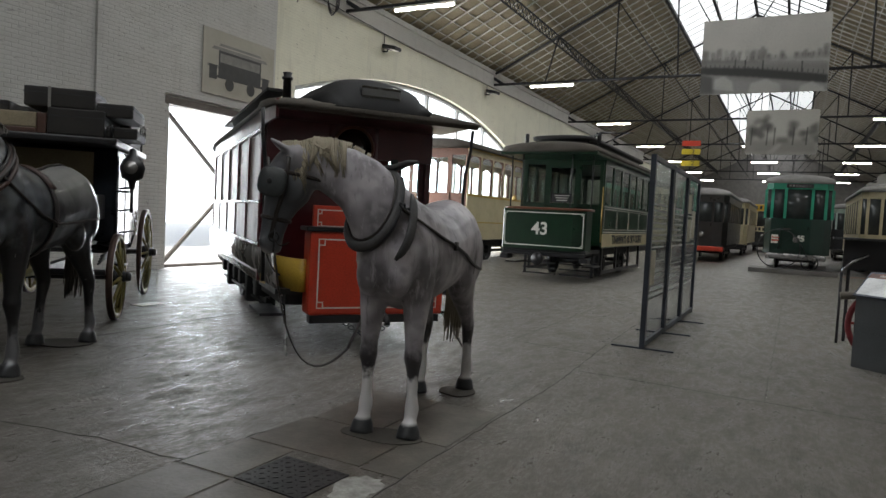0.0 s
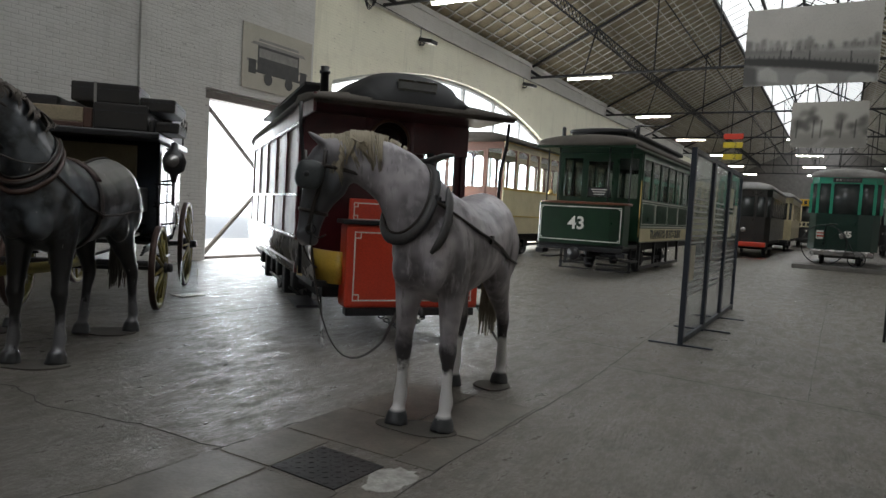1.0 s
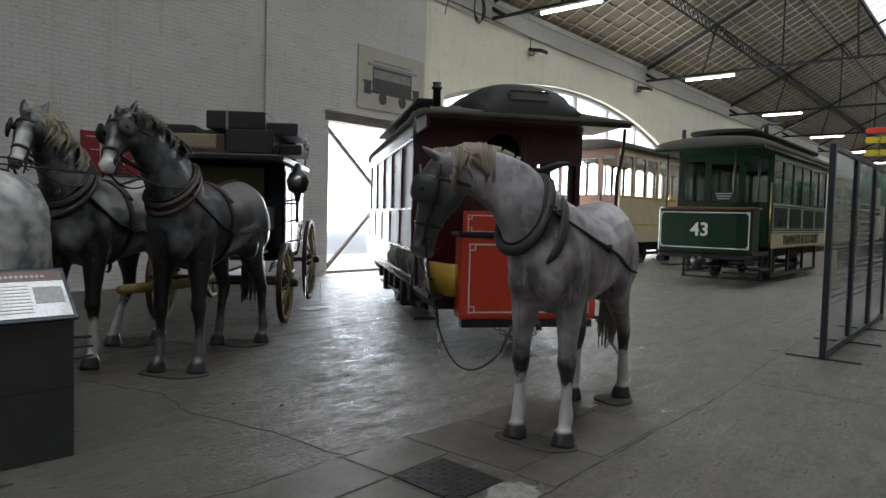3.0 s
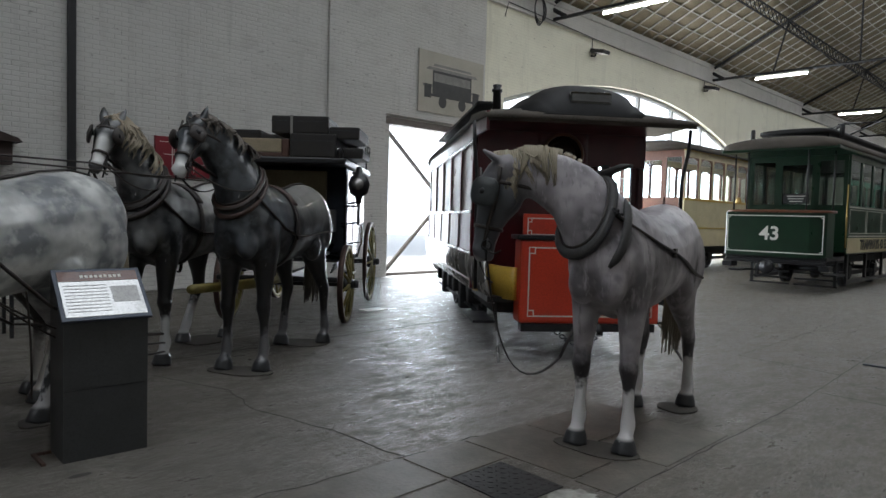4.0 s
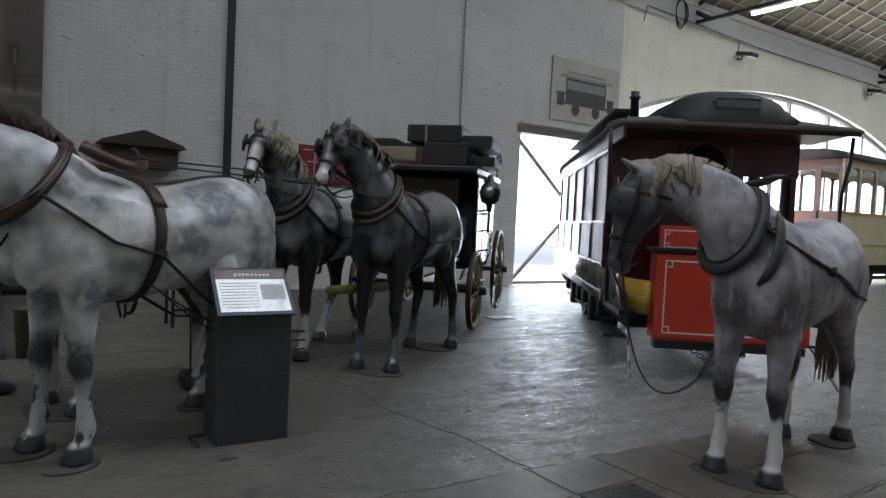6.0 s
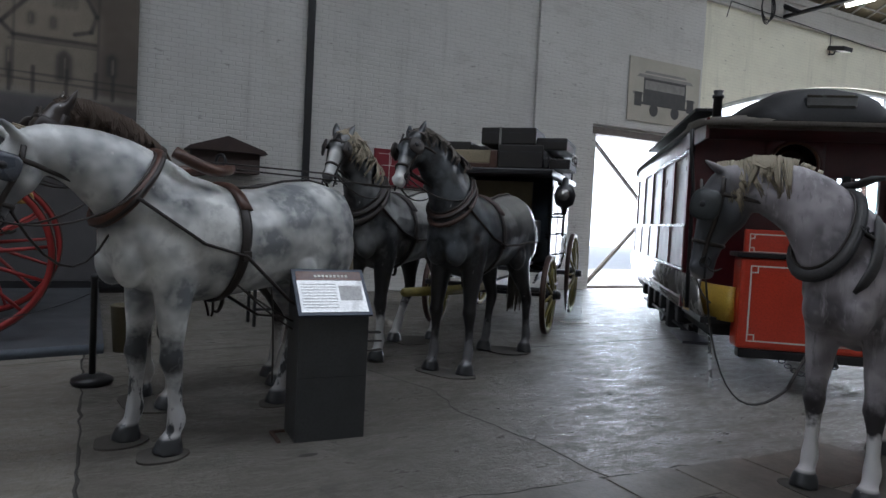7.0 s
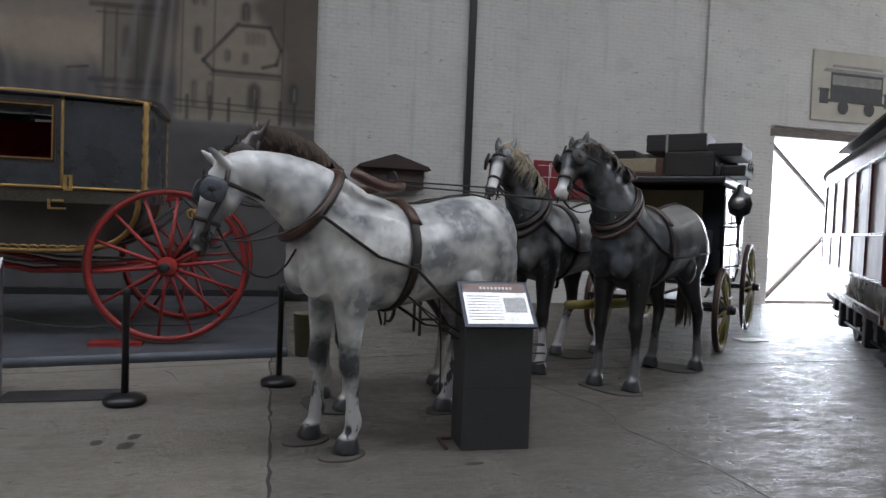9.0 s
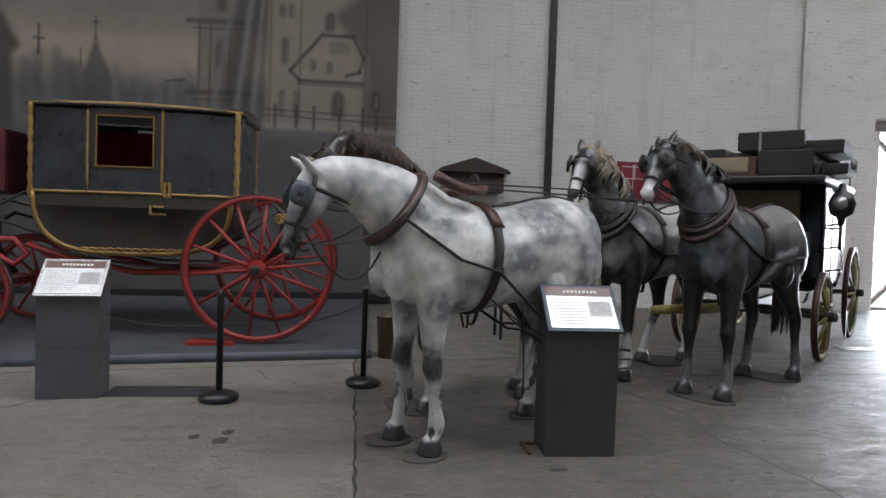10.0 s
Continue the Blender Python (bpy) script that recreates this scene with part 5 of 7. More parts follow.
def painted_canvas():
    m, t, b = nodes_of("painted_surface")
    at = t.nodes.new("ShaderNodeAttribute")
    at.attribute_name = "paint"
    t.links.new(mix_colour(t, ramp(t, noise_at(t, 60, 4, 0.7), 0.5, 1.1), at.outputs["Color"], (0.075, 0.068, 0.06)), b.inputs["Base Color"])
    b.inputs["Roughness"].default_value = 0.85
    bump(t, b, noise_at(t, 2.6, 4, 0.6, (1, 1.4, 0.12)), 0.2, 0.03)
    return m


def picture(name, yy, zz, paint, depth, parent, label=""):
    """A sheet in the plane x, z of its parent that carries the painted grid."""
    rows_, cols_ = yy.shape
    me = bpy.data.meshes.new(name)
    idx = np.arange(rows_ * cols_).reshape(rows_, cols_)
    me.from_pydata(np.stack([yy, depth, zz], -1).reshape(-1, 3).tolist(), [], np.stack([idx[:-1, :-1], idx[:-1, 1:], idx[1:, 1:], idx[1:, :-1]], -1).reshape(-1, 4).tolist())
    att = me.color_attributes.new("paint", "FLOAT_COLOR", "POINT")
    att.data.foreach_set("color", np.concatenate([paint, np.ones((rows_, cols_, 1))], -1).astype(np.float32).ravel())
    me.materials.append(PAINTED)
    me.polygons.foreach_set("use_smooth", [True] * len(me.polygons))
    ob = new(name, me)
    ob.parent = parent
    return tagged(ob, label)


PAINTED = painted_canvas()


# ---- hanging photographs ----
PHOTO_SKY = surface("photo_sky", (0.55, 0.53, 0.49), (0.42, 0.41, 0.38), rough=0.5, stain=0.8)
PHOTO_MID = surface("photo_grey", (0.26, 0.25, 0.235), (0.17, 0.165, 0.155), rough=0.5, stain=4)
PHOTO_DARK = surface("photo_dark", (0.035, 0.035, 0.035), (0.06, 0.06, 0.058), rough=0.5, stain=5)


def photo(name, label, m, w, h, shapes):
    """A flat photograph panel, facing local -Y; shapes: material, polygon rows in 0..1."""
    p = thing(name, label, "photograph", m)
    part("panel", boxes((0, w, 0, 0.02, 0, h)), PHOTO_SKY if name.startswith("hanging") else surface("faded_photo", (0.47, 0.44, 0.37), (0.39, 0.365, 0.305), rough=0.6, stain=1.5), p)
    for k, (mat, pts) in enumerate(shapes):
        bm = bmesh.new()
        vs = [bm.verts.new((x * w, -0.002 - 0.0015 * k, z * h)) for x, z in pts]
        if len(vs) > 2:
            bm.faces.new(vs)
        ob = part("printed_area", bm, mat, p)
        ob.modifiers.new("thick", "SOLIDIFY").thickness = 0.001
    if name.startswith("hanging"):
        for x in (0.1 * w, 0.9 * w):
            part("hanging_wire", rod((x, 0.01, h), (x, 0.01, TIE - 0.02 - m.translation.z), 0.006, 4), STEEL, p)
    return p


def bridge_view(w, h):
    """Old photograph: a pale sky, a hazy town on a hill and a dark arched bridge over water."""
    yy, zz, col, mist, smoke, grain, lay, area, stroke = easel(0, w, 0, h, 0.016, 8)
    lay(np.ones(yy.shape), (0.50, 0.48, 0.44))
    lay(mist, (0.42, 0.405, 0.375), 0.6)
    gen = random.Random(3)
    for k in range(46):
        y = gen.uniform(0.0, 1.0) ** 1.4 * w
        top = 0.80 + gen.random() * (0.22 if y < w * 0.5 else 0.10) + (0.10 if y > 0.92 * w else 0)
        area([(y, 0.70), (y + gen.uniform(0.05, 0.16), 0.70), (y + 0.09, top), (y + 0.01, top)], (0.20, 0.19, 0.175) if k % 3 else (0.34, 0.325, 0.30), 0.75)
        stroke((y + 0.05, 0.74), (y + 0.05, 0.80), 0.012, (0.10, 0.10, 0.095), 0.7)
    area([(0, 0), (w, 0), (w, 0.62), (0, 0.78)], (0.17, 0.165, 0.155), 0.85)
    area([(0.5 * w, 0.62), (w, 0.56), (w, 0.74), (0.5 * w, 0.78)], (0.30, 0.29, 0.27), 0.6, 2)
    area([(0, 0), (w, 0), (w, 0.22), (0.35 * w, 0.30), (0, 0.50)], (0.30, 0.295, 0.28), 0.8, 3)
    area([(0, 0.46), (0.4 * w, 0.36), (w, 0.16), (w, 0.34), (0.45 * w, 0.54), (0, 0.62)], (0.045, 0.044, 0.042), 0.95)
    for a, b, z in ((0.10, 0.28, 0.30), (0.40, 0.66, 0.20), (0.78, 0.99, 0.10)):
        area([(a * w, z - 0.18), (b * w, z - 0.24), (b * w - 0.05, z - 0.02), ((a + b) / 2 * w, z + 0.10), (a * w + 0.04, z + 0.02)], (0.44, 0.43, 0.40), 0.95)
    area([(0, 0), (0.12 * w, 0), (0.10 * w, 0.40), (0, 0.46)], (0.06, 0.058, 0.055), 0.8, 2)
    for k in range(26):
        y = w * k / 26
        z = 0.60 - 0.26 * max(0.0, (y / w - 0.1))
        stroke((y, z), (y, z + 0.06), 0.012, (0.06, 0.06, 0.058), 0.8)
    for f in (0.28, 0.36, 0.50, 0.80):
        stroke((f * w, 0.5 - 0.1 * f), (f * w, 0.80 - 0.2 * f), 0.014, (0.05, 0.05, 0.048), 0.9)
    return yy, zz, np.clip(col * (0.85 + 0.3 * smoke)[..., None], 0.02, 1)


def street_view(w, h):
    """Old photograph: a tree-lined road that fades into mist."""
    yy, zz, col, mist, smoke, grain, lay, area, stroke = easel(0, w, 0, h, 0.022, 11)
    lay(np.ones(yy.shape), (0.36, 0.345, 0.31))
    area([(0, 0), (w, 0), (w, 0.55), (0, 0.55)], (0.20, 0.19, 0.17), 0.9, 4)
    gen = random.Random(6)
    for k in range(44):
        left = k % 2
        y, z = (gen.uniform(-0.1, 0.42) * w, gen.uniform(0.45, 1.35)) if left else (gen.uniform(0.62, 1.05) * w, gen.uniform(0.5, 1.10))
        r = gen.uniform(0.08, 0.2)
        area([(y + r * math.cos(a) * gen.uniform(0.6, 1.1), z + r * math.sin(a) * gen.uniform(0.6, 1.1)) for a in (math.tau * i / 9 for i in range(9))], (0.055, 0.053, 0.048), 0.55, 2)
    for f in (0.08, 0.30, 0.40, 0.66, 0.84):
        stroke((f * w, 0.35), (f * w + 0.02, 0.95), 0.025, (0.04, 0.038, 0.035), 0.8)
    area([(0.28 * w, 0), (0.40 * w, 0), (0.52 * w, 0.42), (0.49 * w, 0.42)], (0.42, 0.40, 0.36), 0.6, 2)
    area([(0.44 * w, 0.40), (0.60 * w, 0.40), (0.60 * w, 0.60), (0.44 * w, 0.60)], (0.10, 0.095, 0.085), 0.7, 2)
    return yy, zz, np.clip(col * (0.8 + 0.4 * smoke)[..., None], 0.02, 1)


for label, m, w, h, view in (("large bridge photograph hanging on wires from the roof", pose(-2.09, 16.19, 4.49), 2.52, 1.64, bridge_view), ("grey street photograph hanging on wires from the roof", pose(-1.79, 27.09, 4.31), 2.35, 1.6, street_view)):
    ph = photo("hanging_photograph", label, m, w, h, [])
    yy, zz, paint = view(w, h)
    picture("print", yy, zz, paint, -0.004 + 0 * yy, ph)


tram_shape = [(PHOTO_MID, [(0.06, 0.42), (0.94, 0.42), (0.94, 0.46), (0.06, 0.46)]), (PHOTO_DARK, [(0.2, 0.30), (0.8, 0.30), (0.8, 0.70), (0.2, 0.70)]), (PHOTO_MID, [(0.22, 0.52), (0.78, 0.52), (0.78, 0.66), (0.22, 0.66)]),
              (PHOTO_MID, [(0.1, 0.70), (0.9, 0.70), (0.86, 0.75), (0.14, 0.75)]), (PHOTO_MID, [(0.2, 0.77), (0.8, 0.77), (0.78, 0.81), (0.22, 0.81)]), (PHOTO_DARK, [(0.08, 0.24), (0.18, 0.24), (0.18, 0.46), (0.08, 0.46)]),
              (PHOTO_DARK, [(0.82, 0.24), (0.92, 0.24), (0.92, 0.46), (0.82, 0.46)]), (PHOTO_DARK, [(0.1, 0.27), (0.9, 0.27), (0.9, 0.31), (0.1, 0.31)])]
for xc in (0.35, 0.65):
    tram_shape.append((PHOTO_DARK, sweep(0, math.tau * 15 / 16, 16, lambda a: (xc + 0.06 * math.cos(a), 0.2 + 0.10 * math.sin(a)))))
photo("wall_photograph", "faded photograph of an old horse tram on the brick wall", pose(WALL + 0.11, 10.90, 3.98, 0, 0, 90), 2.30, 1.47, tram_shape)

# ---- lecterns ----
SHEET = surface("glossy_caption_sheet", (0.62, 0.63, 0.62), (0.55, 0.56, 0.56), rough=0.08, relief=0.0)
SHEET.node_tree.nodes["Principled BSDF"].inputs["Coat Weight"].default_value = 1.0
SHEET.node_tree.nodes["Principled BSDF"].inputs["Coat IOR"].default_value = 2.3
SHEET.node_tree.nodes["Principled BSDF"].inputs["Coat Roughness"].default_value = 0.04
CAPTION = surface("caption_band", (0.16, 0.07, 0.05), rough=0.12, relief=0)
FAINT = surface("faint_print", (0.48, 0.48, 0.47), rough=0.12, relief=0)


def lectern(m, label, colour):
    """Box lectern, its face towards local -Y, with a sloping glossy caption."""
    p = thing("lectern", label, "lectern", m, "lecterns")
    bm = bmesh.new()
    w, d = 0.23, 0.30
    rings(bm, [[(x * 0.985, y, z) for y, z in ((0, 0), (d, 0), (d, 1.06), (0, 0.79))] for x in (-w, w)])
    b = part("body", bm, colour, p)
    for f in b.data.polygons:
        f.use_smooth = False
    part("joint", boxes((-w * 0.99, w * 0.99, -0.0015, 0.004, 0.405, 0.409)), BLACK, p)
    top = part("top_frame", boxes((-w - 0.012, w + 0.012, 0, 0.385, 0, 0.018), bevel=0.004), SILVER if colour is not GREY else FRAME, p)
    top.matrix_local = Matrix.Translation((0, -0.03, 0.795)) @ pose(0, 0, 0, 44, 0, 0)
    part("caption_sheet", boxes((-w + 0.012, w - 0.012, 0.025, 0.36, 0.018, 0.021)), SHEET, top, "glossy white caption sheet")
    part("caption_band", boxes((-w + 0.012, w - 0.012, 0.285, 0.36, 0.021, 0.0225)), CAPTION, top)
    part("caption_picture", boxes((0.05, w - 0.03, 0.12, 0.24, 0.021, 0.0225)), FAINT, top)
    bm = bmesh.new()
    for k in range(9):
        box(bm, -w + 0.03, 0.03, 0.25 - k * 0.024, 0.256 - k * 0.024, 0.021, 0.0222)
    part("caption_lines", bm, FAINT, top)
    bm = bmesh.new()
    for k in range(9):
        box(bm, -0.10 + k * 0.026, -0.082 + k * 0.026, 0.31, 0.33, 0.0226, 0.0236)
    part("caption_title", bm, WHITE, top)
    return p


lectern(pose(-4.11, 1.345, 0, 0, 0, 87.5), "anthracite lectern with a glossy caption beside the horses", GREY)
lectern(pose(-5.54, -2.285, 0, 0, 0, 95), "grey lectern with a caption in front of the coach", surface("mid_grey_coat", (0.10, 0.105, 0.115), rough=0.4, relief=0.06))
lectern(pose(0.85, 8.66, 0, 0, 0, -40), "anthracite lectern with a glossy caption by the aisle", GREY)
ld = thing("slanted_panel", "black slanted display board on a steel stand", "display board", pose(0.92, 10.9, 0))
part("board", boxes((-0.28, 0.5, -0.04, 0.04, 1.0, 1.42), bevel=0.01), BLACK, ld)
part("top_ledge", boxes((-0.42, 0.5, -0.3, 0.06, 1.42, 1.45), bevel=0.006), GREY, ld)
for x in (-0.2, 0.42):
    part("leg", boxes((x - 0.02, x + 0.02, -0.02, 0.02, 0, 1.0)), STEEL, ld)
hr = thing("handrail", "steel handrail post with a sloping grip", "handrail", pose(0.62, 10.6, 0))
part("post", rod((0, 0, 0), (0, 0, 0.98), 0.018, 8), STEEL, hr)
part("grip", tube(bmesh.new(), [(0, 0, 0.98), (0.12, 0.05, 1.12), (0.3, 0.1, 1.22)], 0.018, 8), SILVER, hr)
hw = thing("handcart", "old red handcart wheel with a worn wooden shaft", "handcart", pose(1.02, 9.45, 0))
bm = bmesh.new()
tube(bm, sweep(0, math.tau * 27 / 28, 28, lambda a: (0.36 * math.cos(a), 0, 0.42 + 0.40 * math.sin(a))), 0.035, 8, closed=True)
part("wheel", bm, surface("dull_red", (0.2, 0.02, 0.025), rough=0.5), hw)
bm = bmesh.new()
for k in range(8):
    a = math.tau * k / 8
    rod((0, 0, 0.42), (0.36 * math.cos(a), 0, 0.42 + 0.38 * math.sin(a)), 0.018, 6, bm)
part("spokes", bm, SPOKE, hw)
part("shaft", tube(bmesh.new(), [(-0.46, -0.02, 0.74), (-0.1, 0.02, 0.78), (0.5, 0.1, 0.8)], [0.05, 0.045, 0.05], 7), surface("grey_old_wood", (0.17, 0.15, 0.12), rough=0.9), hw)

# ---- barrier posts ----
for x, y in ((-5.50, -1.14), (-5.99, 0.0)):
    p = thing("barrier_post", "black barrier post with a heavy round base", "barrier post", pose(x, y, 0), "barrier posts")
    part("base", lathe(bmesh.new(), (0, 0, 0), (0, 0, 1), [(0, 0.14), (0.02, 0.155), (0.05, 0.15), (0.075, 0.08), (0.085, 0.03), (0.085, 0)], 24), BLACK, p)
    part("post", lathe(bmesh.new(), (0, 0, 0.07), (0, 0, 1), [(0, 0.026), (0.76, 0.026), (0.765, 0.03), (0.80, 0.03), (0.81, 0.0)], 14), BLACK, p)
rp = thing("barrier_rope", "thin dark rope hung between the barrier posts", "rope")
part("rope", tube(bmesh.new(), bend((-5.55, -2.0, 0.66), (-5.4, -1.6, 0.56), (-5.50, -1.165, 0.60), 8) + bend((-5.52, -1.1, 0.60), (-5.8, -0.5, 0.5), (-5.98, -0.03, 0.72), 9)[1:], 0.004, 5), BLACK, rp)

# ---- stage, mural and wall pieces ----
bm = bmesh.new()
rings(bm, [[(-12.05, -14, z), (-5.1, -14, z), (-6.68, -3.33, z), (-7.18, 0.1, z), (-12.05, 0.1, z)] for z in (0.0, 0.09)])
st = mesh_ob("floor_stage", bm, STAGE)
for f in st.data.polygons:
    f.use_smooth = False
tagged(st, "low grey stage in front of the painted backdrop", "stage", kind="structure")
bm = bmesh.new()
rings(bm, [[(-6.68 + q, -3.33, z), (-7.18 + q, 0.1, z), (-7.19 + q, 0.1, z), (-6.69 + q, -3.33, z)] for q, z in ((0.012, 0.0), (0.012, 0.093))])
tagged(mesh_ob("trim_stage_edge", bm, surface("blue_grey_edge", (0.12, 0.14, 0.165), (0.09, 0.105, 0.125), rough=0.5)), "blue-grey edging strip along the low stage", "edging", kind="structure")
sb = thing("skirting", "dark skirting along the painted backdrop", "skirting", kind="structure")
part("board", boxes((-11.92, -11.88, -13, 0.5, 0.09, 0.2)), BLACK, sb)

# ---- painted backdrop ----
def paint_town(y0, y1, z0, z1, step):
    """The old town in thin greys on the canvas."""
    yy, zz, col, mist, smoke, grain, lay, area, stroke = easel(y0, y1, z0, z1, step)
    h, w = yy.shape
    INK, STONE, HAZE, SMOKE = (0.028, 0.026, 0.026), (0.165, 0.142, 0.112), (0.080, 0.080, 0.086), (0.045, 0.044, 0.046)
    lay(np.ones((h, w)), (0.17, 0.145, 0.118))
    lay(np.exp(-((zz - 4.15) / 0.35) ** 2) * (0.4 + 0.9 * mist), (0.27, 0.215, 0.165), 0.7)
    lay(np.clip((zz - 4.4) / 1.4, 0, 1) * (0.4 + mist), (0.085, 0.074, 0.064), 0.9)
    lay(np.clip((3.95 - zz) / 0.45, 0, 1) * (0.6 + 0.6 * smoke), HAZE, 0.95)
    # far roofs and spires
    for a, b, z in ((-5.65, -5.45, 3.95), (-5.42, -5.24, 4.12), (-5.15, -4.98, 4.15), (-5.05, -4.60, 3.95), (-3.95, -3.75, 3.72), (-3.70, -3.50, 3.62), (-3.42, -3.28, 3.70), (-3.20, -3.02, 3.74)):
        area([(a, 3.0), (b, 3.0), (b, z), ((a + b) / 2, z + 0.06), (a, z)], SMOKE, 0.6, 2)
    area([(-4.66, 3.2), (-4.16, 3.2), (-4.20, 3.78), (-4.36, 4.10), (-4.45, 4.42), (-4.54, 4.10), (-4.64, 3.80)], SMOKE, 0.85, 1)
    stroke((-4.45, 4.35), (-4.45, 4.72), 0.016, INK)
    stroke((-4.50, 4.62), (-4.40, 4.62), 0.014, INK)
    stroke((-5.33, 4.05), (-5.33, 4.52), 0.025, INK)
    stroke((-5.40, 4.30), (-5.26, 4.30), 0.025, INK)
    stroke((-4.68, 3.9), (-4.68, 4.18), 0.012, INK)
    stroke((-3.32, 3.72), (-3.02, 3.76), 0.02, INK)
    area([(-6.6, 0.5), (-5.72, 0.5), (-5.72, 4.05), (-5.60, 4.17), (-5.95, 4.78), (-6.3, 5.4), (-6.6, 5.4)], (0.032, 0.029, 0.027), 0.95, 2)
    # the stone tower
    area([(-2.82, 0.8), (-2.05, 0.8), (-2.05, 5.6), (-2.82, 5.6)], (0.115, 0.100, 0.080), 0.9, 1)
    for z in (4.76, 3.56):
        stroke((-2.98, z), (-1.95, z + 0.02), 0.05, INK, 0.75)
        stroke((-2.90, z - 0.12), (-2.0, z - 0.10), 0.02, INK, 0.6)
    for y in (-2.80, -2.62, -2.30):
        stroke((y, 3.6), (y + 0.01, 4.7), 0.022, INK, 0.6)
    for y, z in ((-2.52, 3.95), (-2.52, 4.95), (-2.66, 3.0)):
        area([(y, z), (y + 0.14, z), (y + 0.14, z + 0.45), (y + 0.07, z + 0.54), (y, z + 0.45)], INK, 0.7)
    # the gabled house
    area([(-1.66, 3.02), (0.02, 3.02), (0.02, 5.6), (-1.66, 5.6)], STONE, 0.95, 1)
    area([(-0.02, 2.9), (0.60, 2.9), (0.60, 5.6), (0.10, 5.6), (-0.55, 5.0), (-0.30, 4.66), (-0.02, 4.3)], (0.070, 0.058, 0.047), 0.95, 3)
    area([(-1.20, 3.88), (-0.06, 3.88), (-0.03, 4.25), (-0.14, 4.62), (-0.74, 4.62)], (0.19, 0.164, 0.129), 0.45, 1)
    for a, b in (((-1.28, 4.02), (-0.74, 4.68)), ((-0.74, 4.66), (-0.22, 4.66)), ((-0.22, 4.66), (-0.03, 4.30)), ((-0.03, 4.30), (-0.10, 4.05)), ((-0.10, 4.05), (-0.32, 3.98)), ((-1.28, 4.02), (-1.12, 3.86)), ((-1.12, 3.86), (-0.04, 3.86))):
        stroke(a, b, 0.034, INK, 0.85)
    stroke((-1.18, 3.80), (-0.02, 3.80), 0.016, INK, 0.6)
    for y, z, a, b in ((-1.42, 4.12, 0.11, 0.42), (-1.46, 4.92, 0.07, 0.20), (-1.31, 4.92, 0.07, 0.22), (-0.70, 4.72, 0.16, 0.28), (-0.62, 4.36, 0.05, 0.18), (-0.53, 4.36, 0.05, 0.20), (-0.44, 4.36, 0.05, 0.20), (-0.35, 4.36, 0.05, 0.18), (-0.95, 4.05, 0.09, 0.16), (-0.66, 4.02, 0.09, 0.16),
                       (-0.56, 3.24, 0.22, 0.40), (-1.44, 3.26, 0.06, 0.40), (-1.20, 3.26, 0.06, 0.40), (0.12, 3.4, 0.16, 0.3)):
        area([(y, z), (y + a, z), (y + a, z + b), (y + a / 2, z + b + a * 0.5), (y, z + b)], INK, 0.85, 1)
        stroke((y + a * 0.55, z + 0.04), (y + a * 0.55, z + b * 0.9), 0.012, STONE, 0.6)
    for y in (-1.62, -1.12, 0.0):
        stroke((y, 3.1), (y + 0.01, 5.5), 0.02, INK, 0.5)
    # balustrade and the dark foreground
    area([(-1.75, 3.02), (0.6, 2.98), (0.6, 3.08), (-1.75, 3.12)], (0.21, 0.19, 0.165), 0.5, 1)
    for z in (3.34, 3.24):
        stroke((-1.72, z), (0.58, z - 0.05), 0.016, INK, 0.7)
    for y in (-1.52, -1.16, -0.86, -0.42, -0.02, 0.22):
        stroke((y, 3.05), (y, 3.42), 0.03, INK, 0.8)
    lay(np.clip((3.02 - zz) / 0.25, 0, 1) * (0.5 + 0.6 * smoke), SMOKE, 0.9)
    for k in range(6):
        stroke((-5.2 + 0.8 * k, 2.3), (-4.9 + 0.8 * k, 0.9), 0.10, (0.07, 0.069, 0.071), 0.4)
    # hanging folds of the cloth, their shaded and lit sides painted as colour bands
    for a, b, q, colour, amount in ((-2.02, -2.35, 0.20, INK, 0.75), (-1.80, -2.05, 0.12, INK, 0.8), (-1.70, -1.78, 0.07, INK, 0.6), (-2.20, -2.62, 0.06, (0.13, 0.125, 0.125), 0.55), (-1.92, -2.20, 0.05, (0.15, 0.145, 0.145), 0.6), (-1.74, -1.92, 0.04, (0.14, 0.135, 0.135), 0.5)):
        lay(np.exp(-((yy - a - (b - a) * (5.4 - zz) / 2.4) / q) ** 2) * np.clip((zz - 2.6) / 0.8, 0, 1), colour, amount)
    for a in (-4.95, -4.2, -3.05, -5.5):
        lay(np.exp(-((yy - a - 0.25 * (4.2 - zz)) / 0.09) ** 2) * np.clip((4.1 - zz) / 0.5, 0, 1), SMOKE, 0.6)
    col *= 1.3 * (0.72 + 0.5 * mist + 0.22 * (grain - 0.5))[..., None]
    return yy, zz, np.clip(col, 0.012, 1)


mu = thing("painted_backdrop", "dark painted canvas backdrop of an old town hanging on the wall", "backdrop", pose(WALL + 0.12, 0, 0, 0, 0, 90))
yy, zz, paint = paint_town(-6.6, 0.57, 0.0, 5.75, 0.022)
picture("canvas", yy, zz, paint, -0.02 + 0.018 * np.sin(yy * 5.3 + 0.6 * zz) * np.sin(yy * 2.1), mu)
CLOTH = surface("dim_backdrop_cloth", (0.07, 0.062, 0.055), (0.05, 0.045, 0.042), rough=0.9)
part("backing_cloth", boxes((-9.5, 0.55, 0.02, 0.05, 0.0, 7.2)), CLOTH, mu)
part("backing_cloth", boxes((-9.5, -6.6, -0.02, 0.01, 0.0, 7.2)), CLOTH, mu)
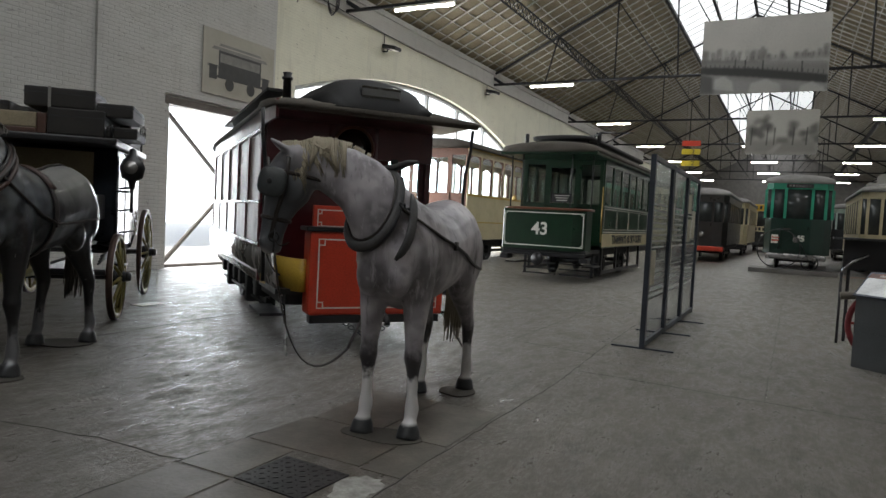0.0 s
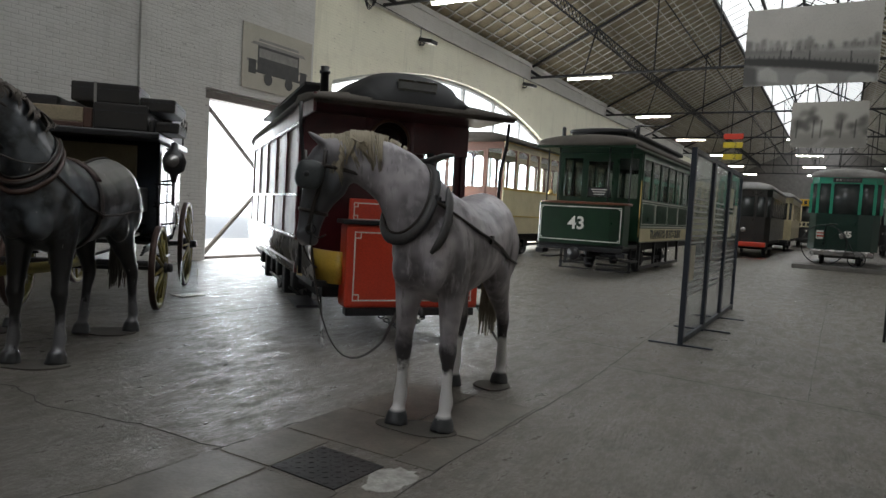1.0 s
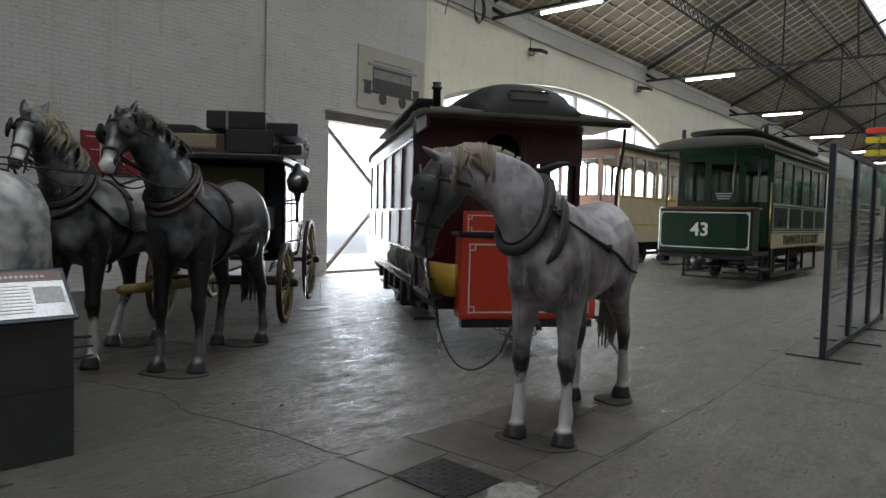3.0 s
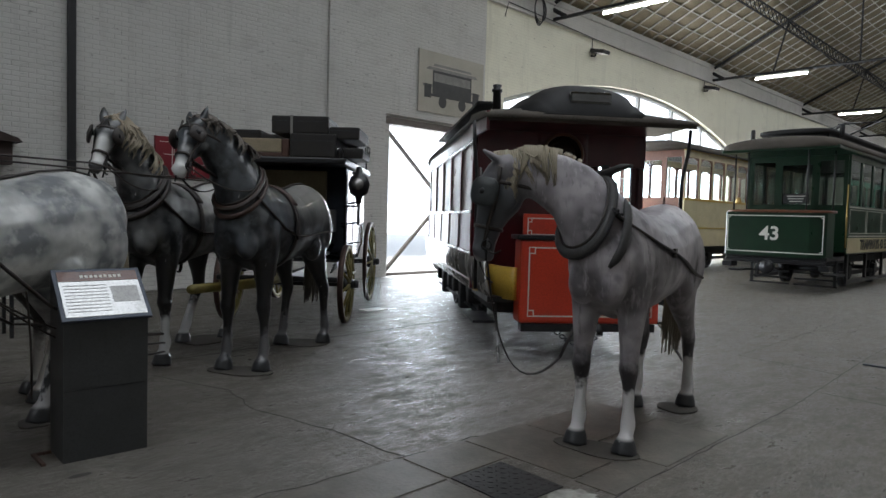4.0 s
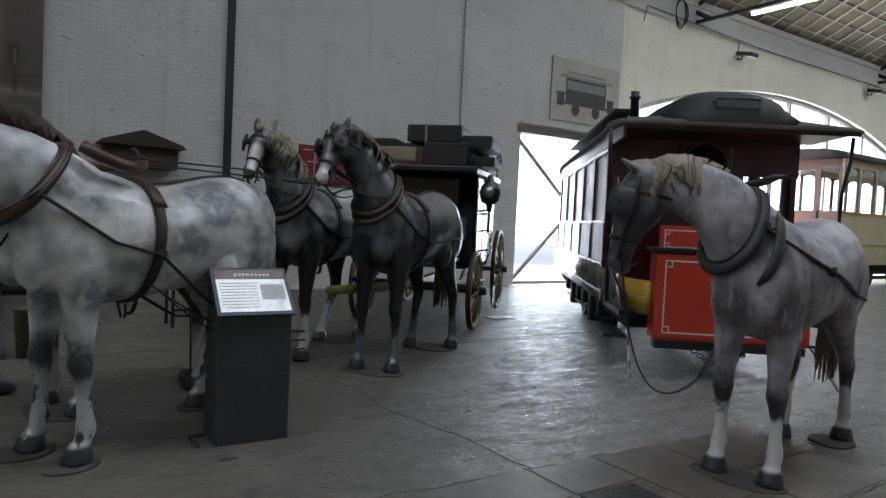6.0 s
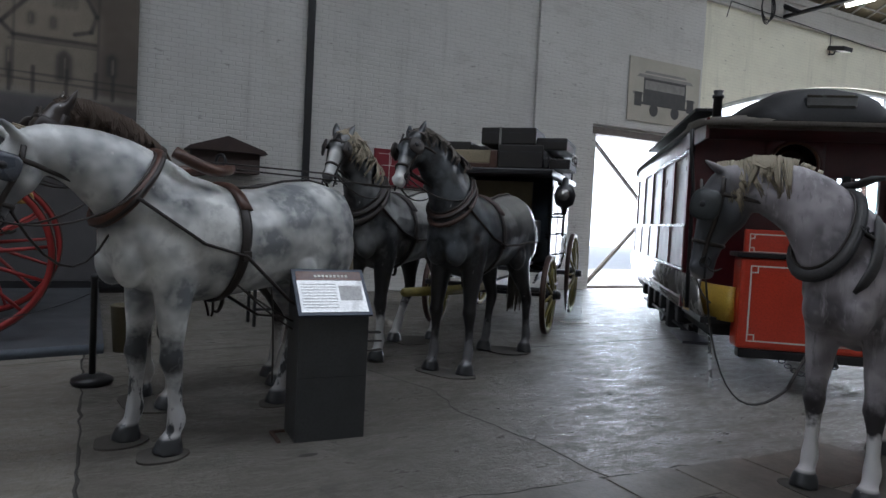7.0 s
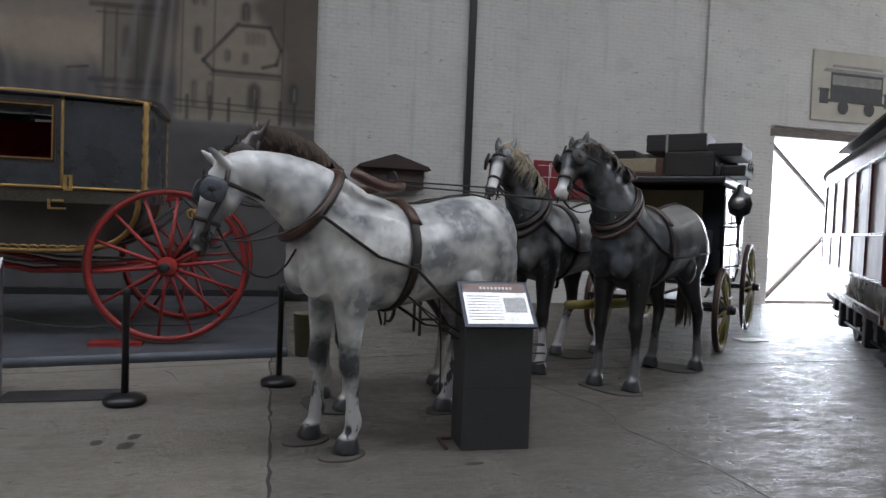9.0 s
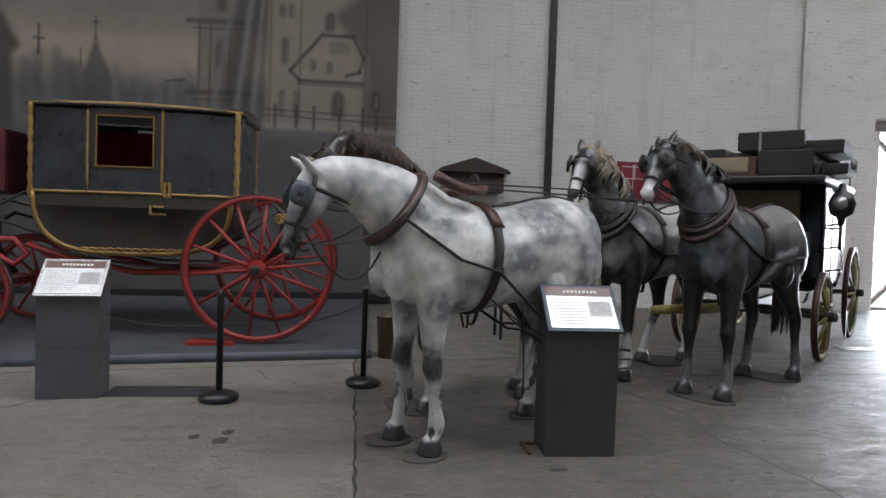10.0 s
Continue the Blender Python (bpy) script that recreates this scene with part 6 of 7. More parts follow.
part("backing_cloth", boxes((-6.6, 0.57, -0.02, 0.01, 5.75, 7.2)), CLOTH, mu)
pi = thing("wall_pipe", "black downpipe fixed to the whitewashed wall", "pipe")
part("pipe", boxes((WALL + 0.02, WALL + 0.10, 3.32, 3.45, 0.0, 7.9), bevel=0.02), BLACK, pi)
sh = thing("wall_cabinet", "dark wooden wall cabinet with a gabled roof", "cabinet", pose(WALL + 0.02, 1.96, 2.05))
part("body", boxes((0, 0.3, -0.55, 0.55, 0, 0.36), bevel=0.01), surface("dark_oak", (0.05, 0.03, 0.025), rough=0.6), sh)
bm = bmesh.new()
rings(bm, [[(x, -0.66, 0.34), (x, 0.66, 0.34), (x, 0.60, 0.40), (x, 0.0, 0.60), (x, -0.60, 0.40)] for x in (-0.0, 0.42)])
g = part("gable_roof", bm, surface("very_dark_wood", (0.04, 0.022, 0.018), rough=0.6), sh)
for f in g.data.polygons:
    f.use_smooth = False
rb = thing("wall_board", "dark red board with thin white lining fixed to the wall", "board", pose(WALL, 4.72, 2.02))
part("board", boxes((0, 0.06, 0, 1.3, 0, 0.72), bevel=0.01), surface("dark_red_board", (0.22, 0.018, 0.03), (0.16, 0.012, 0.02), rough=0.4), rb)
bm = bmesh.new()
for a in ((0.08, 1.22, 0.62, 0.63), (0.3, 0.31, 0.1, 0.66), (0.7, 0.71, 0.1, 0.66), (0.15, 0.5, 0.4, 0.41), (0.5, 1.0, 0.25, 0.26), (0.33, 0.34, 0.4, 0.68)):
    box(bm, 0.06, 0.064, *a)
part("lining", bm, WHITE, rb)
for y, z in ((18.35, 6.78), (26.5, 6.9)):
    f = thing("floodlight", "small black floodlight on a wall bracket", "floodlight", pose(WALL, y, z), "wall floodlights")
    part("bracket", tube(bmesh.new(), [(0, 0, -0.12), (0.15, 0, -0.14), (0.22, 0, 0.0)], 0.025, 6), BLACK, f)
    hd_ = part("housing", boxes((0, 0.5, -0.2, 0.2, -0.06, 0.06), bevel=0.02), BLACK, f)
    hd_.matrix_local = Matrix.Translation((0.08, 0, 0.02)) @ pose(0, 0, 0, 0, 12, 0)
    part("lens", boxes((0.25, 0.48, -0.17, 0.17, -0.066, -0.06)), WHITE, hd_)
    cb = part("cable", tube(bmesh.new(), [(0.03, 0, -0.1), (0.02, 0.02, 0.6), (0.02, -0.05, 0.95)], 0.012, 5), BLACK, f)
co = thing("cable_coil", "coil of black cable hanging on the wall", "cable")
for k in range(4):
    bm = bmesh.new()
    tube(bm, sweep(0, math.tau * 19 / 20, 20, lambda a: (WALL + 0.2 + 0.02 * k, 15.35 + (0.2 + 0.02 * k) * math.cos(a), 7.35 + (0.42 - 0.03 * k) * math.sin(a))), 0.013, 5, closed=True)
    part("loop", bm, BLACK, co)
ca = thing("wall_cable", "thin black cable run along the wall under the eaves", "cable")
part("cable", tube(bmesh.new(), [(WALL + 0.10, 14.0, 6.9), (WALL + 0.13, 14.1, 7.3), (WALL + 0.13, 20, 7.12), (WALL + 0.13, 34, 7.15), (WALL + 0.13, 60, 7.15)], 0.014, 5), BLACK, ca)
LIT = bpy.data.materials.new("lit_tube")
LIT.use_nodes = True
LIT.node_tree.nodes["Principled BSDF"].inputs["Emission Color"].default_value = (1.0, 0.97, 0.88, 1)
LIT.node_tree.nodes["Principled BSDF"].inputs["Emission Strength"].default_value = 34.0
for y in (16.2, 27.1, 38.0, 49.0, 60.0, 71.0, 82.0):
    for x0 in ((-10.3, 3.0) if y < 45 else (-10.3, -3.4, 3.0)):
        f = thing("fluorescent_lamp", "lit fluorescent tube lamp hung under a truss", "lamp", pose(x0, y - 0.1, TIE - 0.16), "fluorescent lamps")
        part("housing", boxes((0, 1.9, -0.06, 0.06, 0.02, 0.08), bevel=0.01), WHITE, f)
        part("tube", rod((0.03, 0, -0.02), (1.87, 0, -0.02), 0.035, 10), LIT, f, "glowing white tube")
        for x in (0.3, 1.6):
            part("hanger", rod((x, 0.1, 0.08), (x, 0.1, 0.16), 0.01, 5), STEEL, f)
for k, (z, c) in enumerate(((4.62, RED), (4.30, YELLOW), (3.86, YELLOW))):
    s = thing("hanging_sign", "small coloured tram stop sign hung in the hall", "sign", pose(-4.0, 27.09, z), "hanging stop signs")
    part("plate", boxes((0, 0.68, 0, 0.02, 0, 0.21), bevel=0.004), surface("sign_yellow", (0.65, 0.5, 0.03), rough=0.4) if k else RED, s)
    if k:
        text_mesh("digit", "2", 0.25, 0.002, Matrix.Translation((0.42, -0.004, 0.105)) @ pose(0, 0, 0, 90, 0, 0), BLACK, s)
    part("rod", rod((0.1, 0.01, 0.2), (0.1, 0.01, TIE - z - 0.02), 0.008, 5), STEEL, s)

# ---- carriage wheels ----
def spoked_wheel(name, centre, axis, r, n, rim, spoke, hubm, parent, rim_w=0.05, tread=0.035, dish=0.06, boss=1.0):
    c, ax = Vector(centre), Vector(axis).normalized()
    u = ax.orthogonal().normalized()
    v = ax.cross(u)
    at = lambda a, q, h=0.0: c + (u * math.cos(a) + v * math.sin(a)) * q + ax * h
    bm = bmesh.new()
    rings(bm, [[at(a, r - 0.012, -tread), at(a, r - 0.012, tread), at(a, r - rim_w, tread), at(a, r - rim_w, -tread)] for a in (math.tau * k / 44 for k in range(44))], closed=True)
    w = part(name, bm, rim, parent)
    bm = bmesh.new()
    rings(bm, [[at(a, r, -tread - 0.004), at(a, r, tread + 0.004), at(a, r - 0.013, tread + 0.004), at(a, r - 0.013, -tread - 0.004)] for a in (math.tau * k / 44 for k in range(44))], closed=True)
    part("tyre", bm, surface("iron_tyre", (0.09, 0.055, 0.045), rough=0.5, metal=0.5), w)
    for k in range(n):
        a = math.tau * (k + 0.5) / n
        part("spoke", tube(bmesh.new(), [at(a, 0.06, dish), at(a, r * 0.4, dish * 0.7), at(a, r - rim_w, 0)], [0.024, 0.02, 0.017], 7), spoke, w)
    bm = bmesh.new()
    lathe(bm, c + ax * (dish - 0.13), ax, [(h * boss, q) for h, q in ((0, 0.05), (0.02, 0.07), (0.09, 0.10), (0.17, 0.10), (0.22, 0.075), (0.30, 0.055), (0.31, 0.05), (0.315, 0.0))], 18)
    part("hub", bm, hubm, w)
    bm = bmesh.new()
    lathe(bm, c + ax * (dish - 0.13 + 0.30 * boss), ax, [(0, 0.056), (0.05, 0.052), (0.06, 0.03), (0.06, 0)], 14)
    part("hub_cap", bm, BLACK, w)
    return w


# ---- the gilded travelling coach on the stage ----
NAVY = surface("blue_black_lacquer", (0.014, 0.017, 0.022), (0.035, 0.042, 0.052), rough=0.28, relief=0.05, coat=0.5)
LACQUER = surface("worn_black_lacquer", (0.013, 0.010, 0.008), (0.026, 0.020, 0.015), rough=0.30, coat=0.25)
VELVET = surface("red_velvet", (0.36, 0.02, 0.03), (0.24, 0.014, 0.02), rough=0.9)
be = thing("travelling_coach", "dark lacquered coach with gilt mouldings and red wheels", "coach", pose(0, 0, 0.09))
XN, XF = -7.72, -9.0
for x, ax in ((-7.50, (1, 0, 0)), (-9.2, (-1, 0, 0))):
    spoked_wheel("rear_wheel", (x, -1.13, 0.815), ax, 0.81, 14, SPOKE, SPOKE, SPOKE, be, 0.07, 0.035, 0.07)
    spoked_wheel("front_wheel", (x, -4.12, 0.52), ax, 0.52, 10, SPOKE, SPOKE, SPOKE, be, 0.06, 0.035, 0.05)
part("rear_axle", rod((-9.2, -1.13, 0.815), (-7.5, -1.13, 0.815), 0.045, 8), SPOKE, be)
part("front_axle", rod((-9.2, -4.12, 0.52), (-7.5, -4.12, 0.52), 0.045, 8), SPOKE, be)


def belly(y0, y1, z_top, z_bot, n=18):
    """The boat-shaped lower outline, from the front end round to the rear."""
    mid, hw = (y0 + y1) / 2, (y1 - y0) / 2
    out = []
    for i in range(n + 1):
        a = math.pi * i / n
        cy, sy = math.cos(a), math.sin(a)
        out.append((mid - hw * math.copysign(abs(cy) ** 0.55, cy), z_top - (z_top - z_bot) * sy ** 0.75))
    return out


YA, YB = -3.58, -1.38
low = belly(YA + 0.08, YB - 0.08, 1.58, 0.93)
bm = bmesh.new()
xs = ((XF, 0.92), (XF - 0.03, 1.0), ((XF + XN) / 2, 1.0), (XN + 0.03, 1.0), (XN, 0.92))
zc, yc = 1.4, (YA + YB) / 2
rings(bm, [[(x, yc + (y - yc) * (0.985 + 0.015 * (k > 0.95)), zc + (z - zc) * k) for y, z in low] for x, k in xs])
part("lower_body", bm, LACQUER, be, "black lacquered boat-shaped lower body")
DY0, DY1 = -2.93, -2.17
for x in (XN, XF):
    a, b = (x - 0.05, x) if x == XN else (x, x + 0.05)
    for y0, y1 in ((YA + 0.05, DY0), (DY1, YB - 0.02)):
        part("quarter_panel", boxes((a, b, y0, y1, 1.58, 2.40), bevel=0.012), NAVY, be, "blue-black lacquered panel")
    door = part("door", boxes((a, b, DY0 + 0.01, DY1 - 0.01, 1.58, 1.81), (a, b, DY0 + 0.01, DY0 + 0.06, 1.81, 2.40), (a, b, DY1 - 0.06, DY1 - 0.01, 1.81, 2.40), (a, b, DY0 + 0.06, DY1 - 0.06, 2.36, 2.40)), NAVY, be)
    if x == XN:
        part("door_handle", boxes((b, b + 0.03, DY1 + 0.02, DY1 + 0.05, 1.55, 1.70), (b, b + 0.03, DY1 + 0.07, DY1 + 0.10, 1.55, 1.70), (b, b + 0.03, DY1 + 0.02, DY1 + 0.10, 1.68, 1.70), (b, b + 0.03, DY1 + 0.02, DY1 + 0.10, 1.55, 1.57)), BRASS, door, "brass door handle")
        part("step_handle", boxes((b, b + 0.03, DY1 - 0.12, DY1 + 0.04, 1.36, 1.38), (b, b + 0.03, DY1 - 0.08, DY1 + 0.02, 1.44, 1.46), (b, b + 0.03, DY1 - 0.12, DY1 - 0.1, 1.37, 1.46)), BRASS, be)
        bm = bmesh.new()
        for q in ((DY0 + 0.06, DY0 + 0.085, 1.81, 2.36), (DY1 - 0.085, DY1 - 0.06, 1.81, 2.36), (DY0 + 0.06, DY1 - 0.06, 1.81, 1.835), (DY0 + 0.06, DY1 - 0.06, 2.335, 2.36)):
            box(bm, b - 0.02, b + 0.012, *q, bevel=0.004)
        part("window_frame", bm, surface("dark_varnished_frame", (0.045, 0.022, 0.015), (0.03, 0.015, 0.011), rough=0.35), door)
        bm = bmesh.new()
        for q in ((DY0 + 0.085, DY0 + 0.095, 1.835, 2.335), (DY1 - 0.095, DY1 - 0.085, 1.835, 2.335), (DY0 + 0.085, DY1 - 0.085, 1.835, 1.845), (DY0 + 0.085, DY1 - 0.085, 2.325, 2.335)):
            box(bm, b - 0.01, b + 0.018, *q)
        part("window_bead", bm, GILT, door)
    xo = x + (0.008 if x == XN else -0.008)
    bm = bmesh.new()
    tube(bm, [(xo, y, z) for y, z in low], 0.028, 6)
    tube(bm, [(xo, YA + 0.03, 1.58), (xo, YB - 0.05, 1.58)], 0.018, 6)
    tube(bm, [(xo, YA + 0.03, 2.43), (xo, (YA + YB) / 2, 2.45), (xo, YB + 0.02, 2.43)], 0.02, 6)
    for y in (DY0, DY1):
        tube(bm, [(xo, y, 1.58), (xo, y, 2.42)], 0.014, 6)
    part("gilt_moulding", bm, GILT, be, "carved gilt moulding")
    for y in (YA + 0.05, YB - 0.03):
        bm = bmesh.new()
        lathe(bm, (xo, y, 1.5), (0, 0, 1), [(0, 0.02)] + [(0.02 + 0.045 * k, 0.034 if k % 3 else 0.022) for k in range(21)] + [(0.95, 0.0)], 8)
        part("gilt_column", bm, GILT, be)
    bm = bmesh.new()
    for k in range(12):
        y = (YA + YB) / 2 - 0.5 + k * 0.09
        tube(bm, sweep(0, math.tau * 9 / 10, 10, lambda a: (xo + 0.01, y + 0.05 * math.cos(a), 0.955 + 0.03 * math.sin(a))), 0.014, 5, closed=True)
    part("carved_ornament", bm, GILT, be)
part("belt_band", boxes((XN, XN + 0.006, YA + 0.08, YB - 0.06, 1.43, 1.56)), surface("patterned_band", (0.05, 0.042, 0.026), (0.018, 0.015, 0.011), rough=0.4, stain=45, grain=120, coat=0.3), be, "dark band with worn gilt scrollwork")
part("rear_panel", boxes((XF, XN, YB - 0.06, YB - 0.01, 1.45, 2.42), bevel=0.01), NAVY, be)
part("front_panel", boxes((XF, XN, YA + 0.03, YA + 0.08, 1.45, 2.42), bevel=0.01), NAVY, be)
bm = bmesh.new()
loops = []
for y, k in ((YA - 0.02, 0.94), (YA + 0.15, 1.0), (YB - 0.15, 1.0), (YB + 0.04, 0.94)):
    loops.append([((XF + XN) / 2 + (XN - XF + 0.1) / 2 * k * math.cos(math.pi * i / 10), y, 2.42 + (0.10 * k) * math.sin(math.pi * i / 10)) for i in range(11)])
rings(bm, loops)
part("roof", bm, LACQUER, be)
part("seat", boxes((XF + 0.08, XN - 0.08, YA + 0.1, YA + 0.55, 1.4, 1.62), (XF + 0.08, XN - 0.08, YA + 0.08, YA + 0.2, 1.6, 2.35), bevel=0.03), VELVET, be, "red velvet seat")
part("seat", boxes((XF + 0.08, XN - 0.08, YB - 0.55, YB - 0.1, 1.4, 1.62), (XF + 0.08, XN - 0.08, YB - 0.2, YB - 0.08, 1.6, 2.35), bevel=0.03), VELVET, be, "red velvet seat")
part("lining_cloth", boxes((XF + 0.055, XF + 0.07, YA + 0.1, YB - 0.1, 1.5, 2.38)), VELVET, be)
part("box_seat", boxes((-8.95, -7.85, -4.75, -3.85, 1.55, 1.95), (-8.95, -7.85, -4.0, -3.85, 1.9, 2.25), bevel=0.05), surface("dark_red_leather", (0.10, 0.008, 0.012), (0.06, 0.006, 0.008), rough=0.6), be, "dark red box seat")
for x in (-7.85, -8.85):
    bm = bmesh.new()
    tube(bm, [(x, -4.6, 0.95), (x, -4.1, 1.05), (x, -3.75, 1.05), (x, -3.62, 0.9), (x, -3.75, 0.78), (x, -3.9, 0.86)], 0.035, 7)
    tube(bm, [(x, -3.62, 1.0), (x, -3.2, 0.86), (x, -2.5, 0.72), (x, -1.7, 0.74), (x, -1.13, 0.84)], 0.035, 7)
    part("perch", bm, SPOKE, be, "red curved perch beam")
    part("perch", tube(bmesh.new(), [(x, -3.3, 0.92), (x, -2.5, 0.80), (x, -1.6, 0.80)], 0.018, 6), TAN, be)
    bm = bmesh.new()
    tube(bm, [(x, -1.13, 0.86), (x, -0.95, 1.1), (x, -0.9, 1.4), (x, -1.05, 1.55)], [0.04, 0.035, 0.03, 0.02], 7)
    part("spring", bm, BLACK, be)
    part("spring", tube(bmesh.new(), [(x, -4.2, 0.6), (x, -4.4, 0.9), (x, -4.4, 1.2), (x, -4.2, 1.35)], [0.04, 0.035, 0.03, 0.02], 7), BLACK, be)
    part("leather_strap", tube(bmesh.new(), [(x, -1.05, 1.5), (x, -1.5, 1.12), (x, -1.9, 0.95)], 0.02, 6), LEATHER, be)
    part("leather_strap", tube(bmesh.new(), [(x, -4.2, 1.33), (x, -3.7, 1.2), (x, -3.2, 0.98)], 0.02, 6), LEATHER, be)
    part("brace_rod", tube(bmesh.new(), [(x, -3.6, 1.6), (x, -3.95, 1.4), (x, -4.35, 1.5)], 0.014, 6), BLACK, be)
bm = bmesh.new()
for k in range(9):
    tube(bm, sweep(0, math.tau * 9 / 10, 10, lambda a: (-7.80, -0.95 + 0.045 * k + 0.04 * math.cos(a), 1.36 + 0.05 * math.sin(a))), 0.016, 5, closed=True)
part("rear_ornament", bm, GILT, be)
part("chock", boxes((-7.6, -7.35, -1.85, -1.35, 0.0, 0.035)), SPOKE, be, "red wheel chock")

# the coach's sides swell outwards and tuck in below
for ob in be.children_recursive:
    kind = ob.name.split(".")[0]
    if kind not in ("lower_body", "quarter_panel", "door", "window_frame", "window_bead", "gilt_moulding", "gilt_column", "carved_ornament", "door_handle", "step_handle", "roof", "belt_band", "rear_panel", "front_panel"):
        continue
    bm = bmesh.new()
    bm.from_mesh(ob.data)
    for _ in range(3):
        long_edges = [e for e in bm.edges if e.calc_length() > 0.16 and abs((e.verts[0].co - e.verts[1].co).x) < 0.1]
        if kind in ("lower_body", "quarter_panel", "door", "roof", "window_frame", "window_bead", "gilt_moulding", "belt_band") and long_edges:
            bmesh.ops.subdivide_edges(bm, edges=long_edges, cuts=1, use_grid_fill=True)
    mid = (XN + XF) / 2
    for vert in bm.verts:
        p = vert.co
        k = max(-1.0, min(1.0, (p.x - mid) / ((XN - XF) / 2)))
        swell = 0.13 * (1 - ((p.y - (YA + YB) / 2) / 1.16) ** 2) - 0.30 * max(0.0, 1.42 - p.z) ** 1.5
        p.x += k * swell
        p.z += 0.09 * max(0.0, p.z - 1.58)
    bm.to_mesh(ob.data)
    bm.free()
    for f in ob.data.polygons:
        f.use_smooth = kind in ("lower_body", "gilt_moulding", "gilt_column", "carved_ornament", "roof")

# ---- the mail coach behind the pair ----
sc = thing("mail_coach", "dark mail coach with luggage on its roof and yellow wheels", "coach", heading(-7.77, 4.80, 0.70, -0.714))
WY = surface("dull_yellow_paint", (0.24, 0.20, 0.05), (0.16, 0.13, 0.035), rough=0.5)
for y in (-0.78, 0.78):
    spoked_wheel("front_wheel", (0, y, 0.52), (0, 1 if y > 0 else -1, 0), 0.52, 10, WY, WY, BLACK, sc, 0.07, 0.03, 0.05, 0.62)
    spoked_wheel("rear_wheel", (-2.45, y, 0.66), (0, 1 if y > 0 else -1, 0), 0.66, 12, WY, WY, BLACK, sc, 0.07, 0.03, 0.05, 0.62)
part("front_axle", rod((0, -0.78, 0.52), (0, 0.78, 0.52), 0.04, 8), BLACK, sc)
part("rear_axle", rod((-2.45, -0.78, 0.66), (-2.45, 0.78, 0.66), 0.04, 8), BLACK, sc)
part("perch", boxes((-2.45, 0.1, -0.05, 0.05, 0.52, 0.64)), BLACK, sc)
bm = bmesh.new()
rings(bm, [[(x, y, z) for x, z in ((-0.35, 2.08), (-0.30, 1.35), (-0.45, 0.95), (-0.8, 0.78), (-1.6, 0.78), (-1.95, 0.95), (-2.1, 1.35), (-2.05, 2.08))] for y in (-0.66, -0.70, 0.70, 0.66)])
part("body", bm, NAVY, sc, "dark lacquered coach body")
part("door", boxes((-1.5, -0.9, 0.70, 0.72, 0.85, 2.0), bevel=0.01), SILVER, sc, "polished side door reflecting daylight")
part("side_panel", boxes((-0.85, -0.36, 0.70, 0.715, 0.95, 2.02), bevel=0.01), SILVER, sc)
part("side_panel", boxes((-2.05, -1.55, 0.70, 0.715, 0.95, 2.02), bevel=0.01), SILVER, sc)
part("roof", boxes((-2.3, 0.25, -0.78, 0.78, 2.08, 2.16), bevel=0.02), BLACK, sc)
part("front_board", boxes((-0.28, -0.22, -0.72, 0.45, 1.62, 2.02), bevel=0.01), surface("olive_board", (0.15, 0.12, 0.06), rough=0.6), sc, "olive-brown front board")
part("box_seat", boxes((-0.2, 0.35, -0.6, 0.6, 1.2, 1.5), (-0.05, 0.5, -0.55, 0.55, 0.9, 0.95), bevel=0.03), BLACK, sc)
part("footboard", boxes((0.3, 0.75, -0.5, 0.5, 0.86, 0.9)), BLACK, sc)
for y in (-0.72, 0.72):
    part("roof_rail", tube(bmesh.new(), [(0.2, y, 2.16), (0.24, y, 2.30), (-2.2, y, 2.30), (-2.2, y, 2.16)], 0.015, 6), BLACK, sc)
TRUNK = surface("old_trunk_leather", (0.016, 0.014, 0.013), (0.028, 0.024, 0.02), rough=0.6)
for k, (x0, x1, y0, y1, z0, z1, m_) in enumerate(((-1.0, 0.1, 0.02, 0.62, 2.17, 2.48, BLACK), (-0.7, 0.0, -0.25, 0.50, 2.49, 2.72, BLACK), (-0.9, 0.06, -0.66, 0.0, 2.17, 2.41, None), (-1.9, -0.95, -0.75, 0.75, 2.17, 2.58, BLACK), (-0.6, 0.12, 0.64, 0.98, 2.17, 2.30, BLACK), (-0.9, 0.05, 0.52, 0.92, 2.42, 2.58, BLACK), (-1.1, -0.2, -0.95, -0.45, 2.42, 2.55, BLACK))):
    tk = thing("travel_trunk", "old black leather trunk strapped on the coach roof" if m_ else "beige suitcase with red-brown leather ends on the coach roof", "trunk", sc.matrix_world.copy(), "trunks on the coach roof")
    if m_:
        part("case", boxes((x0, x1, y0, y1, z0, z1), bevel=0.02), TRUNK, tk)
        part("lid_line", boxes((x0 - 0.004, x1 + 0.004, y0 - 0.004, y1 + 0.004, z0 + (z1 - z0) * 0.68, z0 + (z1 - z0) * 0.68 + 0.012)), STEEL, tk)
    else:
        part("case", boxes((x0, x1, y0, y1 - 0.1, z0 + 0.06, z1), bevel=0.02), surface("beige_cloth", (0.36, 0.30, 0.2), rough=0.8), tk)
        part("base", boxes((x0, x1, y0, y1 - 0.1, z0, z0 + 0.06), bevel=0.01), TAN, tk)
        part("end_cap", boxes((x0, x1, y1 - 0.1, y1, z0, z1), bevel=0.015), TAN, tk)
    if k == 1:
        part("strap", boxes((x0 - 0.006, x1 + 0.008, 0.0, 0.03, 2.17, z1 + 0.006)), surface("grey_webbing", (0.3, 0.29, 0.27), rough=0.9), tk)
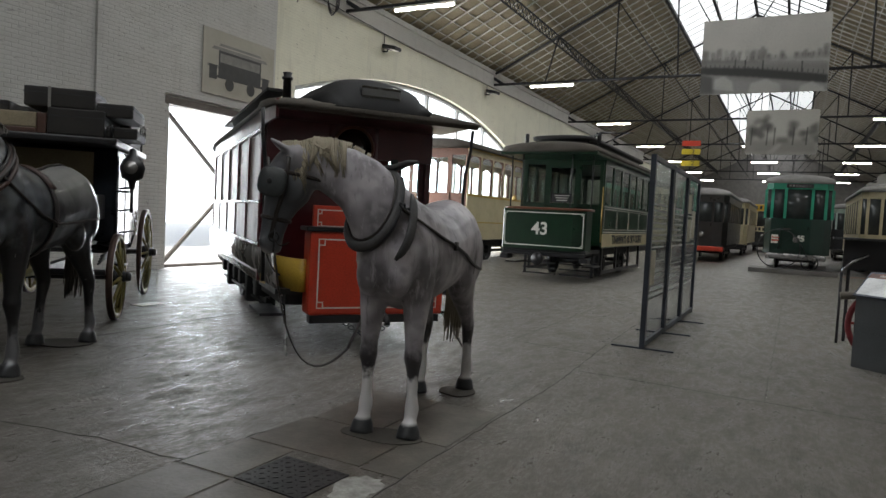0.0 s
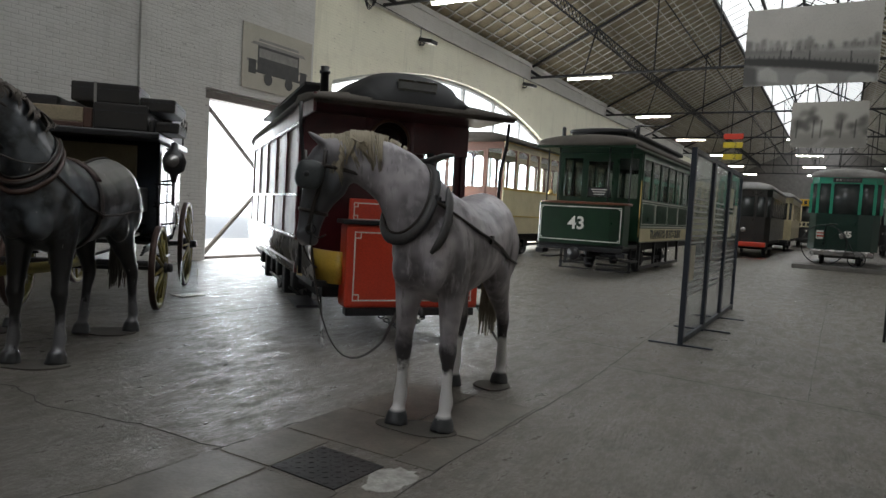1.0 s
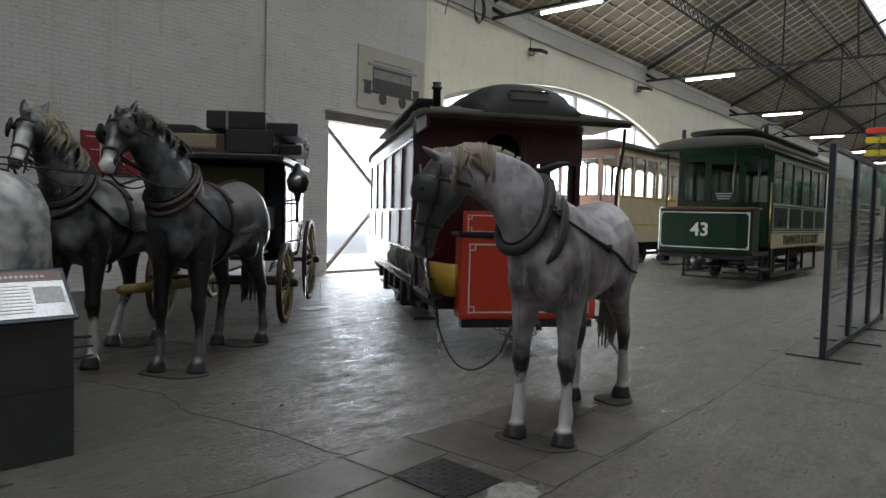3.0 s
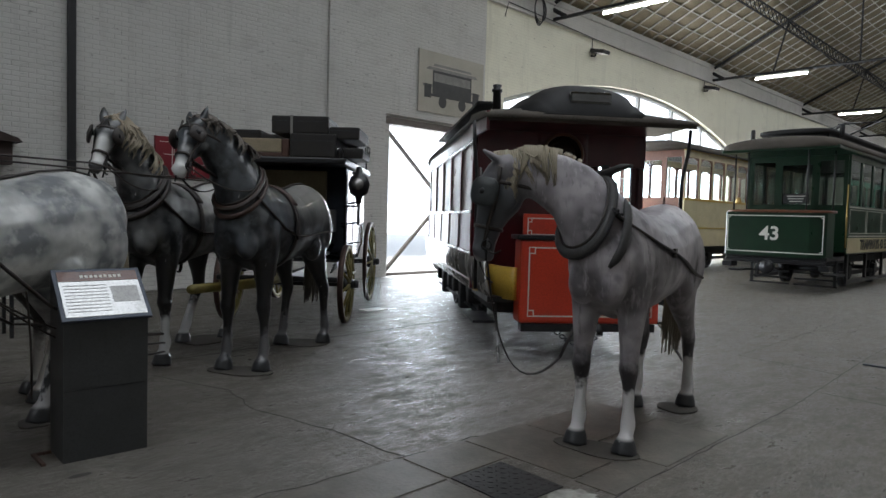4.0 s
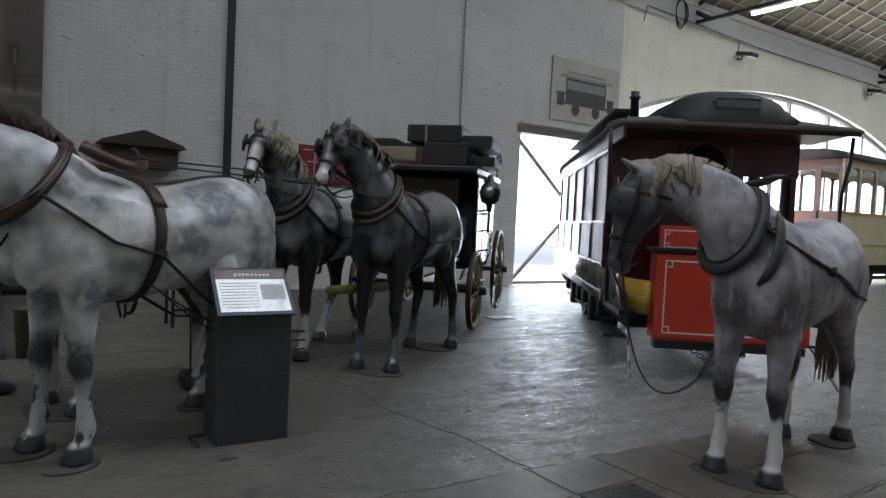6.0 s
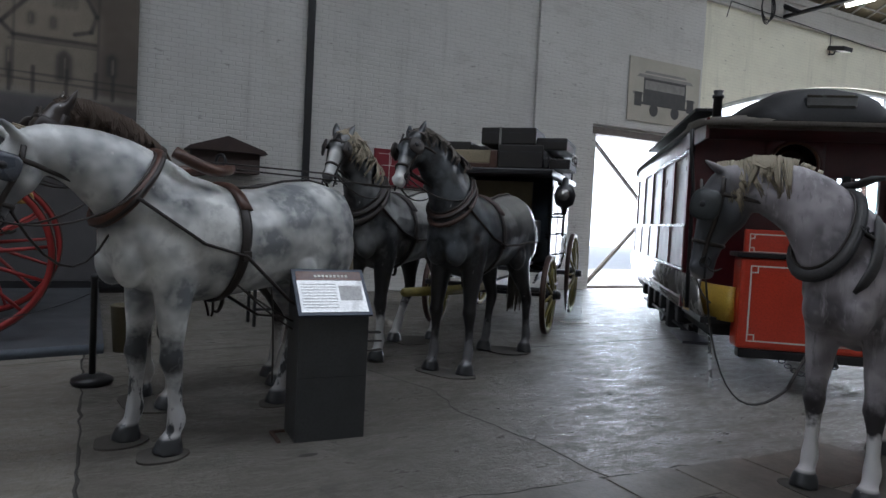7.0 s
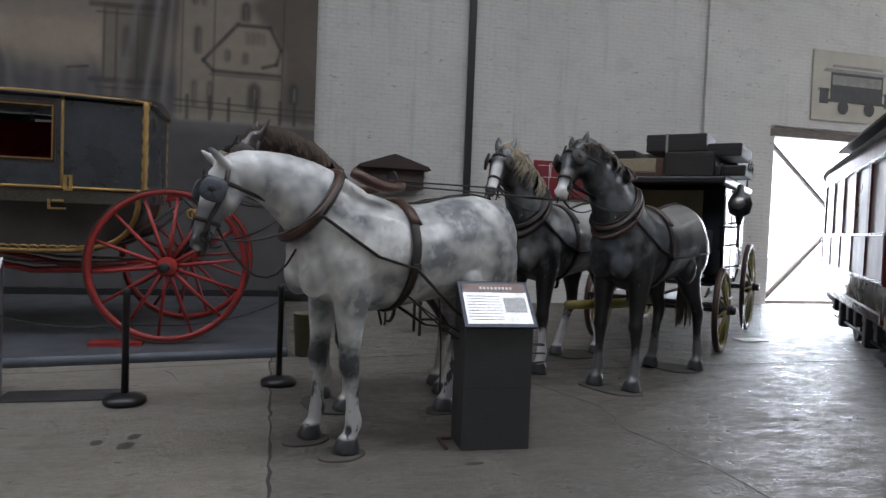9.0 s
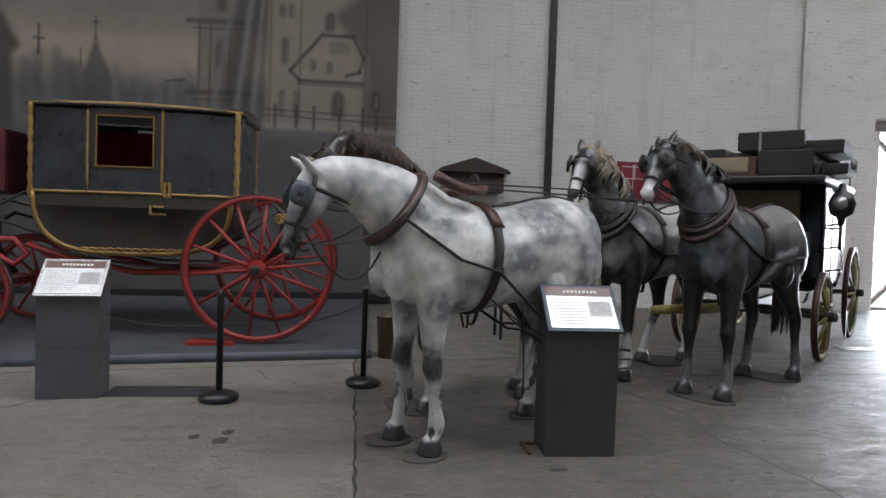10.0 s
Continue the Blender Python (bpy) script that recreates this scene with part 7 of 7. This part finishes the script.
for y in (0.92, -0.92):
    lp = part("carriage_lamp", lathe(bmesh.new(), (0.0, y, 1.58), (0, 0, 1), [(0, 0.03), (0.1, 0.05), (0.14, 0.12), (0.26, 0.15), (0.36, 0.11), (0.40, 0.05), (0.48, 0.04), (0.5, 0.0)], 10), BLACK, sc, "black carriage lamp")
    part("lamp_spike", rod((0, y, 1.30), (0, y, 1.6), 0.02, 6), BLACK, lp)
    part("lamp_bracket", rod((0, y * 0.76, 1.55), (0, y, 1.55), 0.014, 6), BLACK, lp)
    part("lamp_glass", lathe(bmesh.new(), (0.12, y, 1.84), (1, 0, 0), [(0, 0.08), (0.03, 0.08), (0.035, 0.0)], 12), SILVER, lp)
    for k in range(3):
        part("grab_iron", tube(bmesh.new(), [(-0.2 - 0.2 * k, y * 0.8, 2.2), (-0.15 - 0.2 * k, y * 1.05, 2.22), (-0.1 - 0.2 * k, y * 1.08, 2.38)], 0.014, 6), SILVER, sc)
    part("step", boxes((-0.6, -0.3, y * 0.8 - 0.08, y * 0.8 + 0.08, 0.62, 0.65)), BLACK, sc)
    for k in range(4):
        part("step_iron", rod((-0.5, y * 0.77, 0.75 + k * 0.28), (-0.5, y * 0.95, 0.78 + k * 0.28), 0.012, 5), BLACK, sc)
    bm = bmesh.new()
    for k in range(4):
        tube(bm, sweep(-0.5 + 0.06 * k, 0.5 - 0.06 * k, 8, lambda v: (v, y * 0.72, 0.74 + 0.02 * k - 0.12 * v * v)), 0.014, 5)
    part("spring", bm, BLACK, sc)
part("draught_pole", tube(bmesh.new(), [(0.1, 0, 0.60), (1.6, 0, 0.66), (3.3, 0.0, 0.78)], [0.06, 0.055, 0.04], 8), WY, sc, "dull yellow draught pole")
part("swingletree", rod((0.55, -0.75, 0.62), (0.55, 0.75, 0.62), 0.035, 8), BLACK, sc)
# ---- harness ----
def strap(bm, pts, width=0.03, thick=0.008, side=None, closed=False):
    """A flat band along points."""
    return tube(bm, pts, width, 6, closed, thick / width, side=side)


def harness(m, size, hd, label, collar_m, top, bottom, collar_r=0.05, rows=1, hames=False, girth_x=0.2, trace_end=None, drop=(), reins=True, blinker_m=LEATHER, blinker_r=0.072, girded=True):
    """Collar, bridle, girth and traces, laid on the horse's own surface. top, bottom: where the collar lies on crest and chest."""
    tree, head, aim, fwd, hs, g = hd
    h = thing("harness", label, "harness", m @ Matrix.Scale(size, 4), "horse harnesses")

    def on(c, d, lift, most=0.6):
        hit = tree.ray_cast(c + d * most, -d, most)[0]
        return (hit if hit else c + d * 0.3) + d * lift

    def flank(x, a, lift=0.012):
        return on(Vector((x, 0, 1.22)), Vector((0, math.cos(radians(a)), math.sin(radians(a)))), lift)

    top, bottom = Vector(top), Vector(bottom)
    c, v = top.lerp(bottom, 0.48), (top - bottom).normalized()
    s = (UP.cross(Vector((v.x, v.y, 0))) if Vector((v.x, v.y)).length > 0.05 else Vector((0, 1, 0))).normalized()
    s = (s - v * s.dot(v)).normalized()
    if s.y < 0:
        s = -s
    tilt = s.cross(v)
    tilt = tilt if tilt.x > 0 else -tilt
    n = 36
    dirs = [v * math.cos(math.tau * k / n) + s * math.sin(math.tau * k / n) for k in range(n)]

    def loop(shift, lift):
        q = [min(0.46, max(0.10, (on(c + tilt * shift, d, 0) - c - tilt * shift).length)) for d in dirs]
        q = [sum(q[(k + j) % n] for j in (-2, -1, 0, 1, 2)) / 5 for k in range(n)]
        return [c + tilt * shift + d * (r + lift) for d, r in zip(dirs, q)]

    collar = None
    for row in range(rows):
        ring = loop(-0.055 * row + 0.02, collar_r * 0.7)
        ob = part("collar", tube(bmesh.new(), ring, [collar_r * (1.0 + 0.25 * max(0, -math.cos(math.tau * k / n))) for k in range(n)], 9, closed=True), collar_m, h, "padded leather collar")
        collar = collar or ob
    ring = loop(0.02, collar_r * 1.5)
    part("hame", tube(bmesh.new(), ring[2:n - 1], 0.015, 6), STEEL if hames else LEATHER, collar)
    part("collar_strap", strap(bmesh.new(), loop(0.045, 0.012), 0.014, 0.009, tilt, True), LEATHER, collar)
    if hames:
        t0 = ring[0]
        part("hame_point", tube(bmesh.new(), [t0 - s * 0.20 + v * 0.0, t0 - s * 0.10 + v * 0.03, t0 + v * 0.035, t0 + s * 0.09 + v * 0.07, t0 + s * 0.17 + v * 0.075], [0.018, 0.034, 0.045, 0.038, 0.02], 8, flat=0.55), collar_m, collar)
        part("collar_pad", tube(bmesh.new(), loop(-0.10, 0.015)[3:15], [0.015, 0.03] + [0.038] * 8 + [0.034, 0.015], 8, flat=0.5, side=tilt), collar_m, collar, "worn felt pad behind the collar")
        for q in (-1, 1):
            p = ring[9 if q > 0 else 27]
            bm = bmesh.new()
            for k in range(7):
                o = p + Vector((-0.035 * k, 0.012 * q, -0.012 * k + 0.05))
                tube(bm, [o + Vector((0.024 * math.cos(a), 0.012 * math.sin(a) * (1 if k % 2 else -1), 0.018 * math.sin(a))) for a in (math.tau * i / 8 for i in range(8))], 0.006, 5, closed=True)
            part("chain", bm, STEEL, collar)
    bridle = part("bridle", bmesh.new(), LEATHER, h)
    bm = bmesh.new()

    def round_head(k, lift=0.006):
        o = head(k, -0.01, 0)
        return [on(o, fwd * math.cos(a) + hs * math.sin(a), lift, 0.3) for a in (math.tau * i / 20 for i in range(20))]

    for k in (0.17, 0.66):
        strap(bm, round_head(k), 0.013, 0.007, aim, True)
    for q in (-1, 1):
        strap(bm, [on(head(k, o, 0), hs * q, 0.007, 0.3) for k, o in ((0.02, 0.0), (0.15, -0.01), (0.3, -0.015), (0.45, -0.01), (0.6, 0.0), (0.74, 0.0), (0.86, 0.0))], 0.014, 0.007, fwd)
    bm.to_mesh(bridle.data)
    bm.free()
    for q in (-1, 1):
        e = head(0.30, 0.055, 0.135 * q)
        bm = bmesh.new()
        n_ = (hs * q + fwd * 0.30).normalized()
        u_ = (fwd - n_ * fwd.dot(n_)).normalized()
        w_ = n_.cross(u_)
        ell = [(math.copysign(abs(math.cos(t)) ** 0.7, math.cos(t)), math.copysign(abs(math.sin(t)) ** 0.7, math.sin(t))) for t in (math.tau * i / 18 for i in range(18))]
        rings(bm, [[e + (u_ * x + w_ * y) * blinker_r * k + n_ * o for x, y in ell] for k, o in ((0.94, -0.012), (1.0, -0.006), (1.0, 0.0), (0.85, 0.010), (0.4, 0.016))])
        bl = part("blinker", bm, blinker_m, bridle, "stiff leather blinker")
        part("rosette", lathe(bmesh.new(), e + n_ * 0.014 + u_ * 0.01, n_, [(0, 0.022), (0.006, 0.016), (0.008, 0)], 10), STEEL, bl)
        part("blinker_strap", strap(bmesh.new(), [e - u_ * blinker_r * 0.6, head(0.22, 0.09, 0.06 * q), head(0.06, 0.12, 0.02 * q)], 0.010, 0.006), LEATHER, bridle)
        bit = head(0.84, -0.015, 0.066 * q)
        part("bit_ring", tube(bmesh.new(), [bit + aim * 0.032 * math.cos(a) + fwd * 0.032 * math.sin(a) for a in (math.tau * i / 12 for i in range(12))], 0.006, 5, closed=True), STEEL, bridle)
        part("bit_bar", rod(bit - aim * 0.05, bit + aim * 0.10 - fwd * 0.02, 0.007, 5), STEEL, bridle)
        part("curb_strap", strap(bmesh.new(), bend(bit, bit + aim * 0.08 - fwd * 0.05, bit + aim * 0.02 - fwd * 0.09, 6), 0.008, 0.005), LEATHER, bridle)
        if reins:
            e2 = ring[8 if (s.dot(hs) * q > 0) else n - 8]
            part("rein", strap(bmesh.new(), bend(bit, (bit + e2) / 2 - Vector((0, 0, 0.20)) + s * (0.06 if s.dot(hs) * q > 0 else -0.06), e2, 10), 0.012, 0.006), LEATHER, h)
    if girded:
        part("girth", strap(bmesh.new(), [flank(girth_x - 0.03 * math.sin(radians(a)), a) for a in range(0, 360, 12)], 0.036, 0.012, (1, 0, 0), True), LEATHER, h)
        part("saddle_pad", strap(bmesh.new(), [flank(girth_x - 0.03, a, 0.02) for a in range(35, 146, 10)], 0.044, 0.020, (1, 0, 0)), collar_m, h)
        part("back_strap", strap(bmesh.new(), [flank(x, 90, 0.012) for x in (girth_x, 0.05, -0.15, -0.35, -0.55, -0.72)], 0.020, 0.008, (0, 1, 0)), LEATHER, h)
    for k in range(3 if girded else 0):
        a = flank(girth_x, -90 + 16 * (k - 1), 0.015)
        part("belly_buckle", strap(bmesh.new(), bend(a, a + Vector((0.03 * (k - 1), 0.01, -0.10)), a + Vector((0.05 * k - 0.04, 0.0, -0.13 + 0.03 * k)), 6), 0.016, 0.008), LEATHER, h)
    for q in (-1, 1):
        p0 = ring[11 if q > 0 else n - 11]
        pts = [p0, flank(0.42, 90 - q * 92, 0.02), flank(girth_x, 90 - q * 104, 0.022)]
        pts += [Vector((x, y * q, z)) for x, y, z in trace_end] if trace_end else [flank(-0.15, 90 - q * 104, 0.02), flank(-0.38, 90 - q * 101, 0.02), flank(-0.58, 90 - q * 99, 0.02)]
        if not girded:
            pts = [ring[8 if q > 0 else n - 8]] + [flank(x, a if q > 0 else 180 - a, 0.02) for x, a in ((0.40, 24), (0.20, 12), (0.0, 1), (-0.20, -9), (-0.40, -18), (-0.56, -24))]
        part("trace", strap(bmesh.new(), pts, 0.020, 0.010), LEATHER, h)
        a = pts[2]
        part("buckle", boxes((a.x - 0.03, a.x + 0.03, a.y - 0.010, a.y + 0.010, a.z - 0.03, a.z + 0.03), bevel=0.006), LEATHER, h)
    for pts in drop:
        part("hanging_strap", strap(bmesh.new(), pts, 0.013, 0.006), LEATHER, h)
    return h


GREYLEATHER = surface("dusty_black_leather", (0.055, 0.053, 0.053), (0.032, 0.030, 0.030), rough=0.6)
harness(MR, 0.97, head_r, "dusty black draught collar, bridle and traces on the grey horse", GREYLEATHER, (0.56, -0.03, 1.75), (0.84, -0.15, 1.22), 0.030, 1, True, 0.05,
        drop=[bend((0.95, -0.70, 1.30), (0.80, -0.66, 0.10), (0.35, -0.42, 0.50), 14), bend((0.35, -0.42, 0.50), (0.1, -0.4, 0.75), (-0.15, -0.36, 1.0), 6), bend((0.95, -0.78, 1.30), (0.93, -0.75, 1.1), (0.86, -0.70, 1.05), 6)],
        reins=False, blinker_m=surface("green_grey_leather", (0.040, 0.046, 0.047), (0.026, 0.031, 0.033), rough=0.45), blinker_r=0.095, girded=False)
harness(MA, 1.02, head_a, "brown leather collar, bridle and long black traces on the white horse", TAN, (0.545, 0.0, 1.70), (0.885, 0.0, 1.27), 0.027, 1, False, 0.16, ((-0.12, 0.40, 0.86), (-0.50, 0.42, 0.64), (-0.95, 0.40, 0.58)),
        drop=[bend((0.18, 0.28, 0.96), (-0.25, 0.46, 0.58), (-0.95, 0.42, 0.52), 10), bend((0.14, 0.26, 0.94), (-0.30, 0.46, 0.46), (-0.95, 0.42, 0.46), 10), bend((-0.02, 0.34, 0.95), (-0.03, 0.37, 0.7), (-0.02, 0.38, 0.36), 5),
              bend((1.32, 0.06, 1.35), (1.02, 0.0, 0.85), (0.84, 0.05, 1.25), 8)], blinker_m=surface("blue_grey_leather", (0.09, 0.10, 0.125), (0.06, 0.07, 0.085), rough=0.25), blinker_r=0.068)
harness(MD, 1.02, head_d, "black leather harness on the brown-maned horse", LEATHER, (0.50, 0.0, 1.79), (0.90, 0.0, 1.36), 0.036)
harness(MB, 1.07, head_b, "dark leather breast collar, bridle with blinkers and traces", surface("dark_brown_leather", (0.06, 0.032, 0.024), (0.04, 0.022, 0.018), rough=0.45), (0.47, 0.0, 1.70), (0.87, -0.06, 1.32), 0.018, 2, False, 0.22)
harness(MC, 1.07, head_c, "dark leather collar, bridle with blinkers and traces", LEATHER, (0.47, 0.0, 1.70), (0.87, -0.02, 1.30), 0.024, 2, False, 0.22)
rn = thing("rein", "long brown leather reins running back over the white horse", "rein")
part("strap", strap(bmesh.new(), [MA @ Vector((0.30, 0.0, 1.70)), MA @ Vector((-0.3, 0.25, 1.68)), MA @ Vector((-0.9, 0.45, 1.66)), (-6.0, 2.6, 1.75), (-6.6, 3.9, 1.7), (-7.4, 4.6, 1.75)], 0.012, 0.006), LEATHER, rn)
part("strap", strap(bmesh.new(), [MA @ Vector((0.28, 0.1, 1.72)), MA @ Vector((-0.3, 0.5, 1.70)), (-5.9, 2.2, 1.72), (-7.0, 3.9, 1.75), (-7.7, 4.7, 1.75)], 0.012, 0.006), LEATHER, rn)
pt = thing("withers_pad", "brown padded leather yoke over the white horse's withers", "harness pad", MA @ Matrix.Scale(1.02, 4))
part("roll", tube(bmesh.new(), bend((0.52, -0.12, 1.72), (0.35, -0.30, 1.58), (0.14, -0.10, 1.66), 9), 0.035, 8), TAN, pt)
part("roll", tube(bmesh.new(), bend((0.52, 0.12, 1.72), (0.35, 0.30, 1.58), (0.14, 0.10, 1.66), 9), 0.035, 8), TAN, pt)
part("rein_ring", tube(bmesh.new(), sweep(0, math.tau * 11 / 12, 12, lambda a: (0.14, 0.05 * math.cos(a), 1.70 + 0.05 * math.sin(a))), 0.01, 6, closed=True), STEEL, pt)

bn = thing("metal_bin", "olive metal bin behind the horses' feet", "bin", pose(-7.25, 0.28, 0))
part("bin", lathe(bmesh.new(), (0, 0, 0), (0, 0, 1), [(0, 0.10), (0.44, 0.13), (0.45, 0.14), (0.46, 0.12), (0.02, 0.09), (0.02, 0.0)], 18), surface("olive_metal", (0.12, 0.105, 0.06), rough=0.5), bn)
ts = thing("trestle", "small brown wooden trestle by the wall", "trestle", pose(-8.6, 2.0, 0))
part("top", boxes((-0.2, 0.2, -0.25, 0.25, 0.52, 0.56), bevel=0.006), WOOD, ts)
for x in (-0.18, 0.18):
    for y in (-0.22, 0.22):
        part("leg", boxes((x - 0.018, x + 0.018, y - 0.018, y + 0.018, 0, 0.52)), BLACK, ts)
part("stretcher", boxes((0.16, 0.2, -0.22, 0.22, 0.2, 0.23)), BLACK, ts)
sg = thing("floor_sign", "small white card standing on the floor by the coach wheel", "sign", pose(-7.95, 6.4, 0))
part("card", boxes((-0.12, 0.12, -0.2, 0.2, 0, 0.012)), WHITE, sg)
part("upright", boxes((-0.01, 0.0, -0.14, 0.14, 0.012, 0.5)), GLASS, sg)

# ---- marks, joints and plates of the floor ----
def crack(pts, w, label="thin dark crack in the concrete floor", rough=0.02):
    rnd = random.Random(int(abs(pts[0][0]) * 100))
    line = []
    for (x0, y0), (x1, y1) in zip(pts, pts[1:]):
        n = max(2, int(math.hypot(x1 - x0, y1 - y0) / 0.12))
        line += [(x0 + (x1 - x0) * i / n + rnd.uniform(-rough, rough), y0 + (y1 - y0) * i / n + rnd.uniform(-rough, rough)) for i in range(n)]
    line.append(pts[-1])
    bm = bmesh.new()
    loops = []
    for i, (x, y) in enumerate(line):
        a, b = line[max(i - 1, 0)], line[min(i + 1, len(line) - 1)]
        d = Vector((b[0] - a[0], b[1] - a[1], 0)).normalized().cross(UP) * (w * rnd.uniform(0.35, 1.0) / 2)
        loops.append([Vector((x, y, 0.0005)) - d, Vector((x, y, 0.003)), Vector((x, y, 0.0005)) + d])
    vs = [[bm.verts.new(p) for p in l] for l in loops]
    for p, q in zip(vs, vs[1:]):
        bm.faces.new((p[0], p[1], q[1], q[0]))
        bm.faces.new((p[1], p[2], q[2], q[1]))
    tagged(mesh_ob("floor_crack", bm, CRACK), label, "floor crack", kind="structure")


J = "straight joint between the concrete floor slabs"
crack([(-12, -0.07), (2.0, -0.075)], 0.024, J, 0.012)
crack([(-1.70, 1.0), (-1.82, 3.2), (-1.80, 5.8), (-1.93, 8.6), (-2.16, 19.7), (-2.3, 40)], 0.013, J, 0.008)
crack([(-1.79, 6.45), (-0.13, 6.34), (0.75, 6.27), (7, 6.0)], 0.013, J, 0.006)
crack([(-2.93, 7.55), (-1.88, 7.38)], 0.012, J, 0.006)
crack([(-2.93, 7.55), (-2.96, 12.64), (-2.9, 20)], 0.012, J, 0.008)
crack([(-0.12, 6.39), (-0.11, 9.52), (-0.1, 16)], 0.008, J, 0.006)
crack([(-2.96, 12.64), (-2.55, 12.21)], 0.012, J, 0.006)
crack([(-6.3, 1.0), (-6.45, 4.65), (-6.56, 6.63), (-6.6, 12)], 0.018, J, 0.008)
crack([(-6.44, -3.21), (-6.77, -0.94), (-7.02, 0.29), (-7.3, 2.2)], 0.012, J, 0.012)
crack([(-5.87, 2.28), (-5.0, 2.56), (-4.41, 2.46), (-3.67, 2.60), (-2.96, 2.65), (-2.95, 3.2), (-2.81, 3.91)], 0.012)
crack([(-2.96, 2.65), (-2.98, 2.15), (-3.05, 1.5)], 0.014)
crack([(-5.0, -3.0), (-5.45, -2.5), (-5.6, -2.2)], 0.02)
crack([(-6.62, -1.0), (-6.2, -0.85)], 0.014)


def blotch(x, y, rx, ry, mat, label, seed, z=0.0035):
    rnd = random.Random(seed)
    bm = bmesh.new()
    c = bm.verts.new((x, y, z))
    ring = [bm.verts.new((x + rx * math.cos(a) * rnd.uniform(0.7, 1.1), y + ry * math.sin(a) * rnd.uniform(0.7, 1.1), 0.0008)) for a in (math.tau * k / 22 for k in range(22))]
    for k in range(22):
        bm.faces.new((c, ring[k], ring[(k + 1) % 22]))
    tagged(mesh_ob("floor_stain", bm, mat), label, "floor stain", kind="structure")


OIL = surface("oil_stain", (0.09, 0.085, 0.08), rough=0.5)
blotch(-4.50, -0.94, 0.08, 0.06, OIL, "dark oil stain on the concrete floor", 1)
blotch(-4.68, -0.92, 0.07, 0.04, OIL, "dark oil stain on the concrete floor", 2)
blotch(-4.58, -1.12, 0.06, 0.04, OIL, "dark oil stain on the concrete floor", 3)
blotch(-3.89, 1.14, 0.03, 0.07, CRACK, "small dark chip in the concrete floor", 4)
blotch(-1.95, 2.90, 0.13, 0.19, PATCH, "rough pale patch broken out of the concrete", 5, 0.006)
SLAB = surface("old_stone_slab", (0.155, 0.140, 0.116), (0.098, 0.089, 0.076), rough=0.48, stain=3.0, grain=40, relief=0.5)
slabs = thing("floor_slabs", "row of old stone slabs let into the concrete floor", "floor slabs", kind="structure")
for x0, x1, y0, y1 in ((-2.95, -2.56, 2.62, 3.12), (-2.97, -2.56, 1.20, 2.60), (-2.54, -2.05, 1.20, 2.58), (-2.03, -1.78, 1.20, 2.68), (-2.93, -2.10, 3.14, 3.70), (-2.08, -1.82, 3.12, 3.70), (-2.90, -2.36, 3.72, 4.60), (-2.34, -1.84, 3.72, 4.60)):
    part("slab", boxes((x0, x1, y0, y1, 0.0, 0.0045), bevel=0.004), SLAB, slabs)
cp = thing("cover_plate", "steel chequer cover plate set in the floor", "cover plate", pose(-2.31, 2.81, 0, 0, 0, -3), kind="structure")
part("plate", boxes((-0.23, 0.23, -0.20, 0.20, 0.0, 0.008)), PLATE, cp)
bm = bmesh.new()
for i in range(9):
    for j in range(8):
        a = pose(-0.2 + i * 0.05, -0.175 + j * 0.05, 0.009, 0, 0, 45 if (i + j) % 2 else -45)
        bmesh.ops.create_cube(bm, size=1, matrix=a @ Matrix.Diagonal((0.028, 0.008, 0.003, 1)))
part("chequer_ribs", bm, PLATE, cp)
# thin dark sheet laid down as the shadow beside the lectern
cm = thing("cable_cover", "flat dark strip on the floor in place of the lectern's shadow", "floor mat", pose(-5.76, -1.64, 0))
part("mat", boxes((-0.16, 0.16, -0.42, 0.42, 0, 0.012), bevel=0.004), surface("lectern_shadow_grey", (0.05, 0.05, 0.052), rough=0.8), cm)
wb = thing("floor_bracket", "small rusty angle bracket on the floor beside the lectern", "bracket", pose(-4.25, 1.02, 0))
part("angle", boxes((-0.12, 0.1, 0, 0.02, 0, 0.015), (-0.12, -0.1, 0, 0.1, 0, 0.015)), surface("rust", (0.10, 0.06, 0.045), rough=0.9), wb)
rnd = random.Random(12)
for k in range(26):
    x, y = rnd.uniform(-6, 1), rnd.uniform(-2, 12)
    lt = mesh_ob("litter", boxes((-0.02, 0.02, -0.012, 0.012, 0, 0.004)), PAPER if k % 3 == 0 else CRACK)
    lt.matrix_world = pose(x, y, 0, 0, 0, rnd.uniform(0, 180)) @ Matrix.Scale(rnd.uniform(0.4, 1.0), 4)
    tagged(lt, "small scrap lying on the concrete floor", "litter", "scraps on the floor")
# glowing panel added outside in place of the overexposed daylight
bd, bt, bb = nodes_of("outdoors_glow")
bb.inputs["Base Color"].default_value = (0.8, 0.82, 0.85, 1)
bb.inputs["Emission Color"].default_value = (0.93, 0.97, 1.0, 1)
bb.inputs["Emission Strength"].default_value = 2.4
tagged(mesh_ob("backdrop", boxes((-40.2, -40, -60, 140, -0.3, 30)), bd), "glowing panel in place of the overexposed yard and sky outside", "backdrop", kind="structure")
